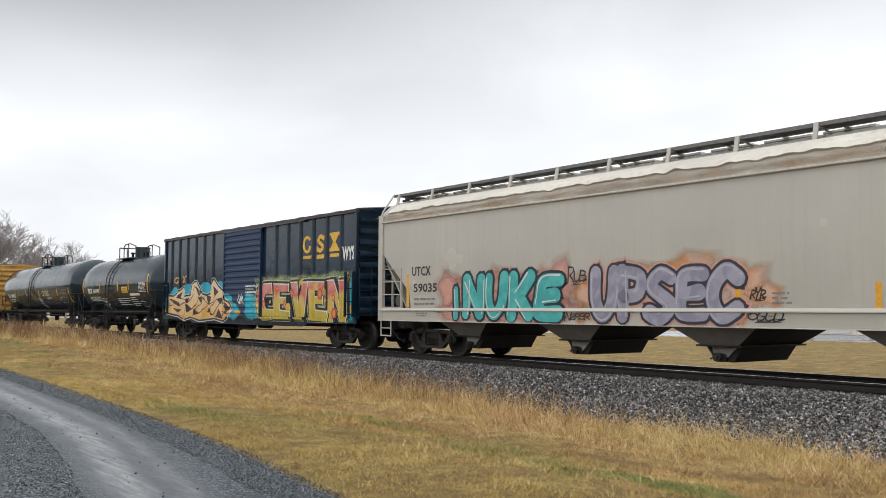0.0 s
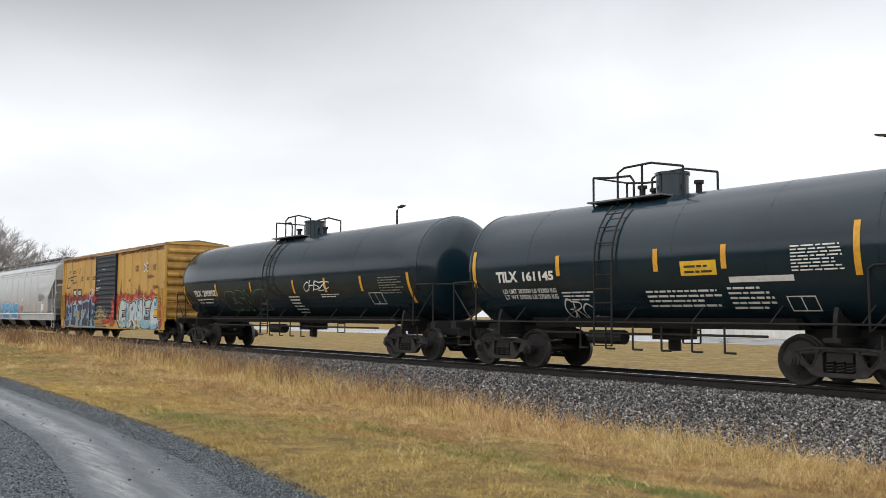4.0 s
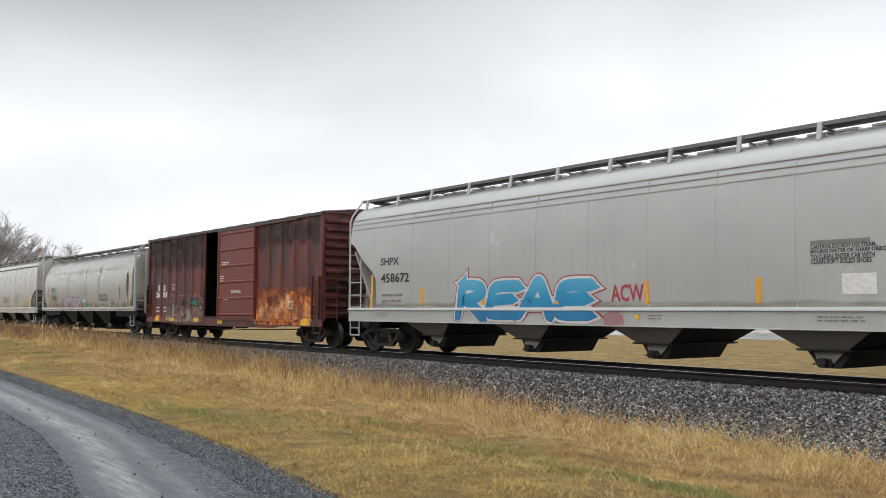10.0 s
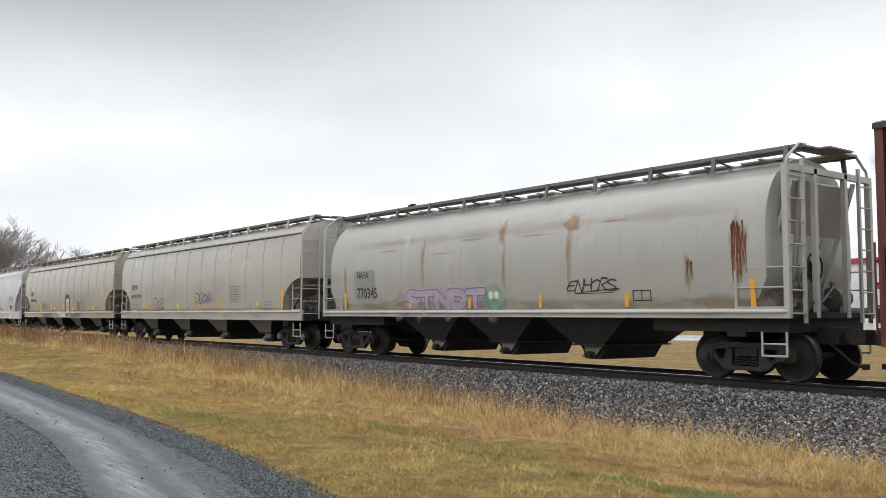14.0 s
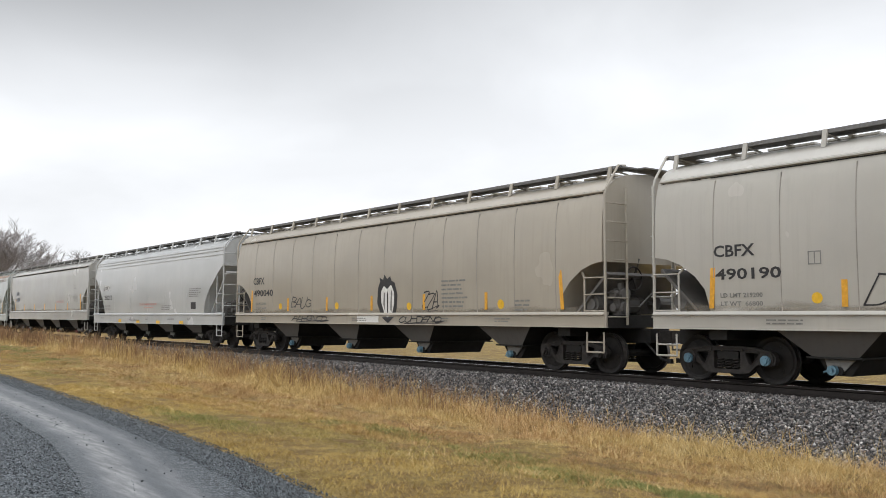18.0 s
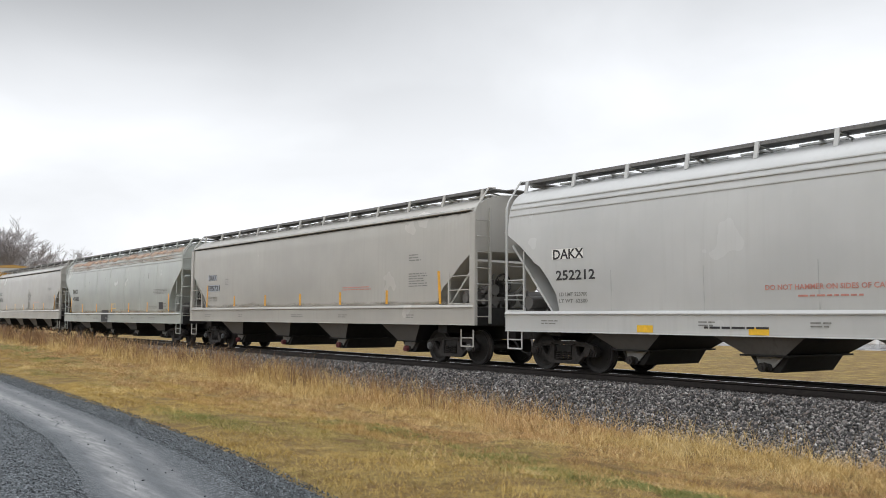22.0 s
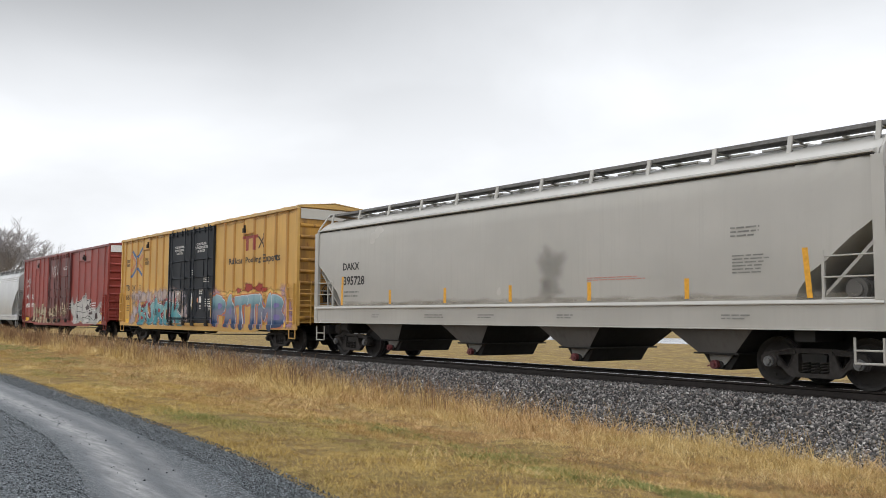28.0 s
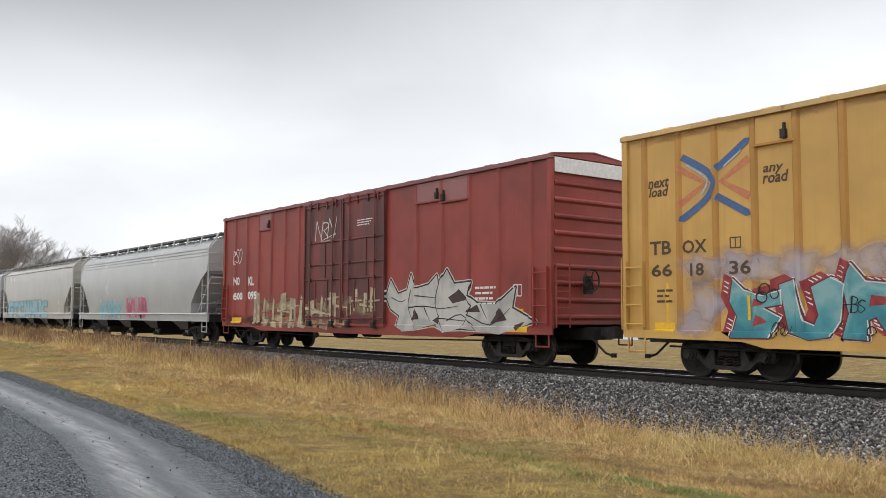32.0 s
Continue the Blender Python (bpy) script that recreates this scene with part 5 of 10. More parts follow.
def road_edge(x):
    for (a, ya), (b, yb) in zip(ROAD, ROAD[1:]):
        if b <= x <= a:
            return ya + (yb - ya) * (x - a) / (b - a)
    return ROAD[0][1] if x > ROAD[0][0] else ROAD[-1][1]


def spaced(stops):
    out = []
    for a, b, step in stops:
        n = max(1, round((b - a) / step))
        out += [a + (b - a) * i / n for i in range(n)]
    return out + [stops[-1][1]]


def grid_mesh(name, xs, ys, height, material):
    verts = [(x, y, height(x, y)) for x in xs for y in ys]
    m = len(ys)
    faces = [(i * m + j, (i + 1) * m + j, (i + 1) * m + j + 1, i * m + j + 1) for i in range(len(xs) - 1) for j in range(m - 1)]
    me = bpy.data.meshes.new(name)
    me.from_pydata(verts, [], faces)
    me.materials.append(material)
    me.shade_smooth()
    return me


def soil_material():
    k = Nodes("dry_winter_grass")
    v = k.coords(random_shift=False)
    big = k.noise(v, 0.16, 4, 0.6)
    mid = k.noise(v, 0.9, 5, 0.65)
    fine = k.noise(v, 24.0, 6, 0.75)
    col = k.ramp(fine, [(0.28, (0.07, 0.045, 0.012)), (0.5, (0.25, 0.172, 0.042)), (0.72, (0.43, 0.31, 0.088))])
    col = k.mix(k.range(mid, 0.45, 0.62, 0, 0.7), col, k.ramp(fine, [(0.28, (0.07, 0.042, 0.014)), (0.72, (0.34, 0.225, 0.075))]))
    col = k.mix(k.range(big, 0.57, 0.72, 0, 0.5), col, k.ramp(fine, [(0.28, (0.04, 0.05, 0.014)), (0.72, (0.22, 0.22, 0.07))]))
    tuft = k.noise(k.coords((1.0, 0.6, 1), False), 2.4, 9, 0.78)
    col = k.mix(k.range(tuft, 0.47, 0.58, 0, 0.75), col, (0.13, 0.066, 0.017))
    col = k.mix(k.range(tuft, 0.45, 0.36, 0, 0.6), col, (0.50, 0.345, 0.105))
    return k.done(col, 0.9, 0, fine, 0.9, 0.06)


def road_material():
    k = Nodes("chipped_stone_road")
    uv = k.add("ShaderNodeUVMap")
    sep = k.add("ShaderNodeSeparateXYZ")
    k.link(uv.outputs[0], sep.inputs[0])
    across = sep.outputs["X"]
    v = k.coords(random_shift=False)
    wob = k.noise(v, 0.55, 4, 0.6)
    across = k.math("ADD", across, k.range(wob, 0.2, 0.8, -0.10, 0.10))
    chip = k.add("ShaderNodeTexVoronoi", Scale=58.0)
    k.link(v, chip.inputs["Vector"])
    stone = k.ramp(chip.outputs["Color"], [(0.1, (0.008, 0.0108, 0.013)), (0.5, (0.031, 0.041, 0.049)), (0.95, (0.24, 0.27, 0.29))])
    worn_n = k.noise(k.coords((0.35, 3.0, 1), False), 5.0, 8, 0.72)
    worn = k.ramp(worn_n, [(0.3, (0.036, 0.044, 0.052)), (0.7, (0.090, 0.101, 0.112))])
    pale = k.ramp(worn_n, [(0.3, (0.10, 0.106, 0.110)), (0.7, (0.31, 0.312, 0.312))])
    smooth_zone = k.math("MULTIPLY", k.range(across, 0.50, 0.85), k.range(across, 1.78, 1.5))
    zone2 = k.math("MULTIPLY", k.range(across, 2.7, 3.0), k.range(across, 3.9, 3.6))
    zone = k.math("MAXIMUM", smooth_zone, zone2)
    line = k.math("MULTIPLY", k.range(across, 1.06, 1.22), k.range(across, 1.52, 1.36))
    line = k.math("MAXIMUM", line, k.math("MULTIPLY", k.math("MULTIPLY", k.range(across, 0.72, 0.80), k.range(across, 0.98, 0.86)), 0.35))
    col = k.mix(k.math("MULTIPLY", zone, k.range(worn_n, 0.2, 0.6, 0.65, 1.0)), stone, worn)
    col = k.mix(k.math("MULTIPLY", line, k.range(worn_n, 0.3, 0.6, 0.35, 0.95)), col, pale)
    rough = k.mix(zone, (0.66, 0.66, 0.66), (0.46, 0.46, 0.46))
    height = k.math("MULTIPLY", chip.outputs["Distance"], k.range(zone, 0, 1, 1.0, 0.15))
    return k.done(col, rough, 0, height, 0.9, 0.02)


def ballast_material():
    k = Nodes("grey_crushed_stone")
    info = k.add("ShaderNodeNewGeometry")
    n = k.noise(k.coords(random_shift=False), 40, 4, 0.6)
    col = k.ramp(info.outputs["Random Per Island"], [(0.0, (0.014, 0.0135, 0.014)), (0.35, (0.046, 0.044, 0.043)), (0.6, (0.15, 0.143, 0.138)), (0.8, (0.36, 0.345, 0.33)), (0.90, (0.19, 0.14, 0.11)), (1.0, (0.66, 0.645, 0.62))])
    col = k.mix(k.range(n, 0.3, 0.7, 0, 0.35), col, (0.08, 0.075, 0.075))
    return k.done(col, 0.75, 0, n, 0.3, 0.01)


def bed_material():
    k = Nodes("grey_stone_bed")
    v = k.coords(random_shift=False)
    vor = k.add("ShaderNodeTexVoronoi", Scale=27.0)
    k.link(v, vor.inputs["Vector"])
    col = k.ramp(vor.outputs["Color"], [(0.1, (0.018, 0.0175, 0.017)), (0.5, (0.085, 0.081, 0.079)), (0.9, (0.25, 0.24, 0.235))])
    return k.done(col, 0.85, 0, vor.outputs["Distance"], 1.0, 0.05)


M["soil"], M["road"], M["ballast"], M["bed"] = soil_material(), road_material(), ballast_material(), bed_material()
M["rail"] = plain("rusty_rail_steel", (0.019, 0.0145, 0.0125), 0.6, 0.3, 0.4, 8)
M["tie"] = plain("creosoted_timber", (0.030, 0.025, 0.021), 0.85, 0, 0.5, 6)


def near_noise(x, y):
    return 0.05 * noise.noise(Vector((x * 0.35, y * 0.5, 0))) + 0.038 * noise.noise(Vector((x * 1.5, y * 2.2, 3)))


def soil_height(x, y):
    z = ground_z(x, y)
    if -120 < x < 20 and y < -3.3:
        d = road_edge(x) - y
        z += near_noise(x, y) * max(0.0, min(1.0, 1 + d * -1.0)) if d > -1 else near_noise(x, y)
        if d > 0:
            z = min(z, -0.478)
    elif -1.7 < y < 1.7:
        z -= 0.03
    return z


xs = spaced([(-4000, -400, 400), (-400, -120, 20), (-120, -50, 2.0), (-50, 4, 0.5), (4, 60, 5), (60, 600, 90), (600, 4000, 600)])
ys = spaced([(-4000, -300, 500), (-300, -30, 30), (-30, -13, 1.5), (-13, -3.5, 0.32), (-3.5, 3.2, 0.35), (3.2, 20, 2.5), (20, 300, 20), (300, 4000, 600)])
tagged(new("ground", grid_mesh("ground", xs, ys, soil_height, M["soil"])), "flat field of dry yellow-brown winter grass", "ground", kind="structure")


def build_road():
    xs = spaced([(-900, -150, 50), (-150, -45, 3), (-45, 12, 0.5), (12, 60, 4)])
    offs = [0, 0.3, 0.6, 1.0, 1.5, 2.0, 2.6, 3.4, 4.4, 5.4, 6.2]
    verts, faces = [], []
    for x in xs:
        e = road_edge(x)
        for o in offs:
            jig = 0.09 * noise.noise(Vector((x * 1.9, 5, 0))) if o == 0 else 0
            verts.append((x, e - o + jig, -0.452 - (0.02 if o == 0 else 0) + 0.008 * noise.noise(Vector((x * 0.7, o * 1.3, 9)))))
    m = len(offs)
    for i in range(len(xs) - 1):
        for j in range(m - 1):
            faces.append((i * m + j, i * m + j + 1, (i + 1) * m + j + 1, (i + 1) * m + j))
    me = bpy.data.meshes.new("road")
    me.from_pydata(verts, [], faces)
    me.materials.append(M["road"])
    uv = me.uv_layers.new(name="across")
    for lp in me.loops:
        k = lp.vertex_index
        o = offs[k % m]
        uv.data[lp.index].uv = (o - (float(np.interp(verts[k][0], [-13, -8, -4], [0.0, 0.3, 0.5])) if o > 0.5 else 0), verts[k][0])
    me.shade_smooth()
    me.flip_normals()
    tagged(new("road", me), "worn grey chip-stone road with pale wheel tracks", "road", kind="structure")


build_road()


def build_track():
    xs = spaced([(-900, -120, 20), (-120, 40, 1.0), (40, 300, 20)])
    prof = [(-3.6, -0.93), (-3.2, -0.80), (-2.5, -0.53), (-1.85, -0.24), (-1.5, -0.20), (1.5, -0.20), (1.85, -0.24), (2.5, -0.5), (3.15, -0.68)]
    verts, faces = [], []
    for x in xs:
        for y, z in prof:
            verts.append((x, y + 0.10 * noise.noise(Vector((x * 0.6, y, 0))), z + 0.03 * noise.noise(Vector((x * 0.9, y * 2, 7)))))
    m = len(prof)
    for i in range(len(xs) - 1):
        for j in range(m - 1):
            faces.append((i * m + j, (i + 1) * m + j, (i + 1) * m + j + 1, i * m + j + 1))
    me = bpy.data.meshes.new("ballast_bed")
    me.from_pydata(verts, [], faces)
    me.materials.append(M["bed"])
    tagged(new("ballast_bed", me), "long bank of grey crushed stone under the track", "ballast", kind="structure")
    # rails
    sec = [(-0.076, -0.185), (0.076, -0.185), (0.076, -0.172), (0.018, -0.155), (0.010, -0.06), (0.037, -0.04), (0.037, -0.008), (0.030, 0.0),
           (-0.030, 0.0), (-0.037, -0.008), (-0.037, -0.04), (-0.010, -0.06), (-0.018, -0.155), (-0.076, -0.172)]
    for s in (-1, 1):
        bm = bmesh.new()
        prism(bm, [(s * 0.752 + y, z) for y, z in sec], -900, 300, "x")
        bmesh.ops.recalc_face_normals(bm, faces=bm.faces)
        for f in bm.faces:
            if f.normal.z > 0.9 and f.calc_center_median().z > -0.005:
                f.material_index = 1
        rail = finish("rail", bm, M["rail"])
        rail.materials.append(M["tread"])
        tagged(new("rail", rail), "brown steel rail with a polished running face", "rail", "rails of the track", kind="structure")


build_track()


# ---- lettering and spray paint ----
def poly(bm, pts):
    if len(pts) > 2:
        bm.faces.new([bm.verts.new((x, 0, z)) for x, z in pts])


def quad(bm, x0, x1, z0, z1, lean=0.0):
    poly(bm, [(x0, z0), (x1, z0), (x1 + lean, z1), (x0 + lean, z1)])


def words(text, lean=0.0, bold=0.022):
    """A flat outline of words, one unit high, from the built-in font."""
    cu = bpy.data.curves.new("words", "FONT")
    cu.body, cu.size, cu.shear, cu.resolution_u, cu.offset = text, 1.0, lean, 2, bold
    tmp = bpy.data.objects.new("words", cu)
    me = bpy.data.meshes.new_from_object(tmp)
    bpy.data.objects.remove(tmp)
    bm = bmesh.new()
    bm.from_mesh(me)
    bpy.data.meshes.remove(me)
    x0, x1 = min(v.co.x for v in bm.verts), max(v.co.x for v in bm.verts)
    z0, z1 = min(v.co.y for v in bm.verts), max(v.co.y for v in bm.verts)
    return bm, x0, x1, z0, z1


LAYER = [0]


def stroke(bm, pts, w0, w1=None, lift=0.0, seg=7):
    """A rounded brush stroke through the points; its width may run out towards the end. Each dab lies a hair above the last."""
    w1 = w0 if w1 is None else w1
    n = len(pts)

    def dab(corners):
        LAYER[0] = (LAYER[0] + 1) % 13
        bm.faces.new([bm.verts.new((x, -lift - 0.00024 * LAYER[0], z)) for x, z in corners])

    for i, (x, z) in enumerate(pts):
        w = (w0 + (w1 - w0) * i / max(1, n - 1)) / 2
        dab([(x + w * math.cos(2 * math.pi * k / seg), z + w * math.sin(2 * math.pi * k / seg)) for k in range(seg)])
        if i + 1 < n:
            x1, z1 = pts[i + 1]
            d = math.hypot(x1 - x, z1 - z)
            if d > 1e-4:
                ww = (w0 + (w1 - w0) * (i + 1) / max(1, n - 1)) / 2
                nx, nz = -(z1 - z) / d, (x1 - x) / d
                dab(((x + nx * w, z + nz * w), (x - nx * w, z - nz * w), (x1 - nx * ww, z1 - nz * ww), (x1 + nx * ww, z1 + nz * ww)))


def curve(pts, k=4):
    """Catmull-Rom through the points."""
    if len(pts) < 3:
        return pts
    p = [pts[0]] + list(pts) + [pts[-1]]
    out = []
    for i in range(1, len(p) - 2):
        for j in range(k):
            t = j / k
            out.append(tuple(0.5 * (2 * p[i][c] + (p[i + 1][c] - p[i - 1][c]) * t + (2 * p[i - 1][c] - 5 * p[i][c] + 4 * p[i + 1][c] - p[i + 2][c]) * t * t
                                    + (3 * p[i][c] - p[i - 1][c] - 3 * p[i + 1][c] + p[i + 2][c]) * t**3) for c in (0, 1)))
    return out + [pts[-1]]


FORMS = {
    "c": [[(0.9, 0.82), (0.5, 1.0), (0.12, 0.7), (0.1, 0.3), (0.45, 0.0), (0.92, 0.18)]],
    "e": [[(0.9, 0.95), (0.22, 0.92), (0.12, 0.5), (0.14, 0.08), (0.92, 0.05)], [(0.2, 0.5), (0.75, 0.55)]],
    "v": [[(0.05, 1.0), (0.3, 0.5), (0.48, 0.0), (0.68, 0.5), (0.95, 1.0)]],
    "n": [[(0.1, 0.0), (0.12, 1.0)], [(0.12, 1.0), (0.5, 0.5), (0.88, 0.02)], [(0.88, 0.02), (0.92, 1.0)]],
    "u": [[(0.1, 1.0), (0.12, 0.35), (0.45, 0.0), (0.82, 0.3), (0.9, 1.0)]],
    "k": [[(0.14, 1.0), (0.12, 0.0)], [(0.9, 1.0), (0.4, 0.52), (0.16, 0.45)], [(0.38, 0.5), (0.9, 0.0)]],
    "w": [[(0.0, 1.0), (0.2, 0.02), (0.45, 0.7), (0.62, 0.02), (0.95, 1.0)]],
    "s": [[(0.88, 0.88), (0.45, 1.0), (0.12, 0.72), (0.5, 0.5), (0.88, 0.27), (0.5, 0.0), (0.08, 0.12)]],
    "a": [[(0.05, 0.0), (0.3, 0.6), (0.5, 1.0), (0.72, 0.55), (0.95, 0.0)], [(0.25, 0.35), (0.78, 0.35)]],
    "r": [[(0.12, 0.0), (0.14, 1.0)], [(0.14, 1.0), (0.7, 0.95), (0.8, 0.7), (0.3, 0.48)], [(0.35, 0.48), (0.92, 0.0)]],
    "b": [[(0.12, 0.0), (0.12, 1.0)], [(0.12, 1.0), (0.75, 0.85), (0.6, 0.55), (0.2, 0.52)], [(0.2, 0.52), (0.9, 0.4), (0.75, 0.05), (0.12, 0.0)]],
    "o": [[(0.5, 1.0), (0.12, 0.7), (0.14, 0.25), (0.5, 0.0), (0.88, 0.3), (0.85, 0.75), (0.5, 1.0)]],
    "t": [[(0.02, 0.95), (0.98, 0.98)], [(0.5, 0.95), (0.48, 0.0)]],
    "l": [[(0.15, 1.0), (0.12, 0.06), (0.92, 0.05)]],
    "z": [[(0.08, 0.95), (0.9, 0.95), (0.1, 0.06), (0.95, 0.05)]],
    "m": [[(0.02, 0.0), (0.12, 0.95), (0.45, 0.35), (0.82, 1.0), (0.95, 0.0)]],
    "i": [[(0.4, 0.7), (0.5, 0.0)]],
    "y": [[(0.05, 1.0), (0.48, 0.5)], [(0.95, 1.0), (0.5, 0.5), (0.3, 0.0)]],
    "h": [[(0.12, 1.0), (0.12, 0.0)], [(0.88, 1.0), (0.9, 0.0)], [(0.14, 0.5), (0.86, 0.52)]],
    "x": [[(0.05, 1.0), (0.95, 0.0)], [(0.95, 1.0), (0.05, 0.0)]],
    "p": [[(0.14, 0.0), (0.12, 1.0)], [(0.12, 1.0), (0.85, 0.88), (0.75, 0.5), (0.15, 0.45)]],
    "d": [[(0.12, 0.0), (0.14, 1.0)], [(0.14, 1.0), (0.8, 0.85), (0.9, 0.4), (0.6, 0.04), (0.12, 0.0)]],
    "g": [[(0.88, 0.85), (0.4, 1.0), (0.1, 0.5), (0.45, 0.0), (0.88, 0.2), (0.85, 0.45), (0.55, 0.45)]],
}


def spray(name, a, b, scale=3.0, rough=0.5):
    """Spray paint that drifts from one colour to another in soft spots."""
    k = Nodes(name)
    v = k.coords()
    n = k.noise(v, scale, 2, 0.5, 0.6)
    g = k.noise(v, 40, 4)
    col = k.mix(k.range(n, 0.42, 0.58), a, b)
    col = k.mix(k.range(g, 0.35, 0.75, 0, 0.16), col, (0.05, 0.05, 0.05))
    return k.done(col, rough, 0, g, 0.05, 0.003)


def ink(a, b=None, scale=3.0):
    key = ("spray", a, b, scale)
    return shared(key, lambda: spray("spray_paint", a, b or tuple(c * 0.85 for c in a), scale))


def blob(bm, x, z, rx, rz, rng, n=40, wob=0.13):
    ph = [rng.uniform(0, 6.28) for _ in range(3)]
    poly(bm, [(x + rx * (1 + wob * math.sin(3 * a + ph[0]) * 0.6 + wob * math.sin(5 * a + ph[1]) * 0.5) * math.cos(a),
               z + rz * (1 + wob * math.sin(4 * a + ph[2]) * 0.6 + wob * math.sin(7 * a + ph[0]) * 0.4) * math.sin(a)) for a in (2 * math.pi * i / n for i in range(n))])


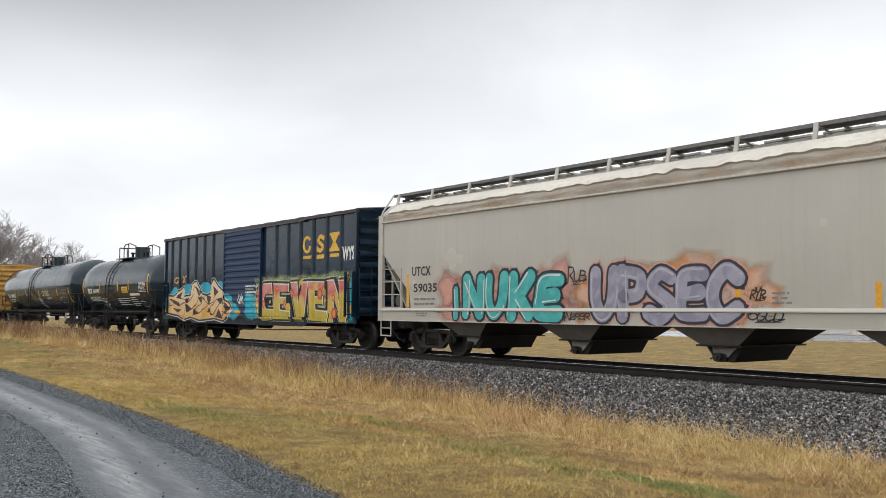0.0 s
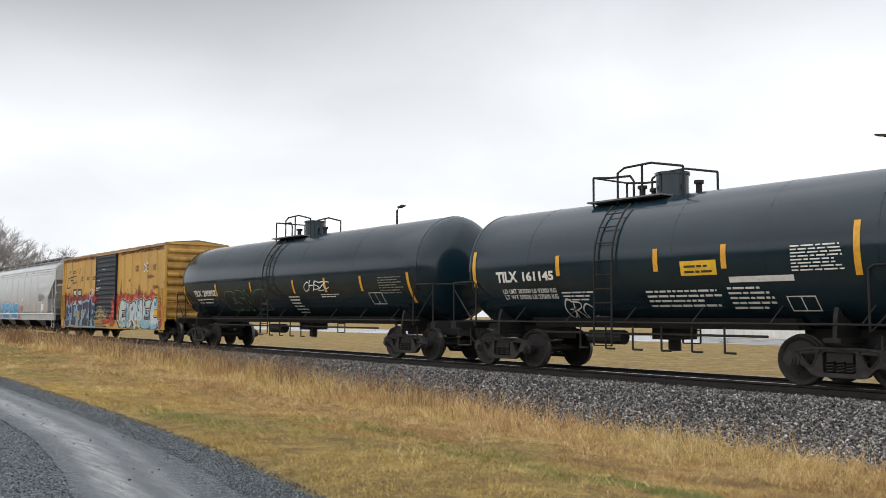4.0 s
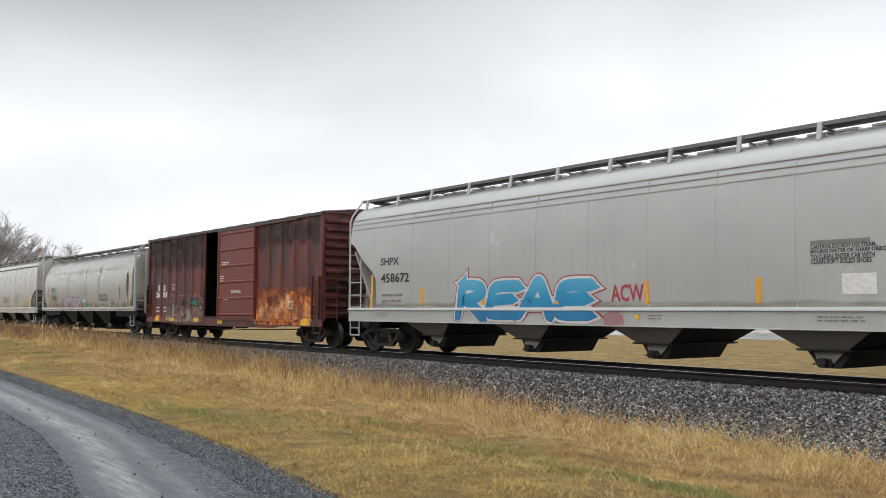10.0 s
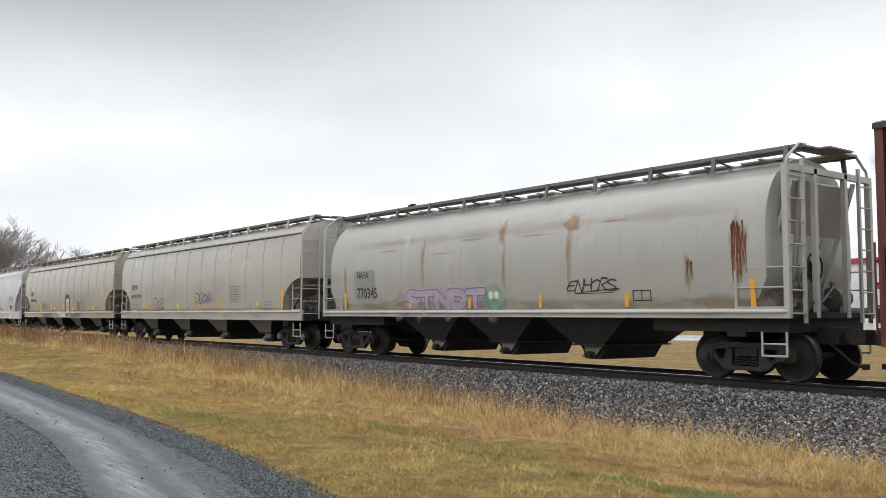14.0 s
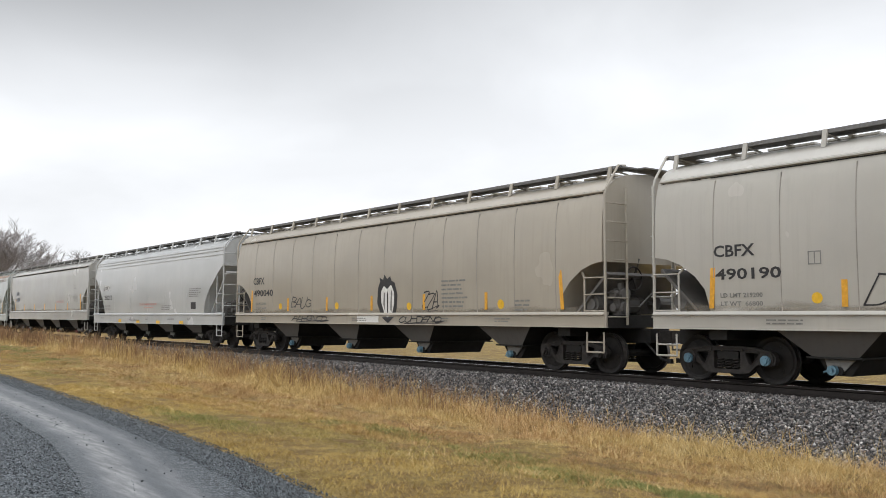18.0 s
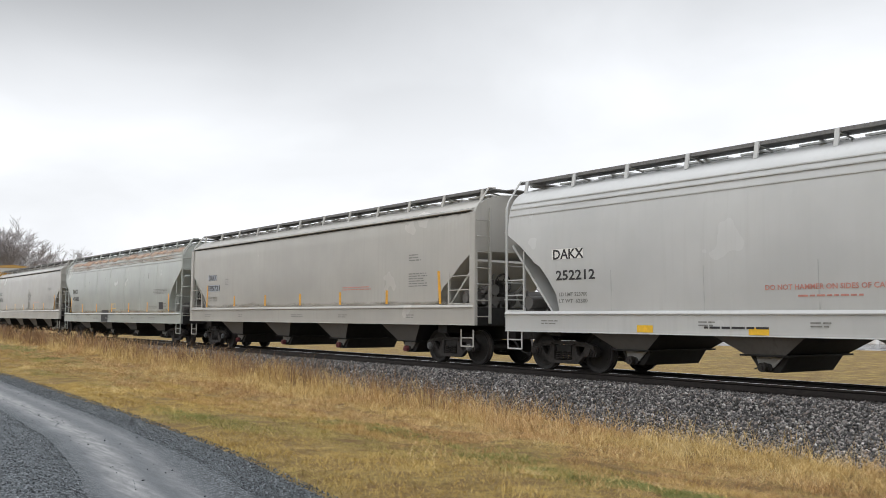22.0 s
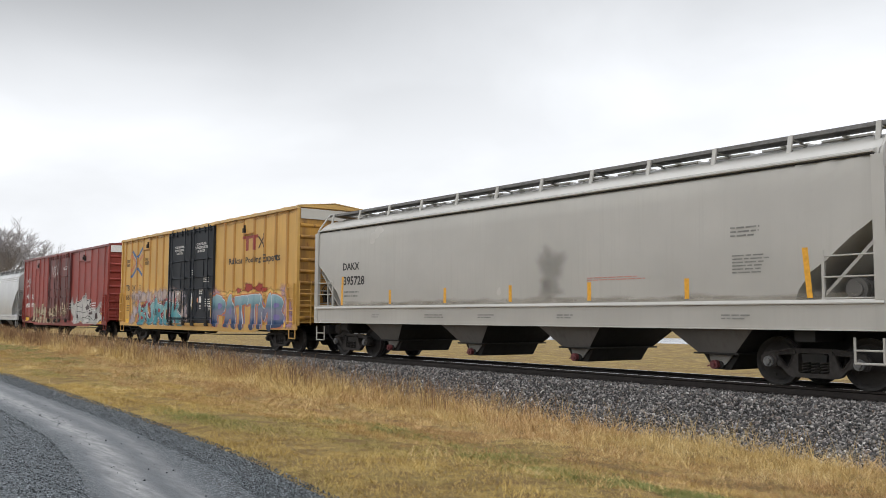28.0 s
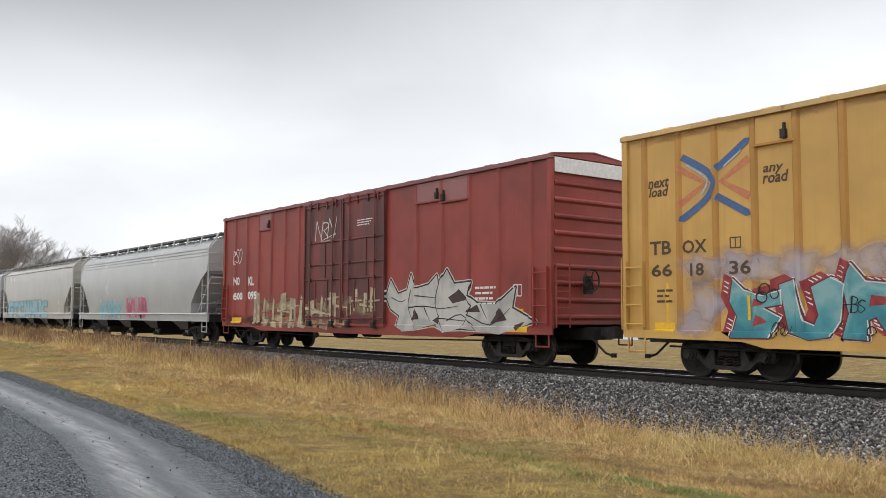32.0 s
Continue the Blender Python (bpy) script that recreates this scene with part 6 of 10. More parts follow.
BLOCK = {
    # block letters in a unit cell: the outer edge, then the counters
    "c": [[(0.95, 0.98), (0.4, 1.0), (0.1, 0.82), (0.0, 0.5), (0.08, 0.18), (0.35, 0.0), (0.96, 0.02), (0.98, 0.3), (0.52, 0.3), (0.4, 0.42), (0.4, 0.6), (0.52, 0.7), (0.93, 0.7)]],
    "e": [[(0.0, 1.0), (0.95, 0.97), (0.92, 0.74), (0.38, 0.75), (0.38, 0.62), (0.8, 0.6), (0.78, 0.42), (0.38, 0.42), (0.38, 0.28), (0.98, 0.26), (1.0, 0.0), (0.02, 0.02)]],
    "v": [[(0.0, 1.0), (0.4, 1.0), (0.54, 0.45), (0.66, 1.0), (1.0, 1.0), (0.76, 0.0), (0.32, 0.0)]],
    "n": [[(0.0, 0.0), (0.03, 1.0), (0.36, 1.0), (0.68, 0.45), (0.64, 1.0), (1.0, 1.0), (0.98, 0.0), (0.68, 0.0), (0.34, 0.56), (0.34, 0.0)]],
    "b": [[(0.0, 0.0), (0.0, 1.0), (0.68, 1.0), (0.92, 0.8), (0.8, 0.54), (1.0, 0.34), (0.86, 0.05), (0.6, 0.0)], [(0.36, 0.64), (0.36, 0.78), (0.6, 0.76), (0.58, 0.66)], [(0.36, 0.24), (0.36, 0.4), (0.64, 0.38), (0.62, 0.26)]],
    "l": [[(0.0, 1.0), (0.38, 1.0), (0.38, 0.32), (1.0, 0.34), (0.98, 0.0), (0.0, 0.0)]],
    "t": [[(0.0, 1.0), (1.0, 1.0), (0.98, 0.7), (0.68, 0.7), (0.66, 0.0), (0.32, 0.0), (0.34, 0.7), (0.02, 0.68)]],
    "z": [[(0.0, 1.0), (1.0, 1.0), (0.96, 0.7), (0.5, 0.3), (1.0, 0.3), (0.98, 0.0), (0.0, 0.0), (0.02, 0.3), (0.5, 0.72), (0.02, 0.72)]],
    "r": [[(0.0, 0.0), (0.0, 1.0), (0.72, 1.0), (0.96, 0.76), (0.76, 0.48), (1.0, 0.0), (0.62, 0.0), (0.42, 0.4), (0.36, 0.4), (0.36, 0.0)], [(0.36, 0.6), (0.36, 0.76), (0.62, 0.74), (0.6, 0.62)]],
    "h": [[(0.0, 0.0), (0.0, 1.0), (0.34, 1.0), (0.34, 0.64), (0.64, 0.64), (0.64, 1.0), (1.0, 1.0), (0.98, 0.0), (0.64, 0.0), (0.64, 0.36), (0.34, 0.36), (0.34, 0.0)]],
    "u": [[(0.0, 1.0), (0.36, 1.0), (0.38, 0.4), (0.5, 0.3), (0.62, 0.4), (0.64, 1.0), (1.0, 1.0), (0.98, 0.25), (0.75, 0.0), (0.25, 0.0), (0.02, 0.25)]],
    "k": [[(0.0, 0.0), (0.0, 1.0), (0.35, 1.0), (0.35, 0.64), (0.6, 1.0), (1.0, 1.0), (0.7, 0.54), (1.0, 0.0), (0.6, 0.0), (0.35, 0.42), (0.35, 0.0)]],
    "a": [[(0.0, 0.0), (0.32, 1.0), (0.7, 1.0), (1.0, 0.0), (0.66, 0.0), (0.6, 0.24), (0.4, 0.24), (0.34, 0.0)], [(0.45, 0.45), (0.51, 0.72), (0.57, 0.45)]],
    "m": [[(0.0, 0.0), (0.04, 1.0), (0.3, 1.0), (0.5, 0.6), (0.7, 1.0), (0.96, 1.0), (1.0, 0.0), (0.72, 0.0), (0.7, 0.5), (0.5, 0.2), (0.3, 0.5), (0.28, 0.0)]],
    "x": [[(0.0, 1.0), (0.36, 1.0), (0.5, 0.68), (0.66, 1.0), (1.0, 1.0), (0.7, 0.5), (1.0, 0.0), (0.62, 0.0), (0.5, 0.32), (0.36, 0.0), (0.0, 0.0), (0.3, 0.5)]],
    "o": [[(0.3, 1.0), (0.72, 1.0), (1.0, 0.7), (1.0, 0.28), (0.7, 0.0), (0.28, 0.0), (0.0, 0.28), (0.0, 0.72)], [(0.38, 0.4), (0.38, 0.62), (0.5, 0.7), (0.62, 0.6), (0.62, 0.38), (0.5, 0.3)]],
    "g": [[(0.95, 0.98), (0.4, 1.0), (0.1, 0.82), (0.0, 0.5), (0.08, 0.18), (0.35, 0.0), (0.98, 0.02), (1.0, 0.52), (0.55, 0.52), (0.56, 0.36), (0.66, 0.3), (0.5, 0.28), (0.38, 0.42), (0.38, 0.6), (0.52, 0.72), (0.93, 0.7)]],
    "p": [[(0.0, 0.0), (0.0, 1.0), (0.72, 1.0), (1.0, 0.72), (0.8, 0.4), (0.36, 0.36), (0.36, 0.0)], [(0.36, 0.58), (0.36, 0.76), (0.64, 0.74), (0.62, 0.6)]],
    "d": [[(0.0, 0.0), (0.0, 1.0), (0.62, 1.0), (1.0, 0.66), (0.98, 0.3), (0.62, 0.0)], [(0.36, 0.3), (0.36, 0.7), (0.56, 0.68), (0.64, 0.48), (0.56, 0.32)]],
    "i": [[(0.15, 0.0), (0.2, 1.0), (0.8, 1.0), (0.82, 0.0)]],
    "s": [[(0.95, 1.0), (0.25, 1.0), (0.0, 0.76), (0.1, 0.48), (0.6, 0.36), (0.56, 0.28), (0.04, 0.3), (0.02, 0.0), (0.75, 0.0), (1.0, 0.26), (0.9, 0.54), (0.42, 0.66), (0.46, 0.74), (0.96, 0.72)]],
    "B": [[(0.0, 0.0), (0.12, 0.35), (0.0, 0.62), (0.1, 1.04), (0.3, 0.82), (0.62, 0.72), (0.97, 0.82), (0.98, 0.55), (0.62, 0.5), (0.94, 0.36), (0.72, 0.0)], [(0.42, 0.5), (0.5, 0.68), (0.62, 0.58)], [(0.4, 0.18), (0.5, 0.4), (0.68, 0.28)]],
    "U": [[(-0.04, 0.86), (0.2, 0.96), (0.34, 0.3), (0.5, 0.22), (0.58, 0.4), (0.5, 0.82), (0.8, 0.98), (1.05, 0.86), (0.92, 0.3), (0.75, 0.05), (0.4, 0.0), (0.08, 0.12)]],
    "R": [[(0.0, 0.0), (0.1, 0.4), (0.0, 0.85), (0.1, 1.22), (0.34, 0.95), (0.86, 0.86), (1.02, 0.65), (0.8, 0.45), (1.1, 0.0), (0.72, 0.04), (0.5, 0.35), (0.36, 0.3), (0.42, 0.0)], [(0.36, 0.53), (0.4, 0.72), (0.68, 0.66), (0.6, 0.54)]],
    "O": [[(0.0, 0.15), (0.05, 0.45), (-0.02, 0.78), (0.25, 0.97), (0.62, 1.04), (0.8, 0.92), (1.04, 0.98), (0.9, 0.3), (0.78, 0.0), (0.3, 0.03)], [(0.32, 0.36), (0.3, 0.6), (0.5, 0.7), (0.6, 0.56), (0.56, 0.34)]],
    "K": [[(0.0, 0.0), (0.06, 0.96), (0.3, 0.86), (0.36, 0.6), (0.55, 1.04), (0.78, 0.85), (0.6, 0.6), (1.08, 0.4), (0.9, 0.2), (1.14, 0.0), (0.6, 0.0), (0.42, 0.38), (0.35, 0.0)]],
    "L": [[(0.0, 0.9), (0.2, 1.0), (0.42, 0.92), (0.36, 0.36), (0.7, 0.42), (1.06, 0.3), (0.92, 0.0), (0.1, 0.04), (0.04, 0.5)]],
    "T": [[(-0.04, 0.86), (0.3, 1.0), (1.04, 0.94), (0.96, 0.68), (0.66, 0.7), (0.74, 0.3), (0.6, 0.0), (0.34, 0.06), (0.36, 0.68), (0.06, 0.62)]],
    "Z": [[(0.0, 0.94), (0.5, 1.02), (1.0, 0.94), (0.9, 0.68), (0.56, 0.34), (1.08, 0.38), (0.98, 0.02), (0.3, 0.04), (-0.04, 0.0), (0.06, 0.34), (0.46, 0.7), (0.06, 0.66)]],
    "C": [[(1.0, 0.9), (0.72, 1.0), (0.3, 0.98), (0.06, 0.7), (-0.02, 0.35), (0.14, 0.06), (0.5, 0.0), (1.04, 0.06), (1.08, 0.24), (0.82, 0.38), (0.5, 0.34), (0.42, 0.46), (0.5, 0.64), (0.8, 0.66)]],
    "N": [[(0.0, 0.0), (0.08, 0.5), (-0.04, 0.94), (0.3, 1.06), (0.64, 0.62), (0.6, 0.98), (0.98, 1.02), (1.04, 0.4), (0.94, 0.0), (0.6, 0.1), (0.36, 0.5), (0.4, 0.04)]],
    "E": [[(0.06, 1.1), (0.4, 0.96), (1.0, 0.98), (0.94, 0.74), (0.44, 0.72), (0.46, 0.6), (0.84, 0.58), (0.8, 0.4), (0.44, 0.4), (0.42, 0.28), (1.06, 0.28), (0.98, 0.0), (0.02, 0.03), (0.1, 0.5)]],
    "w": [[(0.0, 1.0), (0.26, 1.0), (0.34, 0.45), (0.46, 0.85), (0.56, 0.85), (0.68, 0.45), (0.76, 1.0), (1.0, 1.0), (0.84, 0.0), (0.6, 0.0), (0.5, 0.36), (0.4, 0.0), (0.16, 0.0)]],
}


def flow(skin, bm, name, mat, off):
    """Lay many-sided faces as triangles, so that they fold cleanly."""
    bm.normal_update()
    bmesh.ops.triangulate(bm, faces=[f for f in bm.faces if len(f.verts) > 4])
    return skin.lay(name, bm, mat, off)


def soft_spray(color, other=None):
    """Thin spray paint: its cover runs out towards the rim of each puff."""
    k = Nodes("soft_spray_paint")
    v = k.coords()
    col = k.mix(k.range(k.noise(v, 1.6, 3), 0.4, 0.6), color, other or tuple(c * 0.88 for c in color))
    cover = k.add("ShaderNodeAttribute")
    cover.attribute_name = "cover"
    grain = k.noise(v, 22, 6, 0.75)
    k.link(k.range(k.math("SUBTRACT", k.math("MULTIPLY", cover.outputs["Fac"], 1.5), k.math("MULTIPLY", grain, 0.45)), -0.2, 0.95), k.bsdf.inputs["Alpha"])
    return k.done(col, 0.55)


def mist(skin, color, puffs, other=None, off=0.0012, seed=1, top=99.0):
    """Overspray: soft-edged puffs of (u, z, half width, half height, cover)."""
    mat = shared(("soft", color, other), lambda: soft_spray(color, other))
    rng, low = random.Random(seed), skin.low if skin.cuts_x else 0.95
    for i, (u, z, rx, rz, full) in enumerate(puffs):
        bm = bmesh.new()
        cover = bm.verts.layers.float.new("cover")
        ph, n = [rng.uniform(0, 6.28) for _ in range(3)], 22
        rings = []
        for r, c in ((0.04, 1.0), (0.45, 0.9), (0.7, 0.55), (0.9, 0.2), (1.1, 0.0)):
            row = []
            for j in range(n):
                a = 2 * math.pi * j / n
                w = r * (1 + 0.16 * math.sin(3 * a + ph[0]) + 0.12 * math.sin(5 * a + ph[1]) + 0.08 * math.sin(8 * a + ph[2]))
                p = bm.verts.new((u - skin.uc + rx * w * math.cos(a), 0.0, min(top, max(low, z + rz * w * math.sin(a)))))
                p[cover] = c * full
                row.append(p)
            rings.append(row)
        for p, q in zip(rings, rings[1:]):
            for j in range(n):
                bm.faces.new((p[j], p[(j + 1) % n], q[(j + 1) % n], q[j]))
        bm.faces.new(rings[0][::-1])
        skin.lay("graffiti_cloud", bm, mat, off + 0.0004 * (i % 5))


def puffs(u0, u1, z, rz, n, seed, full=0.9):
    """A row of puffs along a line."""
    rng = random.Random(seed)
    step = (u1 - u0) / n
    return [(u0 + step * (i + rng.uniform(0.3, 0.7)), z + rng.uniform(-0.15, 0.15) * rz, step * rng.uniform(0.7, 1.1), rz * rng.uniform(0.7, 1.2), full * rng.uniform(0.75, 1.0)) for i in range(n)]


def graded(stops, z0, z1, drift_by=0.2, scale=1.3):
    """Spray paint that changes colour from its foot to its top, with clouds in it."""
    k = Nodes("graded_spray_paint")
    v = k.coords(random_shift=False)
    sep = k.add("ShaderNodeSeparateXYZ")
    k.link(v, sep.inputs[0])
    g = k.noise(v, 40, 4)
    t = k.math("ADD", k.range(sep.outputs["Z"], z0, z1), k.range(k.noise(v, scale, 3, 0.55, 0.4), 0.3, 0.7, -drift_by, drift_by))
    col = k.mix(k.range(g, 0.35, 0.75, 0, 0.16), k.ramp(t, stops), (0.05, 0.05, 0.05))
    return k.done(col, 0.5, 0, g, 0.05, 0.003)


def offset_line(pts, by):
    """The polyline moved sideways."""
    out = []
    for i, (x, z) in enumerate(pts):
        (xa, za), (xb, zb) = pts[max(0, i - 1)], pts[min(len(pts) - 1, i + 1)]
        d = math.hypot(xb - xa, zb - za) + 1e-6
        out.append((x - (zb - za) / d * by, z + (xb - xa) / d * by))
    return out


def graffiti(skin, letters, u0, u1, z0, z1, fill, line, edge=0.05, halo=None, shine=None, shade=None, mode="block", thick=0.34, grow=1.08, lean=0.05,
             spots=(), seed=1, tip=0.0, swell=False, slots=None, bars=None, weight=0.04):
    """A sprayed piece, letter by letter: halo, thrown shade, outline, fill, inner line and spots.
    block: cut-out letters; brush: letters of broad strokes whose ends may run to points."""
    rng = random.Random(seed)
    x0, x1 = u0 - skin.uc, u1 - skin.uc
    z0 = max(z0, skin.low if skin.cuts_x else z0)
    h, cells = z1 - z0, slots or [1] * len(letters)
    unit, cx = (x1 - x0) / sum(cells), x0
    for i, ch in enumerate(letters):
        cell, step = unit * cells[i], 0.0005 * (i % 4)
        tilt, up, high = rng.uniform(-0.07, 0.07) + lean, rng.uniform(0.0, 0.04) * h, rng.uniform(0.92, 1.0)

        def place(px, pz):
            z = z0 + up + (h * high - up) * pz
            return cx + cell * (0.5 + (px - 0.5) * grow + tilt * (pz - 0.5)), max(z0, z)

        rings, counters, lines = [], [], []
        w = thick * min(cell, h)
        if mode == "block":
            got = [[place(px + rng.uniform(-0.02, 0.02), pz + rng.uniform(-0.015, 0.015)) for px, pz in q] for q in BLOCK[ch]]
            if swell:
                got = [curve(q + q[:1], 3)[:-1] for q in got]
            rings, counters = got[:1], got[1:]
        else:
            m = w / 2 / h
            mx = w / 2 / cell / grow
            for q in FORMS[ch]:
                pts = curve([place(mx + px * (1 - 2 * mx), m + pz * (1 - 2 * m)) for px, pz in q], 4)
                lines.append((pts, w * rng.uniform(0.85, 1.05), w * rng.uniform(0.85, 1.15)))

        def ends(bm, pts, wa, wb, more):
            if not tip:
                return
            for (xa, za), (xb, zb), ww in ((pts[1], pts[0], wa), (pts[-2], pts[-1], wb)):
                d = math.hypot(xb - xa, zb - za) + 1e-6
                tx, tz, r = (xb - xa) / d, (zb - za) / d, (ww + more) / 2
                k = tip * ww + more
                poly(bm, [(xb - tz * r, max(z0, zb + tx * r)), (xb + tz * r, max(z0, zb - tx * r)), (xb + tx * k + tz * r * 0.4, max(z0, zb + tz * k - tx * r * 0.4))])

        def layer(name, mat, more, off):
            bm = bmesh.new()
            for q in rings:
                poly(bm, q)
                if more:
                    stroke(bm, [(x, max(z0 + min(more, 0.1), z)) for x, z in q + q[:1]], more * 2, None, 0.0, 6)
            for pts, wa, wb in lines:
                q = [(x, max(z0 + (w + 2 * more) / 2 - 0.02, z)) for x, z in pts]
                stroke(bm, q, wa + 2 * more, wb + 2 * more, 0.0, 10)
                ends(bm, q, wa, wb, 2 * more)
            flow(skin, bm, name, mat, off + step)

        if halo:
            layer("graffiti_halo", halo[0], edge + halo[1], 0.0030)
        if shade:
            mat, dx, dz = shade[:3]
            bm = bmesh.new()
            for q in rings or [[(x, z) for x, z in pts] for pts, _, _ in lines]:
                for (xa, za), (xb, zb) in zip(q, q[1:] + (q[:1] if rings else [])):
                    poly(bm, [(xa, za), (xb, zb), (xb + dx, max(z0, zb + dz)), (xa + dx, max(z0, za + dz))])
            for k, f in enumerate(bm.faces):
                for v in f.verts:
                    v.co.y -= 0.0002 * (k % 5)
            flow(skin, bm, "letter_shade", mat, 0.0058 + step * 0.5)
            if len(shade) > 3:
                # pale ticks across the thrown shade
                bm, q = bmesh.new(), rings[0]
                for (xa, za), (xb, zb) in zip(q, q[1:] + q[:1]):
                    d = math.hypot(xb - xa, zb - za)
                    if d > 0.2 and rng.random() < 0.7:
                        for t in (0.3, 0.5, 0.7):
                            x, z = xa + (xb - xa) * t, za + (zb - za) * t
                            stroke(bm, [(x + dx * 0.35, max(z0, z + dz * 0.35)), (x + dx * 0.8, max(z0, z + dz * 0.8))], 0.03, 0.015, 0.0, 4)
                if bm.faces:
                    flow(skin, bm, "shade_ticks", shade[3], 0.0075)
                else:
                    bm.free()
        layer("letter_outline", line, edge, 0.0088)
        layer("letter_fill", fill, 0.0, 0.0125)
        if counters:
            bm = bmesh.new()
            for q in counters:
                poly(bm, q)
            flow(skin, bm, "letter_counter", bars or line, 0.0158 + step)
        if shine:
            bm = bmesh.new()
            for q in rings:
                area = sum(p[0] * r[1] - r[0] * p[1] for p, r in zip(q, q[1:] + q[:1]))
                for p, r in zip(q, q[1:] + q[:1]):
                    d = math.hypot(r[0] - p[0], r[1] - p[1]) + 1e-6
                    nx, nz = (r[1] - p[1]) / d, -(r[0] - p[0]) / d
                    if area < 0:
                        nx, nz = -nx, -nz
                    if nx * 0.8 + nz * 0.5 > 0.3 and d > 0.1:
                        stroke(bm, [(p[0] - nx * weight * 0.7, p[1] - nz * weight * 0.7), (r[0] - nx * weight * 0.7, r[1] - nz * weight * 0.7)], weight, None, 0.0, 5)
            for pts, wa, wb in lines:
                k = max(2, int(len(pts) * rng.uniform(0.6, 0.95)))
                stroke(bm, offset_line(pts[:k], -(wa * 0.5 - weight)), weight, weight * 0.6, 0.0, 5)
            if bm.faces:
                flow(skin, bm, "letter_shine", shine, 0.0180 + step)
            else:
                bm.free()
        for k, (mat, size, inner) in enumerate(spots):
            q = rings[0] if rings else lines[0][0]
            p, r = q[rng.randrange(len(q))], q[rng.randrange(len(q))]
            t, rad = rng.uniform(0.25, 0.5), size * rng.uniform(0.7, 1.25)
            x, z = p[0] + (r[0] - p[0]) * t, min(max(p[1] + (r[1] - p[1]) * t, z0 + rad + 0.05), z1 - rad)
            bm = bmesh.new()
            blob(bm, x, z, rad * 0.85, rad, rng, 14, 0.05)
            skin.lay("spray_spot", bm, mat, 0.0205 + 0.0006 * (k % 4))
            if inner:
                bm = bmesh.new()
                blob(bm, x, z, rad * 0.5, rad * 0.62, rng, 12, 0.05)
                skin.lay("spray_spot", bm, inner, 0.0235 + 0.0006 * (k % 4))
        cx += cell


def scrawl(skin, x0, x1, z0, z1, mat, seed, loops=7, w=0.03, off=0.006):
    """A quick hand tag: a few slanting letters run together, and a flourish under them."""
    rng, bm = random.Random(seed), bmesh.new()
    n = max(3, min(7, round((x1 - x0) / (z1 - z0) * 1.3)))
    cell, h = (x1 - x0) / n, z1 - z0
    w = min(w * 1.15, 0.15 * h)
    for i in range(n):
        lift, tall, lean = rng.uniform(0, 0.18) * h, rng.uniform(0.7, 1.0) * h, rng.uniform(0.1, 0.6)
        for q in FORMS[rng.choice("ceknrsaoyhgudbz")]:
            pts = [(x0 + cell * (i + 0.05 + px * 1.3 + lean * (pz - 0.5) + rng.uniform(-0.06, 0.06)), min(z1, z0 + lift + (tall - lift) * pz)) for px, pz in q]
            stroke(bm, curve(pts, 4), w, w * 0.7, 0.0, 5)
    if loops > 8:
        stroke(bm, curve([(x1 - cell * 0.3, z0 + 0.1 * h), (x1 + cell * 0.3, z0 + 0.25 * h), (x0 + cell, z0 - 0.04 * h), (x1, z0)], 4), w * 0.8, w * 0.3, 0.0, 5)
    skin.lay("scrawled_tag", bm, mat, off)


def glyphs(bm):
    """The word cut into its letters: islands of faces that lie over one another along the line stay together."""
    left, groups = set(bm.faces), []
    while left:
        stack, isle = [left.pop()], []
        while stack:
            f = stack.pop()
            isle.append(f)
            for e in f.edges:
                for g in e.link_faces:
                    if g in left:
                        left.discard(g)
                        stack.append(g)
        xs = [v.co.x for f in isle for v in f.verts]
        groups.append([min(xs), max(xs), isle])
    groups.sort(key=lambda g: g[0])
    joined = []
    for a, b, isle in groups:
        if joined and a < joined[-1][1] - 0.3 * (b - a):
            joined[-1][1], joined[-1][2] = max(b, joined[-1][1]), joined[-1][2] + isle
        else:
            joined.append([a, b, list(isle)])
    out = []
    for _, _, isle in joined:
        one, made = bmesh.new(), {}
        for f in isle:
            one.faces.new([made.setdefault(v, None) or made.update({v: one.verts.new(v.co)}) or made[v] for v in f.verts])
        out.append(one)
    bm.free()
    return out


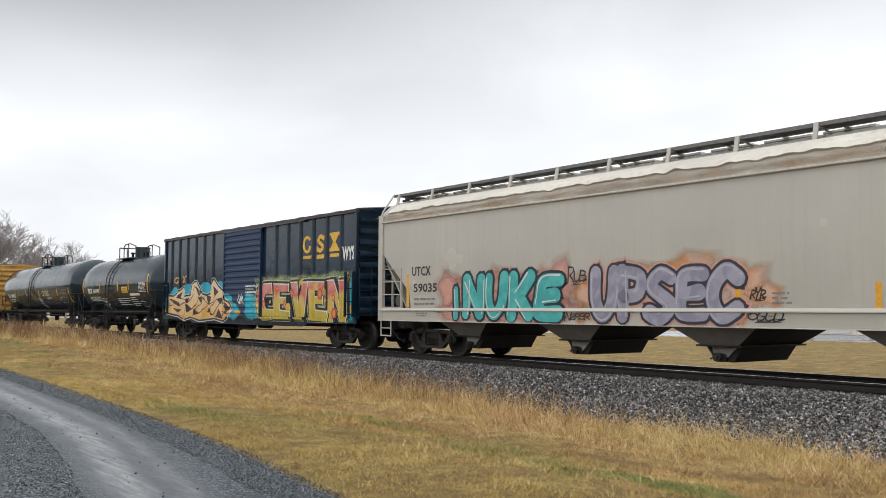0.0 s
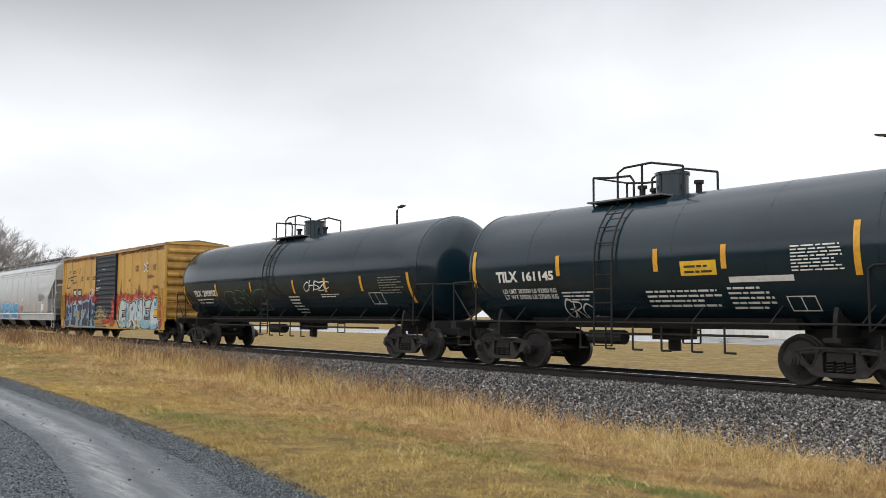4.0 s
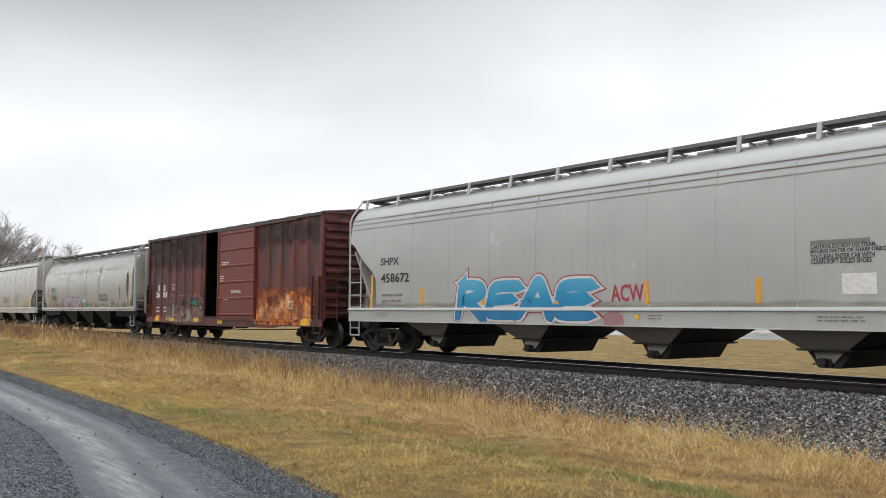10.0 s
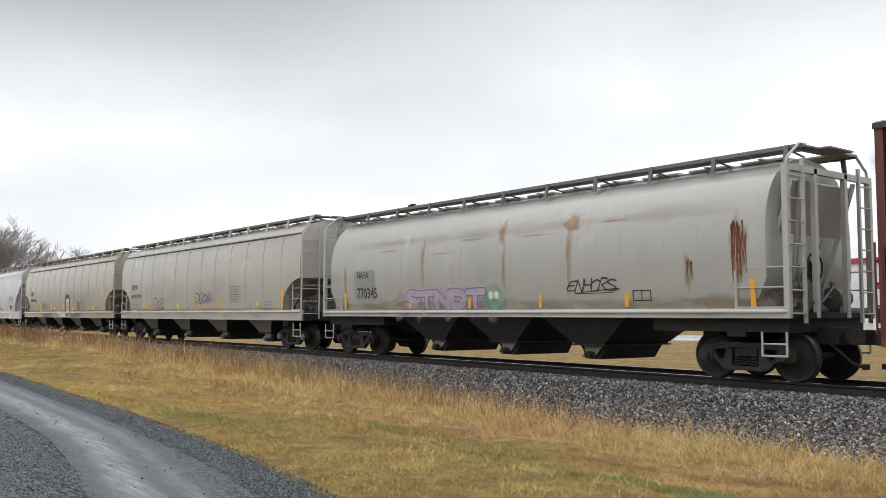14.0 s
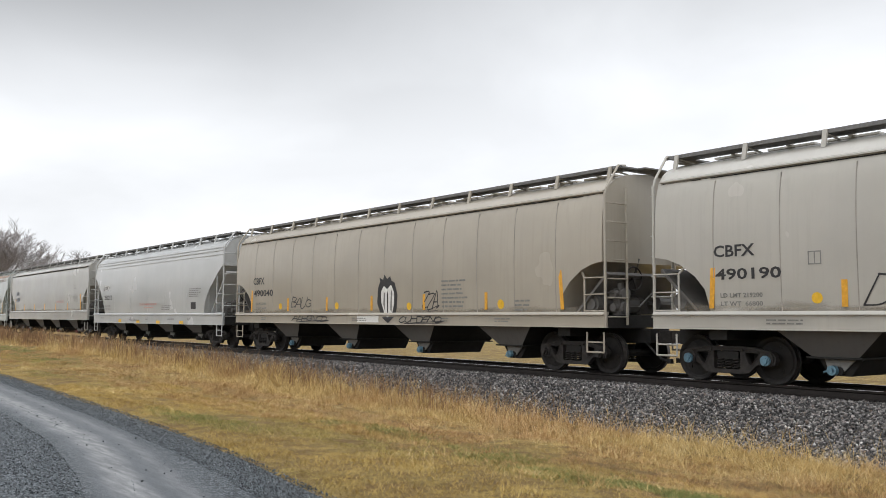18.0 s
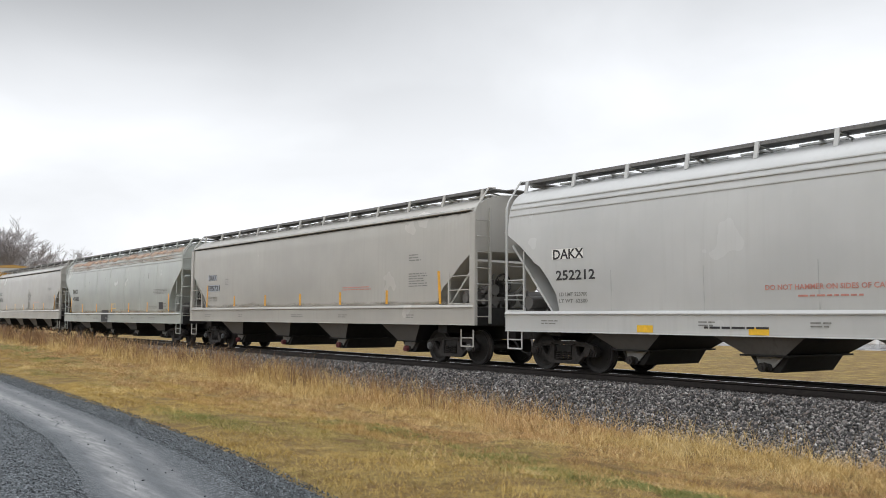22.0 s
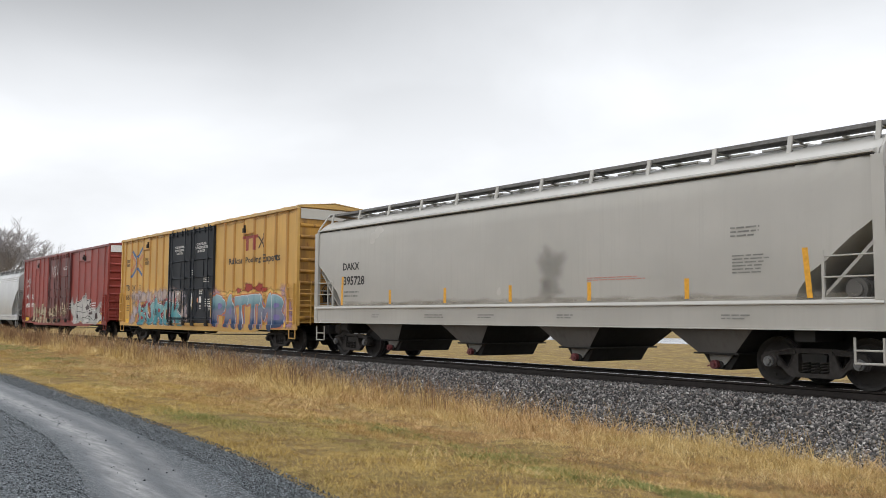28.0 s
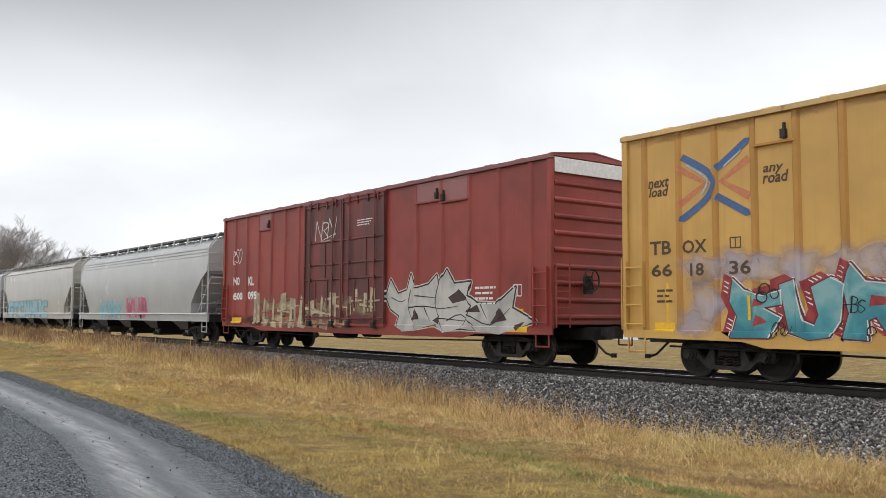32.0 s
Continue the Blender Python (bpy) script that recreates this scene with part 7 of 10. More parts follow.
def decals(skin, rows):
    """Painted marks: (kind, text, u left, z base, u right, z top, paint)."""
    for i, (kind, text, ua, za, ub, zb, key) in enumerate(rows):
        mat, x0, x1 = M[key], ua - skin.uc, ub - skin.uc
        zb = max(zb, za + 0.06)
        if kind in ("T", "HT") and key in ("black", "brown_logo", "white"):
            grow = (zb - za) * (0.18 if key != "white" else 0.05)
            za, zb, x1 = za - grow, zb + grow, x1 + (x1 - x0) * (0.08 if key != "white" else 0.0)
        if kind == "I":
            zb = za + 0.40 * (ub - ua)
        off = 0.007
        bm = bmesh.new()
        if kind.startswith("D"):
            off += 0.004
        if kind.startswith("H"):
            # renewed over the spray paint
            off, kind = 0.030, kind[1:]
        if kind in ("T", "I", "I2", "D"):
            bm.free()
            bm, a, b, c, d = words(text, 0.2 if kind == "I" else 0.0, 0.042 if key == "white" and len(text) < 8 else 0.022)
            if kind in ("I", "I2"):
                c, d = 0.0, max(d, 0.7)
            for v in bm.verts:
                v.co = ((x0 + (v.co.x - a) / (b - a) * (x1 - x0)), 0.0, za + (v.co.y - c) / (d - c) * (zb - za))
            if zb - za < 0.14:
                skin.lay("lettering", bm, mat, off)["kind"] = "stuff"
            else:
                for one in glyphs(bm):
                    skin.lay("letter", one, mat, off)
        elif kind in ("L", "DL"):
            rng, n = random.Random(i * 7 + 3), int(text)
            pitch = (zb - za) / max(1, n - 0.4)
            for r in range(n):
                x, z = x0, zb - pitch * (r + 0.6)
                last = x1 - rng.uniform(0, 0.3) * (x1 - x0)
                while x < last - 0.02:
                    w = min(rng.uniform(0.08, 0.3), last - x)
                    quad(bm, x, x + w, z, z + pitch * 0.42)
                    x += w + 0.035
            skin.lay("stencil_text", bm, mat, off)["kind"] = "stuff"
        elif kind in ("P", "DP"):
            quad(bm, x0, x1, za, zb)
            skin.lay("painted_patch", bm, mat, (0.0055 if off < 0.02 else 0.026) if kind == "P" else 0.011)
        elif kind == "B":
            w = 0.022 if (x1 - x0) < 1 else 0.05
            for q in ((x0, x1, za, za + w), (x0, x1, zb - w, zb), (x0, x0 + w, za + w, zb - w), (x1 - w, x1, za + w, zb - w)):
                quad(bm, *q)
            if x1 - x0 < 0.9:
                quad(bm, (x0 + x1) / 2 - w / 2, (x0 + x1) / 2 + w / 2, za + w, zb - w)
            else:
                quad(bm, x0 + (x1 - x0) * 0.35, x1 - w, za + (zb - za) * 0.45, za + (zb - za) * 0.55)
            skin.lay("stencil_box", bm, mat, off)
        elif kind == "G":
            w, h = x1 - x0, zb - za
            ring = [(x0 + w * a, za + h * b) for a, b in ((0.0, 0.0), (0.1, 0.85), (1.0, 1.0), (0.93, 0.44), (0.55, 0.40), (0.62, 0.66), (0.42, 0.63), (0.33, 0.04))]
            stroke(bm, ring + ring[:1], 0.075, None, 0.0, 5)
            skin.lay("logo_block", bm, mat, off)
        elif kind == "O":
            r = (zb - za) / 2
            poly(bm, [((x0 + x1) / 2 + r * 1.05 * math.cos(a * 0.3927), (za + zb) / 2 + r * math.sin(a * 0.3927)) for a in range(16)])
            skin.lay("yellow_dot", bm, mat, off)
        elif kind == "K":
            bm.free()
            scrawl(skin, x0, x1, za, zb, mat, i * 13 + int(abs(ua)), 8 + i % 4, 0.032)
        elif kind in ("C", "S", "X", "R"):
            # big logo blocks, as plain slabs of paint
            w, h = x1 - x0, zb - za
            t = 0.24 * min(w, h) if kind != "R" else 0.40 * min(w, h)
            if kind == "C":
                # an oval ring, open at one side
                m = 22
                for a in range(2, m - 1):
                    q = []
                    for f, r in ((a, 1.0), (a + 1, 1.0), (a + 1, 0.5), (a, 0.5)):
                        g = 2 * math.pi * f / m
                        q.append((x0 + w * (0.5 + 0.5 * r * math.cos(g)), za + h * (0.5 + (0.5 if r == 1 else 0.33) * math.sin(g))))
                    poly(bm, q)
            elif kind == "S":
                # a double bend between two spurs
                stroke(bm, curve([(x0 + w * (0.1 + 0.8 * a), za + h * (0.11 + 0.78 * b)) for a, b in FORMS["s"][0]], 4), h * 0.22, None, 0.0, 8)
                for fx, fz in ((0.84, 0.66), (0.0, 0.1)):
                    stroke(bm, [(x0 + w * (fx + 0.08), za + h * fz), (x0 + w * (fx + 0.08), za + h * (fz + 0.24))], w * 0.13, None, 0.0, 4)
            elif kind == "X":
                # an hourglass between two bars
                poly(bm, [(x0, zb - h * 0.16), (x0, zb), (x1, zb), (x1, zb - h * 0.16)])
                poly(bm, [(x0, za), (x0, za + h * 0.16), (x1, za + h * 0.16), (x1, za)])
                poly(bm, [(x0 + w * 0.1, zb - h * 0.16), (x1 - w * 0.1, zb - h * 0.16), (x0 + w * 0.62, za + h * 0.5), (x1 - w * 0.1, za + h * 0.16), (x0 + w * 0.1, za + h * 0.16), (x0 + w * 0.38, za + h * 0.5)])
            else:
                # slanting frames and bars
                lean = h * 0.22
                if text in ("i", "l"):
                    quad(bm, x0, x0 + max(0.06, w * 0.5), za, zb, lean)
                else:
                    top = za + h * (0.75 if text != "b" else 0.7)
                    quad(bm, x0, x0 + t, za, zb if text == "b" else top, lean * 0.8)
                    quad(bm, x0 + t + lean * 0.6, x0 + w * 0.8 + lean * 0.6, top - t * 0.8, top)
                    if text != "r":
                        quad(bm, x0 + w * 0.8, x0 + w * 0.8 + t * 0.8, za, top, lean * 0.8)
                        quad(bm, x0 + t, x0 + w * 0.8, za, za + t * 0.7)
            skin.lay("logo_block", bm, mat, off)
        elif kind == "V":
            bm.free()
            # a bent arm and two straight ones with pointed ends, blue over orange, a pale line inside
            w, h, t = x1 - x0, zb - za, (x1 - x0) * 0.085
            under = M["orange_logo" if key == "blue_logo" else "blue_logo"]
            pale = M["pale_logo"]
            for pts, m, o, wide in (([(0.0, 0.76), (0.40, 0.5), (0.0, 0.22)], under, 0.0065, 1.1), ([(1.0, 0.76), (0.62, 0.5), (1.0, 0.25)], under, 0.0065, 1.1),
                                    ([(0.06, 0.92), (0.38, 0.70), (0.50, 0.55), (0.50, 0.43), (0.38, 0.25), (0.06, 0.03)], mat, 0.011, 1.0), ([(0.56, 0.68), (0.97, 1.0)], mat, 0.011, 1.0), ([(0.56, 0.30), (0.97, 0.03)], mat, 0.011, 1.0),
                                    ([(0.12, 0.80), (0.34, 0.64), (0.43, 0.52), (0.34, 0.34)], pale, 0.014, 0.28), ([(0.66, 0.70), (0.90, 0.88)], pale, 0.014, 0.28)):
                b2 = bmesh.new()
                q = [(x0 + w * a, za + h * b) for a, b in pts]
                q = curve(q, 3) if len(pts) > 3 else q
                hi, lo = offset_line(q, t * wide * 0.5), offset_line(q, -t * wide * 0.5)
                for k in range(len(q) - 1):
                    poly(b2, [hi[k], hi[k + 1], lo[k + 1], lo[k]])
                # the ends run out to a barb
                (xa, zc), (xb, zd) = q[-2], q[-1]
                d = math.hypot(xb - xa, zd - zc)
                if wide == 1.0:
                    poly(b2, [hi[-1], ((hi[-1][0] + lo[-1][0]) / 2 + (xb - xa) / d * t * 0.6, (hi[-1][1] + lo[-1][1]) / 2 + (zd - zc) / d * t * 0.6), lo[-1]])
                skin.lay("logo_arm", b2, m, o)
        elif kind == "Q":
            w, h = x1 - x0, zb - za
            quad(bm, x0, x0 + w * 0.68, zb - h * 0.22, zb - h * 0.02)
            for fx in (0.14, 0.46):
                bm.faces.new([bm.verts.new((x, -0.0006, z)) for x, z in ((x0 + w * fx, za), (x0 + w * (fx + 0.12), za), (x0 + w * (fx + 0.12), zb - h * 0.1), (x0 + w * fx, zb - h * 0.1))])
            skin.lay("logo_block", bm, mat, off)
            b2 = bmesh.new()
            stroke(b2, [(x0 + w * 0.72, za + 0.05), (x1 - 0.05, zb - 0.04)], h * 0.13, None, 0, 4)
            stroke(b2, [(x0 + w * 0.70, zb - h * 0.16), (x0 + w * 0.84, za + h * 0.5), (x1 - 0.04, za + 0.07)], h * 0.13, None, 0.0006, 4)
            skin.lay("logo_block", b2, M["brown_logo"], off + 0.001)
        elif kind == "F":
            bm.free()
            # a painted black and white figure, reduced to plain shapes: a dark flame, a pale field with grey streaks
            w, h = x1 - x0, zb - za
            for m, o, pts in ((M["black"], 0.006, [(0.0, 0.42), (0.05, 0.75), (0.16, 0.90), (0.12, 0.98), (0.3, 0.93), (0.36, 1.04), (0.5, 0.94), (0.64, 1.0), (0.7, 0.9), (0.85, 0.86), (0.98, 0.6), (0.92, 0.3), (0.8, 0.12), (0.55, 0.0), (0.3, 0.1), (0.12, 0.25)]),
                              (M["white"], 0.008, [(0.2, 0.45), (0.2, 0.68), (0.34, 0.8), (0.5, 0.72), (0.68, 0.82), (0.82, 0.66), (0.82, 0.42), (0.7, 0.2), (0.52, 0.12), (0.34, 0.2)]),
                              (M["grey_stencil"], 0.010, [(0.30, 0.40), (0.36, 0.26), (0.40, 0.62), (0.34, 0.68)]), (M["black"], 0.010, [(0.47, 0.20), (0.52, 0.14), (0.55, 0.62), (0.49, 0.70)]),
                              (M["grey_stencil"], 0.010, [(0.63, 0.28), (0.69, 0.24), (0.74, 0.66), (0.68, 0.72)])):
                b2 = bmesh.new()
                poly(b2, [(x0 + w * a, za + h * b) for a, b in pts])
                skin.lay("painted_shape", b2, m, o)
            b2 = bmesh.new()
            quad(b2, x0 - 1.1, x0 + 0.1, za + 0.02, za + h * 0.2)
            skin.lay("painted_patch", b2, M["white"], 0.0045)


decals(h1, [
    ("T", "UTCX", -20.3, 2.23, -19.49, 2.42, "black"),
    ("T", "59035", -20.22, 1.77, -19.23, 1.95, "black"),
    ("L", "2", -20.21, 1.39, -19.05, 1.6, "grey_stencil"),
    ("L", "3", -9.15, 1.38, -8.71, 1.61, "grey_stencil"),
    ("B", "box", -18.88, 2.1, -18.59, 2.33, "grey_stencil"),
])
decals(h1, [("K", "tag", -14.35, 1.02, -13.6, 1.22, "black"), ("K", "tag", -9.65, 1.05, -8.95, 1.27, "black"), ("K", "tag", -14.3, 1.85, -13.75, 2.25, "black"), ("K", "tag", -9.6, 1.45, -9.3, 1.7, "black")])
decals(b1, [
    ("C", "C", -26.7, 3.13, -26.11, 3.72, "csx_gold"),
    ("P", "bar", -26.68, 2.95, -26.11, 3.05, "csx_gold"),
    ("S", "S", -25.76, 3.11, -25.26, 3.72, "csx_gold"),
    ("P", "bar", -25.75, 2.92, -25.27, 3.05, "csx_gold"),
    ("X", "X", -24.95, 3.12, -24.33, 3.73, "csx_gold"),
    ("P", "bar", -24.92, 2.94, -24.34, 3.05, "csx_gold"),
    ("T", "CS", -38.09, 2.35, -37.46, 2.64, "csx_gold"),
    ("T", "XT", -37.14, 2.36, -36.6, 2.66, "csx_gold"),
    ("I2", "WYS!", -24.15, 2.83, -23.35, 3.25, "white"),
    ("D", "OA", -31.5, 1.44, -31.0, 1.84, "white"),
    ("HP", "mark", -39.0, 1.10, -38.5, 1.25, "placard"),
    ("HP", "mark", -36.3, 1.02, -35.8, 1.12, "placard"),
    ("HP", "mark", -34.6, 1.02, -34.1, 1.12, "placard"),
    ("L", "4", -30.86, 1.75, -29.91, 2.16, "white"),
    ("P", "mark", -31.72, 1.06, -31.24, 1.2, "amber"),
    ("P", "mark", -24.0, 1.16, -23.47, 1.38, "placard"),
])
decals(t1, [
    ("T", "TILX", -50.52, 2.08, -49.76, 2.32, "white"),
    ("T", "161145", -49.58, 2.09, -48.54, 2.3, "white"),
    ("P", "placard", -44.99, 2.06, -44.15, 2.35, "placard"),
    ("L", "2", -44.9, 2.11, -44.21, 2.28, "black"),
    ("P", "patch", -43.91, 1.9, -42.57, 2.01, "white"),
    ("L", "8", -42.59, 2.07, -41.45, 2.54, "white"),
    ("L", "4", -45.98, 1.45, -44.1, 1.8, "white"),
    ("L", "5", -44.01, 1.4, -43.02, 1.83, "white"),
    ("L", "3", -48.4, 1.61, -47.36, 1.82, "white"),
    ("B", "box", -42.83, 1.35, -42.26, 1.63, "white"),
    ("K", "tag", -48.58, 1.12, -47.78, 1.65, "white"),
])
decals(t2, [
    ("T", "TILX", -69.26, 2.01, -68.55, 2.23, "white"),
    ("T", "290952", -68.39, 2.0, -67.17, 2.23, "white"),
    ("T", "LD LMT", -69.12, 1.835, -68.66, 1.905, "white"), ("T", "LT WT", -69.06, 1.705, -68.66, 1.775, "white"),
    ("L", "1", -68.56, 1.81, -67.6, 1.92, "white"), ("L", "1", -68.50, 1.68, -67.6, 1.79, "white"),
    ("L", "7", -55.75, 1.9, -54.5, 2.39, "grey_stencil"),
    ("B", "box", -56.42, 1.59, -55.73, 1.94, "white"),
    ("K", "tag", -60.17, 2.04, -58.61, 2.44, "white"),
    ("L", "2", -59.21, 1.84, -58.07, 1.95, "white"),
    ("L", "6", -61.4, 1.33, -60.62, 1.92, "white"),
])
decals(b2, [
    ("R", "r", -86.95, 3.51, -86.53, 3.77, "brown_logo"),
    ("R", "a", -86.24, 3.52, -85.81, 3.77, "brown_logo"),
    ("R", "i", -85.62, 3.49, -85.42, 3.79, "brown_logo"),
    ("R", "l", -85.08, 3.48, -84.81, 3.79, "brown_logo"),
    ("R", "b", -84.68, 3.08, -84.22, 3.39, "brown_logo"),
    ("R", "o", -83.72, 3.1, -83.26, 3.33, "brown_logo"),
    ("R", "x", -82.73, 3.09, -82.19, 3.33, "brown_logo"),
    ("G", "logo", -87.3, 2.74, -85.42, 3.4, "brown_logo"),
    ("HP", "patch", -86.02, 2.27, -85.41, 2.68, "black"),
    ("HP", "patch", -85.17, 2.24, -84.53, 2.67, "black"),
    ("HP", "patch", -86.01, 1.7, -85.41, 2.12, "black"),
    ("HP", "patch", -85.14, 1.69, -84.2, 2.08, "black"),
    ("HT", "RB", -85.9, 2.35, -85.48, 2.56, "white"),
    ("HT", "OX", -85.08, 2.34, -84.6, 2.55, "white"),
    ("HT", "36", -85.92, 1.79, -85.48, 2.02, "white"),
    ("HT", "905", -85.01, 1.8, -84.39, 2.03, "white"),
    ("I", "next", -76.24, 3.45, -75.77, 3.56, "brown_logo"),
    ("I", "load", -76.22, 3.3, -75.78, 3.39, "brown_logo"),
    ("I", "any", -73.93, 3.42, -73.42, 3.55, "brown_logo"),
    ("I", "road", -73.95, 3.27, -73.48, 3.38, "brown_logo"),
    ("V", "X", -75.14, 3.24, -74.5, 3.64, "white"),
    ("K", "tag", -81.5, 1.19, -79.92, 1.87, "black"),
    ("L", "1", -81.55, 2.94, -81.02, 3.04, "white"),
    ("L", "2", -81.8, 2.5, -81.1, 2.68, "white"),
    ("L", "1", -80.9, 3.52, -80.4, 3.6, "white"),
])
decals(h2, [
    ("T", "SHPX", -106.45, 2.59, -105.59, 2.75, "black"),
    ("T", "458672", -106.43, 2.09, -105.13, 2.29, "black"),
    ("L", "2", -106.4, 1.49, -105.12, 1.76, "grey_stencil"),
    ("P", "bar", -93.01, 2.42, -91.95, 2.49, "grey_stencil"),
    ("T", "CAUTION. DO NOT USE STEAM,", -93.01, 2.340, -91.93, 2.405, "black"),
    ("T", "BOILING WATER OR SHARP OBJECTS", -93.01, 2.255, -91.70, 2.320, "black"),
    ("T", "TO CLEAN. ENTER CAR WITH", -93.01, 2.170, -91.96, 2.235, "black"),
    ("T", "CLEAN SOFT SOLED SHOES", -93.01, 2.085, -92.01, 2.150, "black"),
    ("P", "patch", -92.46, 1.54, -91.86, 1.9, "white"),
])
decals(b3, [
    ("T", "LR", -124.56, 2.11, -124.2, 2.37, "white"),
    ("T", "S", -123.9, 2.09, -123.63, 2.35, "white"),
    ("T", "261", -124.74, 1.81, -124.17, 2.06, "white"),
    ("T", "000", -123.93, 1.81, -123.32, 2.06, "white"),
    ("B", "box", -122.83, 2.12, -122.53, 2.37, "white"),
    ("L", "2", -124.7, 1.16, -124.23, 1.42, "white"),
    ("L", "2", -123.81, 1.16, -123.44, 1.41, "white"),
    ("P", "mark", -124.72, 0.76, -124.21, 1.0, "placard"),
    ("HP", "mark", -122.89, 0.77, -122.36, 0.92, "placard"),
    ("HP", "mark", -120.28, 0.77, -119.77, 0.93, "placard"),
    ("P", "mark", -117.96, 0.72, -117.49, 0.87, "placard"),
    ("D", "PUSH HERE", -116.66, 1.89, -115.84, 2.01, "white"),
    ("DL", "2", -117.57, 3.02, -116.88, 3.13, "white"),
    ("DL", "3", -117.67, 2.37, -117.28, 2.6, "white"),
    ("DL", "2", -117.38, 1.64, -116.78, 1.74, "white"),
    ("P", "mark", -111.29, 0.74, -110.8, 0.97, "placard"),
    ("B", "box", -112.26, 1.31, -111.83, 1.56, "white"),
])
decals(h3, [
    ("P", "patch", -142.04, 1.69, -140.91, 2.58, "grey_patch"),
    ("T", "NAHX", -141.9, 2.36, -141.28, 2.52, "black"),
    ("T", "770345", -141.91, 1.77, -140.9, 2.01, "black"),
    ("K", "tag", -132.93, 1.74, -131.5, 2.06, "black"),
    ("B", "box", -131.01, 1.54, -130.52, 1.77, "black"),
])
decals(h4, [
    ("T", "CBFX", -162.66, 2.46, -161.83, 2.63, "black"),
    ("T", "490190", -162.63, 2.02, -161.33, 2.18, "black"),
    ("T", "LD LMT 219200", -162.53, 1.65, -161.62, 1.74, "grey_stencil"),
    ("T", "LT WT  66800", -162.53, 1.49, -161.62, 1.58, "grey_stencil"),
    ("O", "dot", -160.7, 1.52, -160.41, 1.72, "placard"),
    ("O", "dot", -156.74, 1.5, -156.48, 1.73, "placard"),
    ("K", "tag", -159.68, 1.42, -158.38, 2.02, "black"),
    ("K", "tag", -154.67, 1.72, -153.11, 2.2, "black"),
    ("L", "7", -151.21, 1.71, -150.15, 2.35, "grey_stencil"),
    ("L", "2", -148.24, 1.57, -147.64, 1.75, "grey_stencil"),
    ("O", "dot", -148.94, 1.54, -148.66, 1.74, "placard"),
    ("B", "box", -160.7, 2.21, -160.45, 2.45, "grey_stencil"),
])
decals(h5, [
    ("T", "CBFX", -182.86, 2.47, -182.03, 2.66, "black"),
    ("T", "490040", -182.82, 2.03, -181.39, 2.21, "black"),
    ("T", "LD LMT 220400", -182.66, 1.69, -181.81, 1.78, "grey_stencil"),
    ("T", "LT WT  65600", -182.66, 1.53, -181.81, 1.62, "grey_stencil"),
    ("K", "tag", -179.92, 1.53, -178.59, 1.95, "black"),
    ("K", "tag", -179.79, 1.1, -177.52, 1.32, "black"),
    ("K", "tag", -173.36, 1.09, -171.42, 1.32, "black"),
    ("K", "tag", -172.24, 1.45, -171.54, 2.0, "black"),
    ("L", "7", -171.35, 1.53, -170.21, 2.28, "grey_stencil"),
    ("L", "3", -168.42, 1.43, -167.87, 1.71, "grey_stencil"),
    ("O", "dot", -173.02, 1.46, -172.74, 1.68, "placard"),
    ("O", "dot", -169.08, 1.47, -168.8, 1.71, "placard"),
    ("O", "dot", -180.89, 1.52, -180.52, 1.74, "placard"),
    ("O", "dot", -177.03, 1.5, -176.68, 1.73, "placard"),
    ("F", "figure", -174.51, 1.08, -173.42, 2.46, "black"),
])
decals(h6, [
    ("P", "patch", -200.82, 2.61, -199.82, 2.85, "white"),
    ("T", "DAKX", -200.77, 2.64, -199.87, 2.81, "black"),
    ("T", "252212", -200.68, 2.15, -199.55, 2.32, "black"),
    ("T", "LD LMT 223700", -200.59, 1.75, -199.7, 1.84, "grey_stencil"),
    ("T", "LT WT  62300", -200.59, 1.60, -199.7, 1.69, "grey_stencil"),
    ("T", "DO NOT HAMMER ON SIDES OF CAR", -195.25, 1.78, -192.95, 1.88, "red_stencil"),
    ("L", "1", -194.6, 1.62, -193.3, 1.70, "red_stencil"),
    ("L", "1", -196.6, 1.02, -194.6, 1.12, "black"),
    ("L", "3", -192.37, 1.56, -191.09, 1.77, "grey_stencil"),
    ("L", "5", -189.09, 2.1, -187.77, 2.47, "grey_stencil"),
    ("P", "box", -188.89, 1.58, -188.35, 1.87, "black"),
    ("P", "mark", -198.28, 0.96, -197.86, 1.11, "placard"),
    ("P", "mark", -195.61, 0.95, -195.18, 1.09, "placard"),
    ("P", "mark", -192.94, 0.91, -192.47, 1.07, "placard"),
    ("P", "mark", -190.08, 0.93, -189.64, 1.07, "placard"),
])
decals(h7, [
    ("P", "patch", -220.93, 2.7, -220.08, 2.93, "blue_patch"),
    ("P", "patch", -220.98, 2.26, -219.74, 2.52, "blue_patch"),
    ("T", "DAKX", -220.87, 2.73, -220.13, 2.9, "black"),
    ("T", "395721", -220.95, 2.31, -219.84, 2.47, "black"),
    ("T", "LD LMT 220700", -220.9, 1.97, -220.01, 2.04, "grey_stencil"),
    ("T", "LT WT  55300", -220.9, 1.86, -220.01, 1.93, "grey_stencil"),
    ("L", "6", -206.64, 2.12, -205.71, 2.51, "grey_stencil"),
    ("L", "3", -206.63, 2.85, -206.01, 3.05, "grey_stencil"),
    ("L", "2", -210.27, 2.09, -208.6, 2.2, "red_stencil"),
    ("B", "box", -219.21, 2.49, -218.96, 2.73, "grey_stencil"),
])
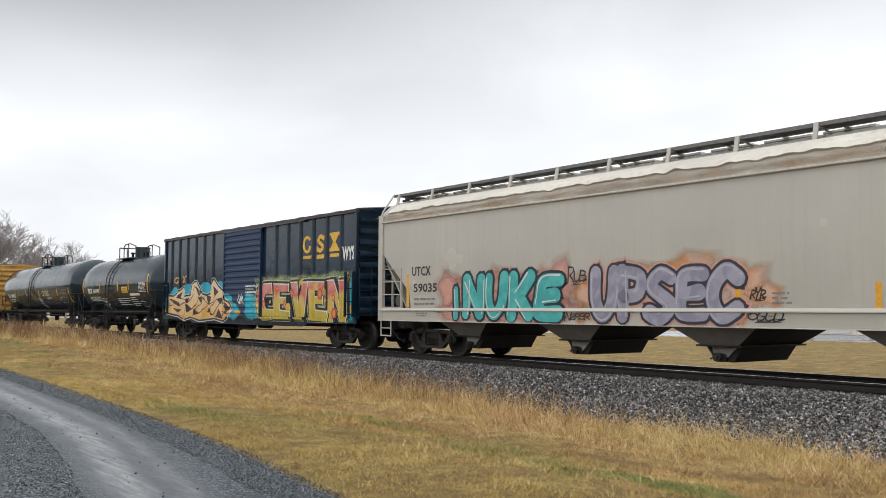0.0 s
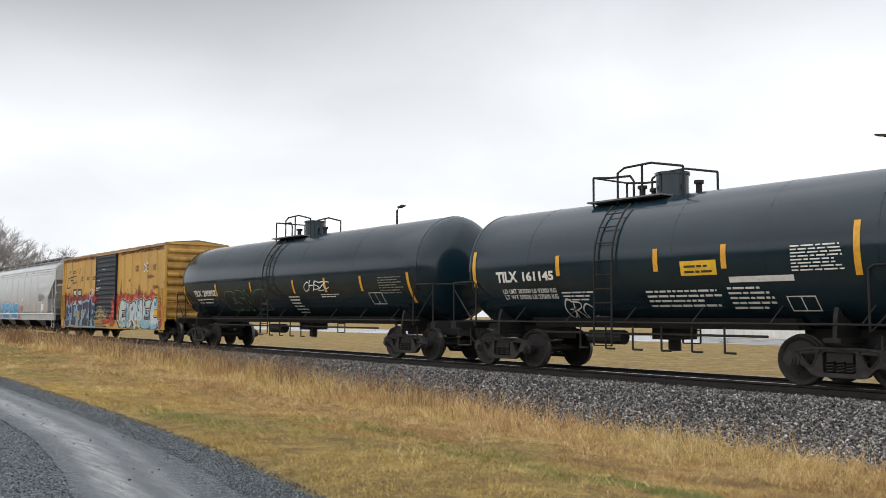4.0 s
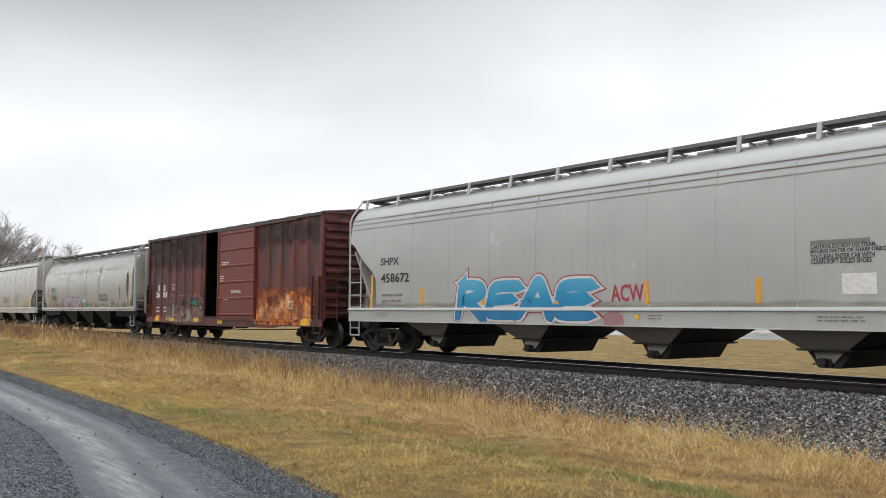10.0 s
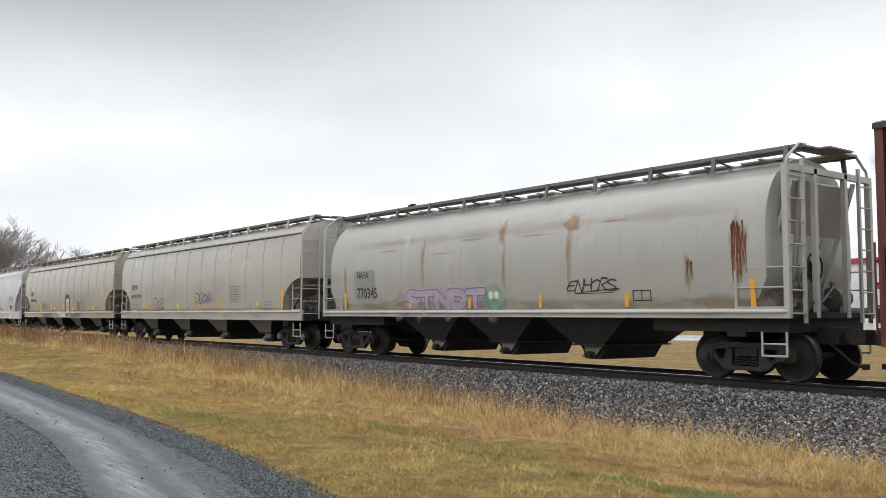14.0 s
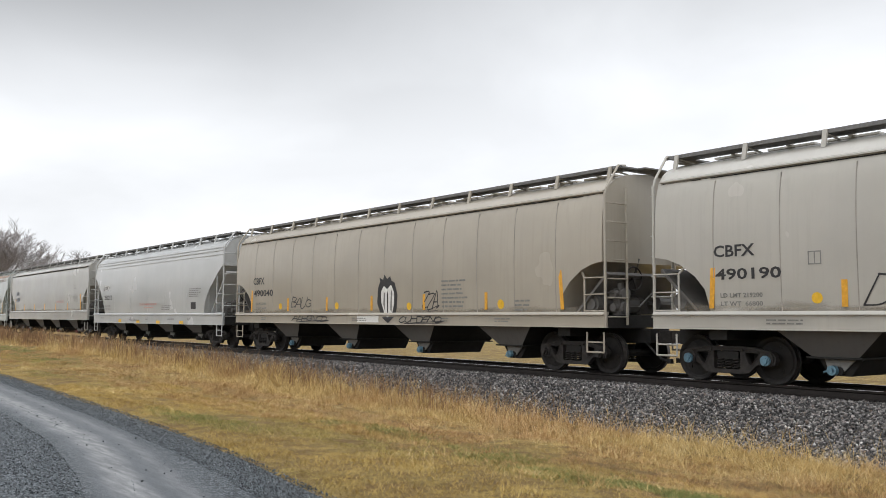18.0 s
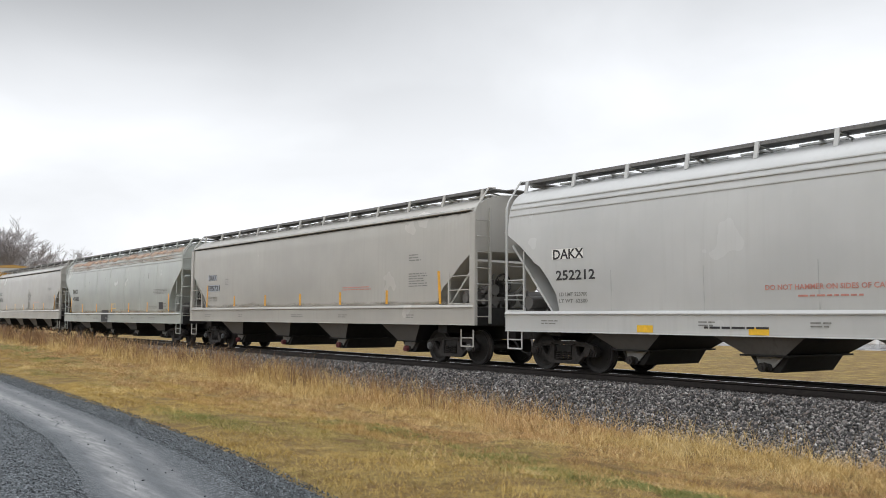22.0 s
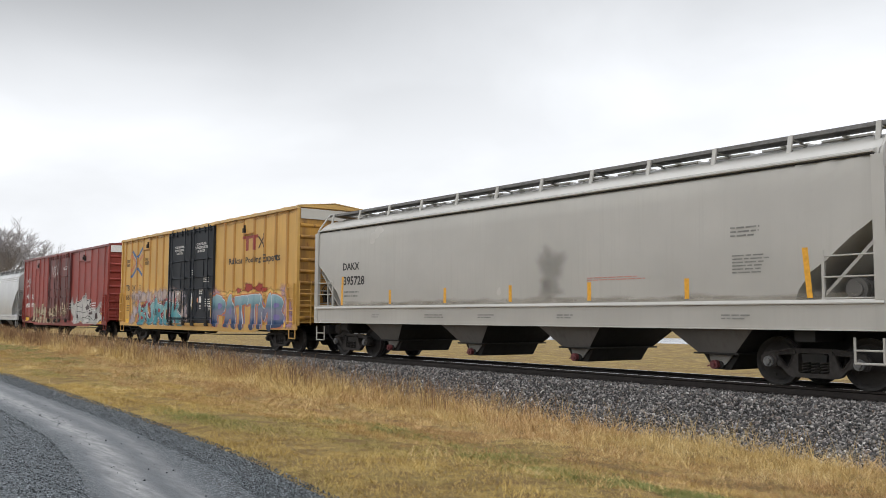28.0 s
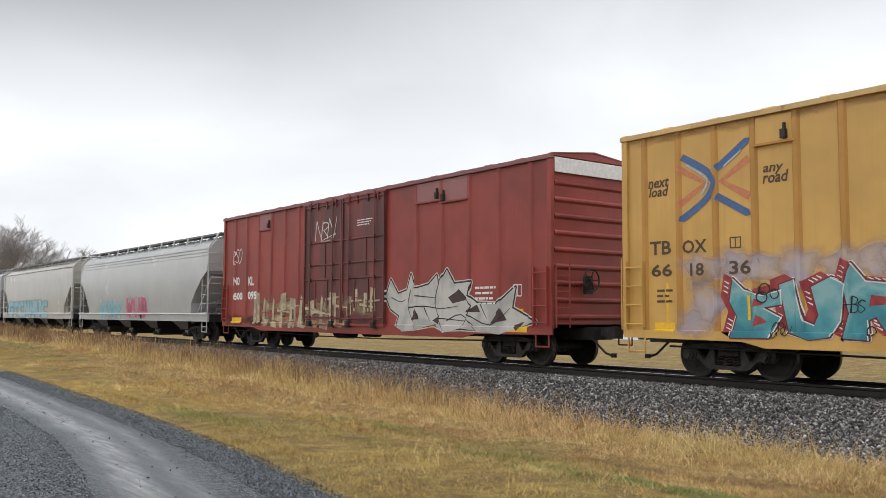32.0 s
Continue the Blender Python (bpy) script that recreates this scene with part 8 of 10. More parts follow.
decals(h8, [
    ("T", "DAKX", -240.58, 2.55, -239.7, 2.73, "black"),
    ("T", "45003", -240.56, 2.12, -239.44, 2.31, "black"),
    ("T", "LD LMT 217500", -240.47, 1.75, -239.47, 1.87, "grey_stencil"),
    ("T", "LT WT  68500", -240.47, 1.55, -239.47, 1.67, "grey_stencil"),
    ("L", "4", -227.23, 2.27, -225.43, 2.5, "grey_stencil"),
    ("P", "box", -226.53, 1.56, -226.0, 1.89, "black"),
    ("L", "2", -227.78, 1.61, -226.57, 1.74, "grey_stencil"),
    ("L", "3", -225.96, 1.67, -225.44, 1.85, "grey_stencil"),
    ("B", "box", -233.53, 1.62, -232.7, 1.88, "placard"),
    ("P", "patch", -235.11, 0.9, -233.98, 1.56, "black"),
])
decals(h9, [
    ("T", "DAKX", -260.69, 2.75, -259.79, 2.92, "black"),
    ("T", "395728", -260.64, 2.28, -259.51, 2.49, "black"),
    ("L", "2", -260.6, 1.88, -259.6, 2.08, "grey_stencil"),
    ("L", "6", -246.36, 2.11, -245.5, 2.47, "grey_stencil"),
    ("L", "3", -246.39, 2.81, -245.75, 3.01, "grey_stencil"),
    ("L", "2", -250.13, 2.08, -248.29, 2.16, "red_stencil"),
])
decals(b4, [
    ("I", "next", -282.02, 3.93, -281.47, 4.05, "brown_logo"),
    ("I", "load", -282.0, 3.74, -281.49, 3.86, "brown_logo"),
    ("I", "any", -279.29, 3.94, -278.86, 4.04, "brown_logo"),
    ("I", "road", -279.3, 3.73, -278.76, 3.88, "brown_logo"),
    ("V", "X", -281.24, 3.17, -279.58, 4.6, "blue_logo"),
    ("T", "TB", -281.99, 2.55, -281.48, 2.76, "brown_logo"),
    ("T", "OX", -281.16, 2.54, -280.61, 2.74, "brown_logo"),
    ("T", "66", -281.96, 2.09, -281.46, 2.28, "brown_logo"),
    ("T", "18", -280.98, 2.08, -280.67, 2.27, "brown_logo"),
    ("T", "36", -280.06, 2.08, -279.62, 2.28, "brown_logo"),
    ("B", "box", -280.04, 2.55, -279.79, 2.77, "brown_logo"),
    ("L", "3", -281.82, 1.52, -281.38, 1.81, "brown_logo"),
    ("P", "mark", -281.88, 0.91, -281.37, 1.11, "placard"),
    ("Q", "ttx", -268.3, 3.77, -266.38, 4.35, "red_logo"),
    ("I2", "Railcar", -269.57, 3.31, -268.26, 3.54, "black"),
    ("I2", "Pooling", -268.04, 3.31, -266.73, 3.52, "black"),
    ("I2", "Experts", -266.52, 3.28, -265.19, 3.55, "black"),
    ("D", "CLOSE THIS DOOR", -275.20, 4.245, -274.13, 4.345, "white"),
    ("D", "BEFORE CLOSING", -275.16, 4.105, -274.18, 4.205, "white"),
    ("D", "MAIN DOOR", -274.99, 3.965, -274.30, 4.065, "white"),
    ("D", "CLOSE AND LOCK", -272.72, 4.25, -271.70, 4.36, "white"),
    ("D", "BOTH DOORS BEFORE", -272.84, 4.10, -271.56, 4.21, "white"),
    ("D", "MOVING CAR", -272.60, 3.95, -271.82, 4.06, "white"),
    ("DL", "3", -271.90, 2.68, -271.30, 2.87, "white"),
    ("DL", "3", -273.18, 3.02, -272.95, 3.24, "white"),
    ("DP", "mark", -273.10, 1.53, -272.97, 1.98, "placard"),
    ("DP", "mark", -272.63, 1.84, -272.42, 2.02, "orange_logo"),
    ("DP", "mark", -272.34, 1.82, -272.10, 2.08, "white"),
    ("DL", "1", -275.42, 2.12, -275.06, 2.18, "white"),
    ("DL", "3", -274.84, 2.18, -274.52, 2.34, "white"),
    ("DL", "3", -272.32, 2.18, -271.94, 2.38, "white"),
    ("DL", "4", -271.72, 1.66, -271.02, 1.99, "white"),
    ("DL", "3", -271.35, 1.50, -271.02, 1.68, "white"),
    ("DL", "2", -272.30, 1.56, -272.08, 1.72, "white"),
    ("K", "tag", -273.22, 1.62, -273.08, 2.22, "white"),
    ("HP", "mark", -279.66, 1.17, -279.60, 1.64, "placard"),
    ("HP", "mark", -276.31, 1.13, -276.25, 1.60, "placard"),
    ("P", "mark", -281.58, 1.12, -281.52, 1.92, "placard"),
    ("P", "mark", -265.21, 0.89, -264.59, 1.12, "placard"),
])
decals(b5, [
    ("T", "NO", -302.78, 2.39, -302.32, 2.69, "white"),
    ("T", "KL", -301.54, 2.36, -301.06, 2.67, "white"),
    ("T", "600", -302.8, 1.81, -302.03, 2.09, "white"),
    ("T", "095", -301.56, 1.82, -300.79, 2.11, "white"),
    ("P", "mark", -302.97, 0.9, -302.09, 1.12, "placard"),
    ("P", "mark", -286.64, 0.83, -285.76, 1.05, "placard"),
    ("P", "mark", -289.81, 0.9, -289.29, 1.06, "placard"),
    ("P", "mark", -286.32, 1.26, -285.94, 1.4, "placard"),
    ("B", "box", -286.3, 1.71, -286.0, 2.01, "white"),
    ("L", "4", -287.8, 1.51, -286.96, 2.01, "white"),
    ("K", "tag", -296.25, 3.7, -295.0, 4.42, "white"),
    ("DL", "3", -293.56, 4.03, -292.59, 4.23, "white"),
    ("K", "tag", -302.98, 3.18, -302.22, 3.81, "white"),
])


W_, K_ = (0.75, 0.75, 0.73), (0.012, 0.012, 0.014)
WHITE_INK, BLACK_INK = ink(W_), ink(K_)
PINK, ORANGE = (0.66, 0.34, 0.27), (0.64, 0.29, 0.10)
mist(h1, PINK, puffs(-18.9, -14.1, 1.75, 0.62, 6, 3) + puffs(-18.8, -14.2, 1.25, 0.42, 5, 4))
mist(h1, ORANGE, [(-13.7, 1.5, 0.55, 0.6, 0.85), (-12.2, 2.05, 0.9, 0.3, 0.6), (-10.9, 2.15, 0.9, 0.32, 0.7), (-9.75, 1.7, 0.55, 0.6, 1.0), (-9.3, 1.55, 0.45, 0.25, 0.9), (-9.9, 1.25, 0.4, 0.3, 0.8)], (0.60, 0.40, 0.30))
graffiti(h1, "inuke", -18.55, -14.4, 0.97, 2.24, ink((0.05, 0.40, 0.40), (0.09, 0.50, 0.48)), ink((0.015, 0.022, 0.04)), 0.07, None, WHITE_INK, (ink((0.015, 0.02, 0.035)), 0.10, -0.06), "brush", 0.36, 1.18, 0.10, seed=3, tip=0.35, slots=(0.6, 1, 1, 1.1, 1.1))
graffiti(h1, "upsec", -13.55, -9.75, 0.96, 2.24, ink((0.27, 0.265, 0.35), (0.37, 0.36, 0.45)), ink((0.028, 0.028, 0.045)), 0.06, (ink(PINK), 0.035), ink((0.50, 0.50, 0.57)), (ink((0.028, 0.028, 0.045)), -0.14, -0.03), "brush", 0.40, 1.28, 0.05, seed=5, tip=0.4, weight=0.05)
mist(b1, (0.50, 0.58, 0.30), puffs(-29.9, -23.7, 2.28, 0.20, 9, 6, 0.45) + [(-29.85, 1.9, 0.25, 0.5, 0.6), (-23.7, 1.6, 0.25, 0.7, 0.7)])
mist(b1, (0.015, 0.44, 0.58), [(-30.5, 1.5, 0.55, 0.5, 1.0), (-30.3, 1.15, 0.6, 0.35, 1.0), (-23.6, 1.5, 0.22, 0.8, 1.0)])
RED_SPOT, GOLD_SPOT = ink((0.60, 0.09, 0.04)), ink((0.72, 0.47, 0.09))
graffiti(b1, "ceven", -29.95, -23.8, 0.80, 2.26, graded([(0.0, (0.46, 0.38, 0.04)), (0.35, (0.60, 0.44, 0.05)), (0.55, (0.66, 0.48, 0.16)), (0.75, (0.62, 0.15, 0.12)), (1.0, (0.68, 0.30, 0.25))], 0.8, 2.26, 0.32, 1.0), BLACK_INK, 0.05,
         (ink((0.46, 0.52, 0.28)), 0.06), WHITE_INK, (BLACK_INK, 0.13, 0.07), "block", grow=1.0, lean=-0.10, spots=((ink((0.58, 0.075, 0.04)), 0.16, ink((0.68, 0.30, 0.10))), (GOLD_SPOT, 0.13, None), (RED_SPOT, 0.10, GOLD_SPOT), (GOLD_SPOT, 0.07, None)), seed=7)


def dagger_piece():
    """Interlocked cream letters with sharp points, maroon gaps and round turquoise clouds behind, running on to the door."""
    rng = random.Random(12)
    ua, ub, za, zb = -39.15, -32.02, 0.80, 2.44

    def at(p):
        f = p[0] / 100
        return ua + (ub - ua) * f * (1.25 - 0.25 * f) - b1.uc, za + (zb - za) * p[1] / 100

    teal = ink((0.012, 0.42, 0.58), (0.02, 0.33, 0.48), 1.4)
    domes = ((-38.9, 1.45, 0.32, 0.36), (-37.97, 1.85, 0.42, 0.36), (-36.45, 1.87, 0.75, 0.46), (-34.75, 1.9, 0.75, 0.46), (-33.3, 2.0, 0.46, 0.36), (-32.45, 1.45, 0.5, 0.42), (-31.9, 1.15, 0.5, 0.32),
             (-30.62, 1.18, 0.3, 0.20), (-30.3, 1.40, 0.28, 0.28), (-30.0, 1.62, 0.2, 0.2), (-30.0, 1.15, 0.3, 0.24))
    for i, (u, z, rx, rz) in enumerate(domes):
        bm = bmesh.new()
        blob(bm, u - b1.uc, max(z, 0.84 + rz), rx, rz, rng, 28, 0.05)
        flow(b1, bm, "graffiti_cloud", teal, 0.0015 + 0.0006 * (i % 4))
    outline = [(3, 62), (12, 60), (26, 84), (25, 58), (35, 62), (37, 90), (43, 96), (50, 70), (56, 60), (64, 64), (68, 100), (76, 80), (86, 64), (87, 50), (95, 42), (100, 30), (93, 12),
               (85, 1), (72, 7), (60, 4), (50, 1), (37, 9), (28, 2), (20, 12), (0, 20), (7, 40)]
    ring = [at(p) for p in outline]
    maroon, cream, brown = ink((0.055, 0.016, 0.018)), graded([(0.0, (0.70, 0.40, 0.11)), (0.35, (0.80, 0.58, 0.30)), (1.0, (0.80, 0.67, 0.46))], za, zb, 0.3, 1.6), ink((0.10, 0.04, 0.03))
    bm = bmesh.new()
    stroke(bm, ring + ring[:1], 0.20, None, 0.0, 5)
    flow(b1, bm, "graffiti_halo", ink((0.62, 0.66, 0.56)), 0.0042)
    bm = bmesh.new()
    stroke(bm, ring + ring[:1], 0.13, None, 0.0, 5)
    flow(b1, bm, "letter_outline", BLACK_INK, 0.0065)
    bm = bmesh.new()
    poly(bm, ring)
    flow(b1, bm, "letter_fill", cream, 0.0105)
    gaps = ([(15, 58), (24, 73), (21, 56)], [(8, 54), (19, 46), (20, 36), (13, 42)], [(28, 52), (33, 56), (31, 44)], [(42, 84), (51, 70), (47, 62)], [(46, 56), (53, 60), (51, 42)],
            [(58, 62), (66, 56), (61, 40)], [(68, 82), (75, 70), (70, 60)], [(73, 52), (85, 56), (79, 42)], [(88, 42), (98, 31), (90, 18)], [(30, 40), (37, 28), (31, 20)],
            [(40, 27), (47, 17), (38, 12)], [(62, 30), (68, 14), (59, 16)], [(76, 27), (83, 6), (73, 10)], [(12, 30), (22, 26), (18, 18)])
    for k, q in enumerate(gaps):
        bm = bmesh.new()
        mx, mz = sum(p[0] for p in q) / len(q), sum(p[1] for p in q) / len(q)
        poly(bm, [at((mx + (p[0] - mx) * 1.15, mz + (p[1] - mz) * 1.2)) for p in q])
        flow(b1, bm, "letter_gap", maroon, 0.0145 + 0.0005 * (k % 3))
    lines = ([(20, 36), (26, 44), (30, 40), (27, 22), (28, 4)], [(31, 44), (38, 60), (42, 84)], [(37, 28), (44, 40), (47, 62)], [(38, 12), (44, 32), (51, 42), (57, 66)], [(47, 17), (56, 30), (61, 40)],
             [(61, 40), (68, 44), (70, 60)], [(59, 16), (66, 34), (73, 52)], [(68, 14), (75, 34), (79, 42), (88, 42)], [(83, 6), (86, 22), (90, 18)], [(53, 60), (56, 48), (61, 40)], [(4, 30), (13, 42)], [(21, 56), (28, 52)])
    for k, q in enumerate(lines):
        bm = bmesh.new()
        stroke(bm, curve([at(p) for p in q], 3), 0.055, 0.022, 0.0, 5)
        flow(b1, bm, "letter_line", brown, 0.0165 + 0.0005 * (k % 3))
    for k in range(0, len(ring) - 14):
        (xa, zc), (xb, zd) = ring[k], ring[k + 1]
        if abs(zd - zc) > 0.12:
            bm = bmesh.new()
            stroke(bm, [(xa * 0.9 + xb * 0.1 + (0.05 if zd > zc else -0.05), zc - 0.05), (xb + (0.05 if zd > zc else -0.05), zd - 0.10)], 0.028, 0.015, 0.0, 4)
            flow(b1, bm, "letter_shine", ink(W_), 0.0185)


def spiked_piece():
    """Silver letters that rise to spikes, with a thin black and white edge and black lines between their strokes."""
    ua, ub, za, zb = -292.0, -285.5, 0.76, 2.42

    def at(p):
        return ua + (ub - ua) * p[0] / 100 - b5.uc, za + (zb - za) * p[1] / 100

    outline = [(0, 62), (4, 92), (10, 66), (17, 72), (20, 100), (23, 74), (33, 80), (39, 96), (40, 78), (46, 104), (51, 80), (62, 82), (60, 60), (66, 48), (78, 46), (89, 72), (87, 40), (100, 20), (80, 0), (56, 8), (44, 0), (38, 14), (22, 2), (14, 0), (9, 14), (11, 28), (4, 40)]
    ring = [at(p) for p in outline]
    for name, mat, w, off in (("graffiti_halo", ink((0.66, 0.62, 0.58)), 0.15, 0.0030), ("letter_outline", BLACK_INK, 0.09, 0.0065)):
        bm = bmesh.new()
        stroke(bm, [(x, max(z, b5.low + 0.05)) for x, z in ring + ring[:1]], w, None, 0.0, 6)
        flow(b5, bm, name, mat, off)
    bm = bmesh.new()
    poly(bm, ring)
    flow(b5, bm, "letter_fill", ink((0.40, 0.40, 0.38), (0.54, 0.53, 0.50), 1.2), 0.0105)
    gaps = ([(47, 58), (54, 70), (60, 54), (50, 48)], [(58, 34), (66, 46), (68, 34)], [(74, 16), (80, 40), (84, 22)], [(20, 20), (24, 40), (26, 22)], [(36, 20), (42, 30), (40, 14)], [(88, 14), (94, 20), (90, 6)])
    for k, q in enumerate(gaps):
        bm = bmesh.new()
        poly(bm, [at(p) for p in q])
        flow(b5, bm, "letter_gap", ink((0.06, 0.03, 0.03)), 0.0145 + 0.0005 * (k % 3))
    lines = ([(18, 42), (30, 44), (42, 40), (54, 44)], [(20, 72), (18, 42), (24, 6)], [(40, 78), (38, 46), (44, 4)], [(30, 42), (34, 20)], [(54, 70), (62, 44), (56, 10)], [(60, 30), (74, 14), (86, 40)], [(46, 20), (56, 30), (66, 4)], [(5, 60), (12, 52), (16, 56)],
             [(24, 62), (38, 58)], [(68, 46), (72, 24)], [(40, 24), (58, 20)])
    for k, q in enumerate(lines):
        bm = bmesh.new()
        stroke(bm, curve([at(p) for p in q], 3), 0.034, 0.016, 0.0, 5)
        flow(b5, bm, "letter_line", BLACK_INK, 0.0165 + 0.0005 * (k % 3))


def worn_piece():
    """A half-gone row of pale yellow letters, scratched down to the red paint, that runs over the doors."""
    rng = random.Random(27)
    pale, dull = ink((0.52, 0.47, 0.30), (0.36, 0.27, 0.20), 2.6), ink((0.10, 0.06, 0.05), (0.24, 0.05, 0.04), 3.0)
    mist(b5, (0.48, 0.43, 0.26), puffs(-301.2, -294.4, 1.0, 0.26, 9, 27, 1.0) + puffs(-300.9, -297.8, 1.55, 0.36, 5, 28, 0.7) + puffs(-297.0, -292.6, 1.5, 0.40, 6, 29, 0.45), (0.30, 0.12, 0.08))
    u, low = -301.0, 0.74
    while u < -292.6:
        faded = u > -295.0
        w = rng.uniform(0.34, 0.62)
        z0, z1 = rng.uniform(low, 0.95) if not faded else rng.uniform(1.1, 1.4), rng.uniform(1.7, 2.12)
        x = u - b5.uc
        # an upright with a split, hooked or slanted head
        kind = rng.randrange(3)
        if faded:
            w *= 0.5
        if kind == 0:
            shape = [(0, 0), (0.36, 0.02), (0.38, 0.62), (0.62, 0.6), (0.66, 0.0), (1.0, 0.04), (0.95, 0.96), (0.04, 1.0)]
        elif kind == 1:
            shape = [(0, 0.05), (0.9, 0.0), (0.95, 0.2), (0.42, 0.22), (0.5, 0.9), (0.3, 1.0), (0.1, 0.6)]
        else:
            shape = [(0.1, 0), (0.5, 0.0), (0.46, 0.42), (0.95, 0.5), (1.0, 0.98), (0.0, 0.92), (0.02, 0.4)]
        bm = bmesh.new()
        poly(bm, [(x + w * (px + rng.uniform(-0.05, 0.05)), z0 + (z1 - z0) * pz) for px, pz in shape])
        flow(b5, bm, "worn_stroke", pale, 0.0065)
        bm = bmesh.new()
        q = [(x + w * px, z0 + (z1 - z0) * pz) for px, pz in shape[2:]]
        stroke(bm, q, 0.032, 0.014, 0.0, 4)
        if rng.random() < 0.7:
            zc = rng.uniform(z0 + 0.2, z1 - 0.1)
            stroke(bm, [(x - 0.1, zc), (x + w * 0.7, zc + 0.02), (x + w + 0.15, zc - 0.05)], 0.035, 0.02, 0.0, 4)
        flow(b5, bm, "letter_line", dull, 0.0100)
        if rng.random() < 0.6:
            bm = bmesh.new()
            zc = rng.uniform(z0 + 0.1, z1 - 0.2)
            stroke(bm, [(x - 0.2, zc), (x + w + 0.25, zc + rng.uniform(-0.1, 0.1))], 0.09, 0.04, 0.0, 5)
            flow(b5, bm, "worn_stroke", pale, 0.0125)
        u += w + rng.uniform(0.04, 0.3 if not faded else 0.5)


dagger_piece()
RED_MIST = (0.40, 0.035, 0.03)
mist(b2, RED_MIST, puffs(-87.6, -81.8, 2.05, 0.42, 9, 8) + [(-87.45, 1.5, 0.3, 0.6, 1.0), (-87.4, 1.0, 0.3, 0.4, 1.0)], (0.30, 0.05, 0.05))
graffiti(b2, "BLTZR", -87.35, -82.0, 0.58, 1.98, graded([(0.0, (0.010, 0.014, 0.022)), (0.5, (0.02, 0.020, 0.038)), (0.75, (0.07, 0.045, 0.10)), (1.0, (0.025, 0.022, 0.035))], 0.6, 2.06, 0.3), ink((0.20, 0.40, 0.60), (0.26, 0.46, 0.62)), 0.085,
         (BLACK_INK, 0.025), ink((0.30, 0.48, 0.62)), (ink((0.18, 0.36, 0.56)), 0.16, -0.06), "block", grow=0.98, lean=0.0, seed=11, bars=ink((0.24, 0.44, 0.62)), weight=0.02)
for k, u in enumerate((-86.9, -85.0, -82.6)):
    scrawl(b2, u - b2.uc - 0.2, u - b2.uc + 0.2, 0.85, 1.2, ink((0.30, 0.48, 0.62)), 300 + k, 6, 0.018, 0.022)
mist(b2, (0.46, 0.04, 0.03), puffs(-79.0, -73.2, 1.98, 0.40, 9, 9, 1.0) + [(-79.0, 1.5, 0.45, 0.55, 1.0), (-79.2, 1.0, 0.5, 0.4, 1.0), (-73.0, 1.3, 0.4, 0.6, 1.0), (-72.9, 0.9, 0.35, 0.3, 1.0), (-80.2, 0.95, 0.8, 0.2, 1.0)], (0.52, 0.09, 0.05))
NAVY_SPOT, SKY_SPOT, GREY_SPOT = ink((0.02, 0.035, 0.08)), ink((0.06, 0.30, 0.50)), ink((0.34, 0.37, 0.40))
graffiti(b2, "CUNEC", -78.35, -73.1, 0.58, 1.98, graded([(0.0, (0.24, 0.44, 0.52)), (0.25, (0.46, 0.55, 0.57)), (0.45, (0.60, 0.63, 0.62)), (0.7, (0.58, 0.62, 0.61)), (0.85, (0.36, 0.50, 0.55)), (1.0, (0.50, 0.57, 0.58))], 0.6, 1.96, 0.55, 1.8), BLACK_INK, 0.060,
         (ink((0.66, 0.66, 0.46)), 0.025), None, (BLACK_INK, -0.13, -0.04), "block", grow=1.0, lean=0.03, swell=True, spots=((SKY_SPOT, 0.11, None), (NAVY_SPOT, 0.09, None), (SKY_SPOT, 0.07, None), (NAVY_SPOT, 0.06, None), (GREY_SPOT, 0.12, None), (SKY_SPOT, 0.09, None)), seed=13)
graffiti(h2, "reae", -102.9, -98.1, 0.98, 2.08, graded([(0.0, (0.012, 0.16, 0.38)), (0.5, (0.02, 0.30, 0.56)), (1.0, (0.10, 0.44, 0.66))], 1.0, 2.08, 0.12), ink((0.68, 0.68, 0.68)), 0.06, (ink((0.36, 0.05, 0.07)), 0.03), None, (ink((0.68, 0.68, 0.68)), -0.10, -0.02), "brush", 0.27, 1.22, 0.12, seed=15, tip=1.0)
M["red_spray"] = plain("thin_red_spray", (0.40, 0.05, 0.08), 0.5, 0, 0.2)
decals(h2, [("T", "ACW", -97.62, 1.45, -96.72, 1.82, "red_spray"), ("T", "AYIN", -97.75, 1.17, -97.40, 1.27, "red_spray"), ("T", "ZONKE", -97.82, 1.06, -97.28, 1.16, "red_spray"), ("T", "GLORY", -97.82, 0.95, -97.22, 1.05, "red_spray"),
            ("O", "mark", -97.0, 1.07, -96.8, 1.19, "placard")])
decals(t1, [("T", "LD LMT 203500 LB 92300 KG", -50.38, 1.80, -48.55, 1.90, "white"), ("T", "LT WT 59500 LB 27000 KG", -50.36, 1.66, -48.55, 1.76, "white")])
decals(b2, [("HP", "mark", -78.1, 0.70, -77.65, 0.81, "placard"), ("HP", "mark", -75.81, 0.70, -75.35, 0.81, "placard"), ("P", "mark", -80.49, 0.68, -79.95, 0.78, "placard"), ("HP", "mark", -73.64, 1.24, -73.13, 1.47, "placard"),
            ("HP", "board", -74.95, 1.60, -74.55, 1.88, "black"), ("HB", "box", -74.93, 1.62, -74.57, 1.86, "white")])
M["cream_spray"] = ink((0.60, 0.52, 0.25))
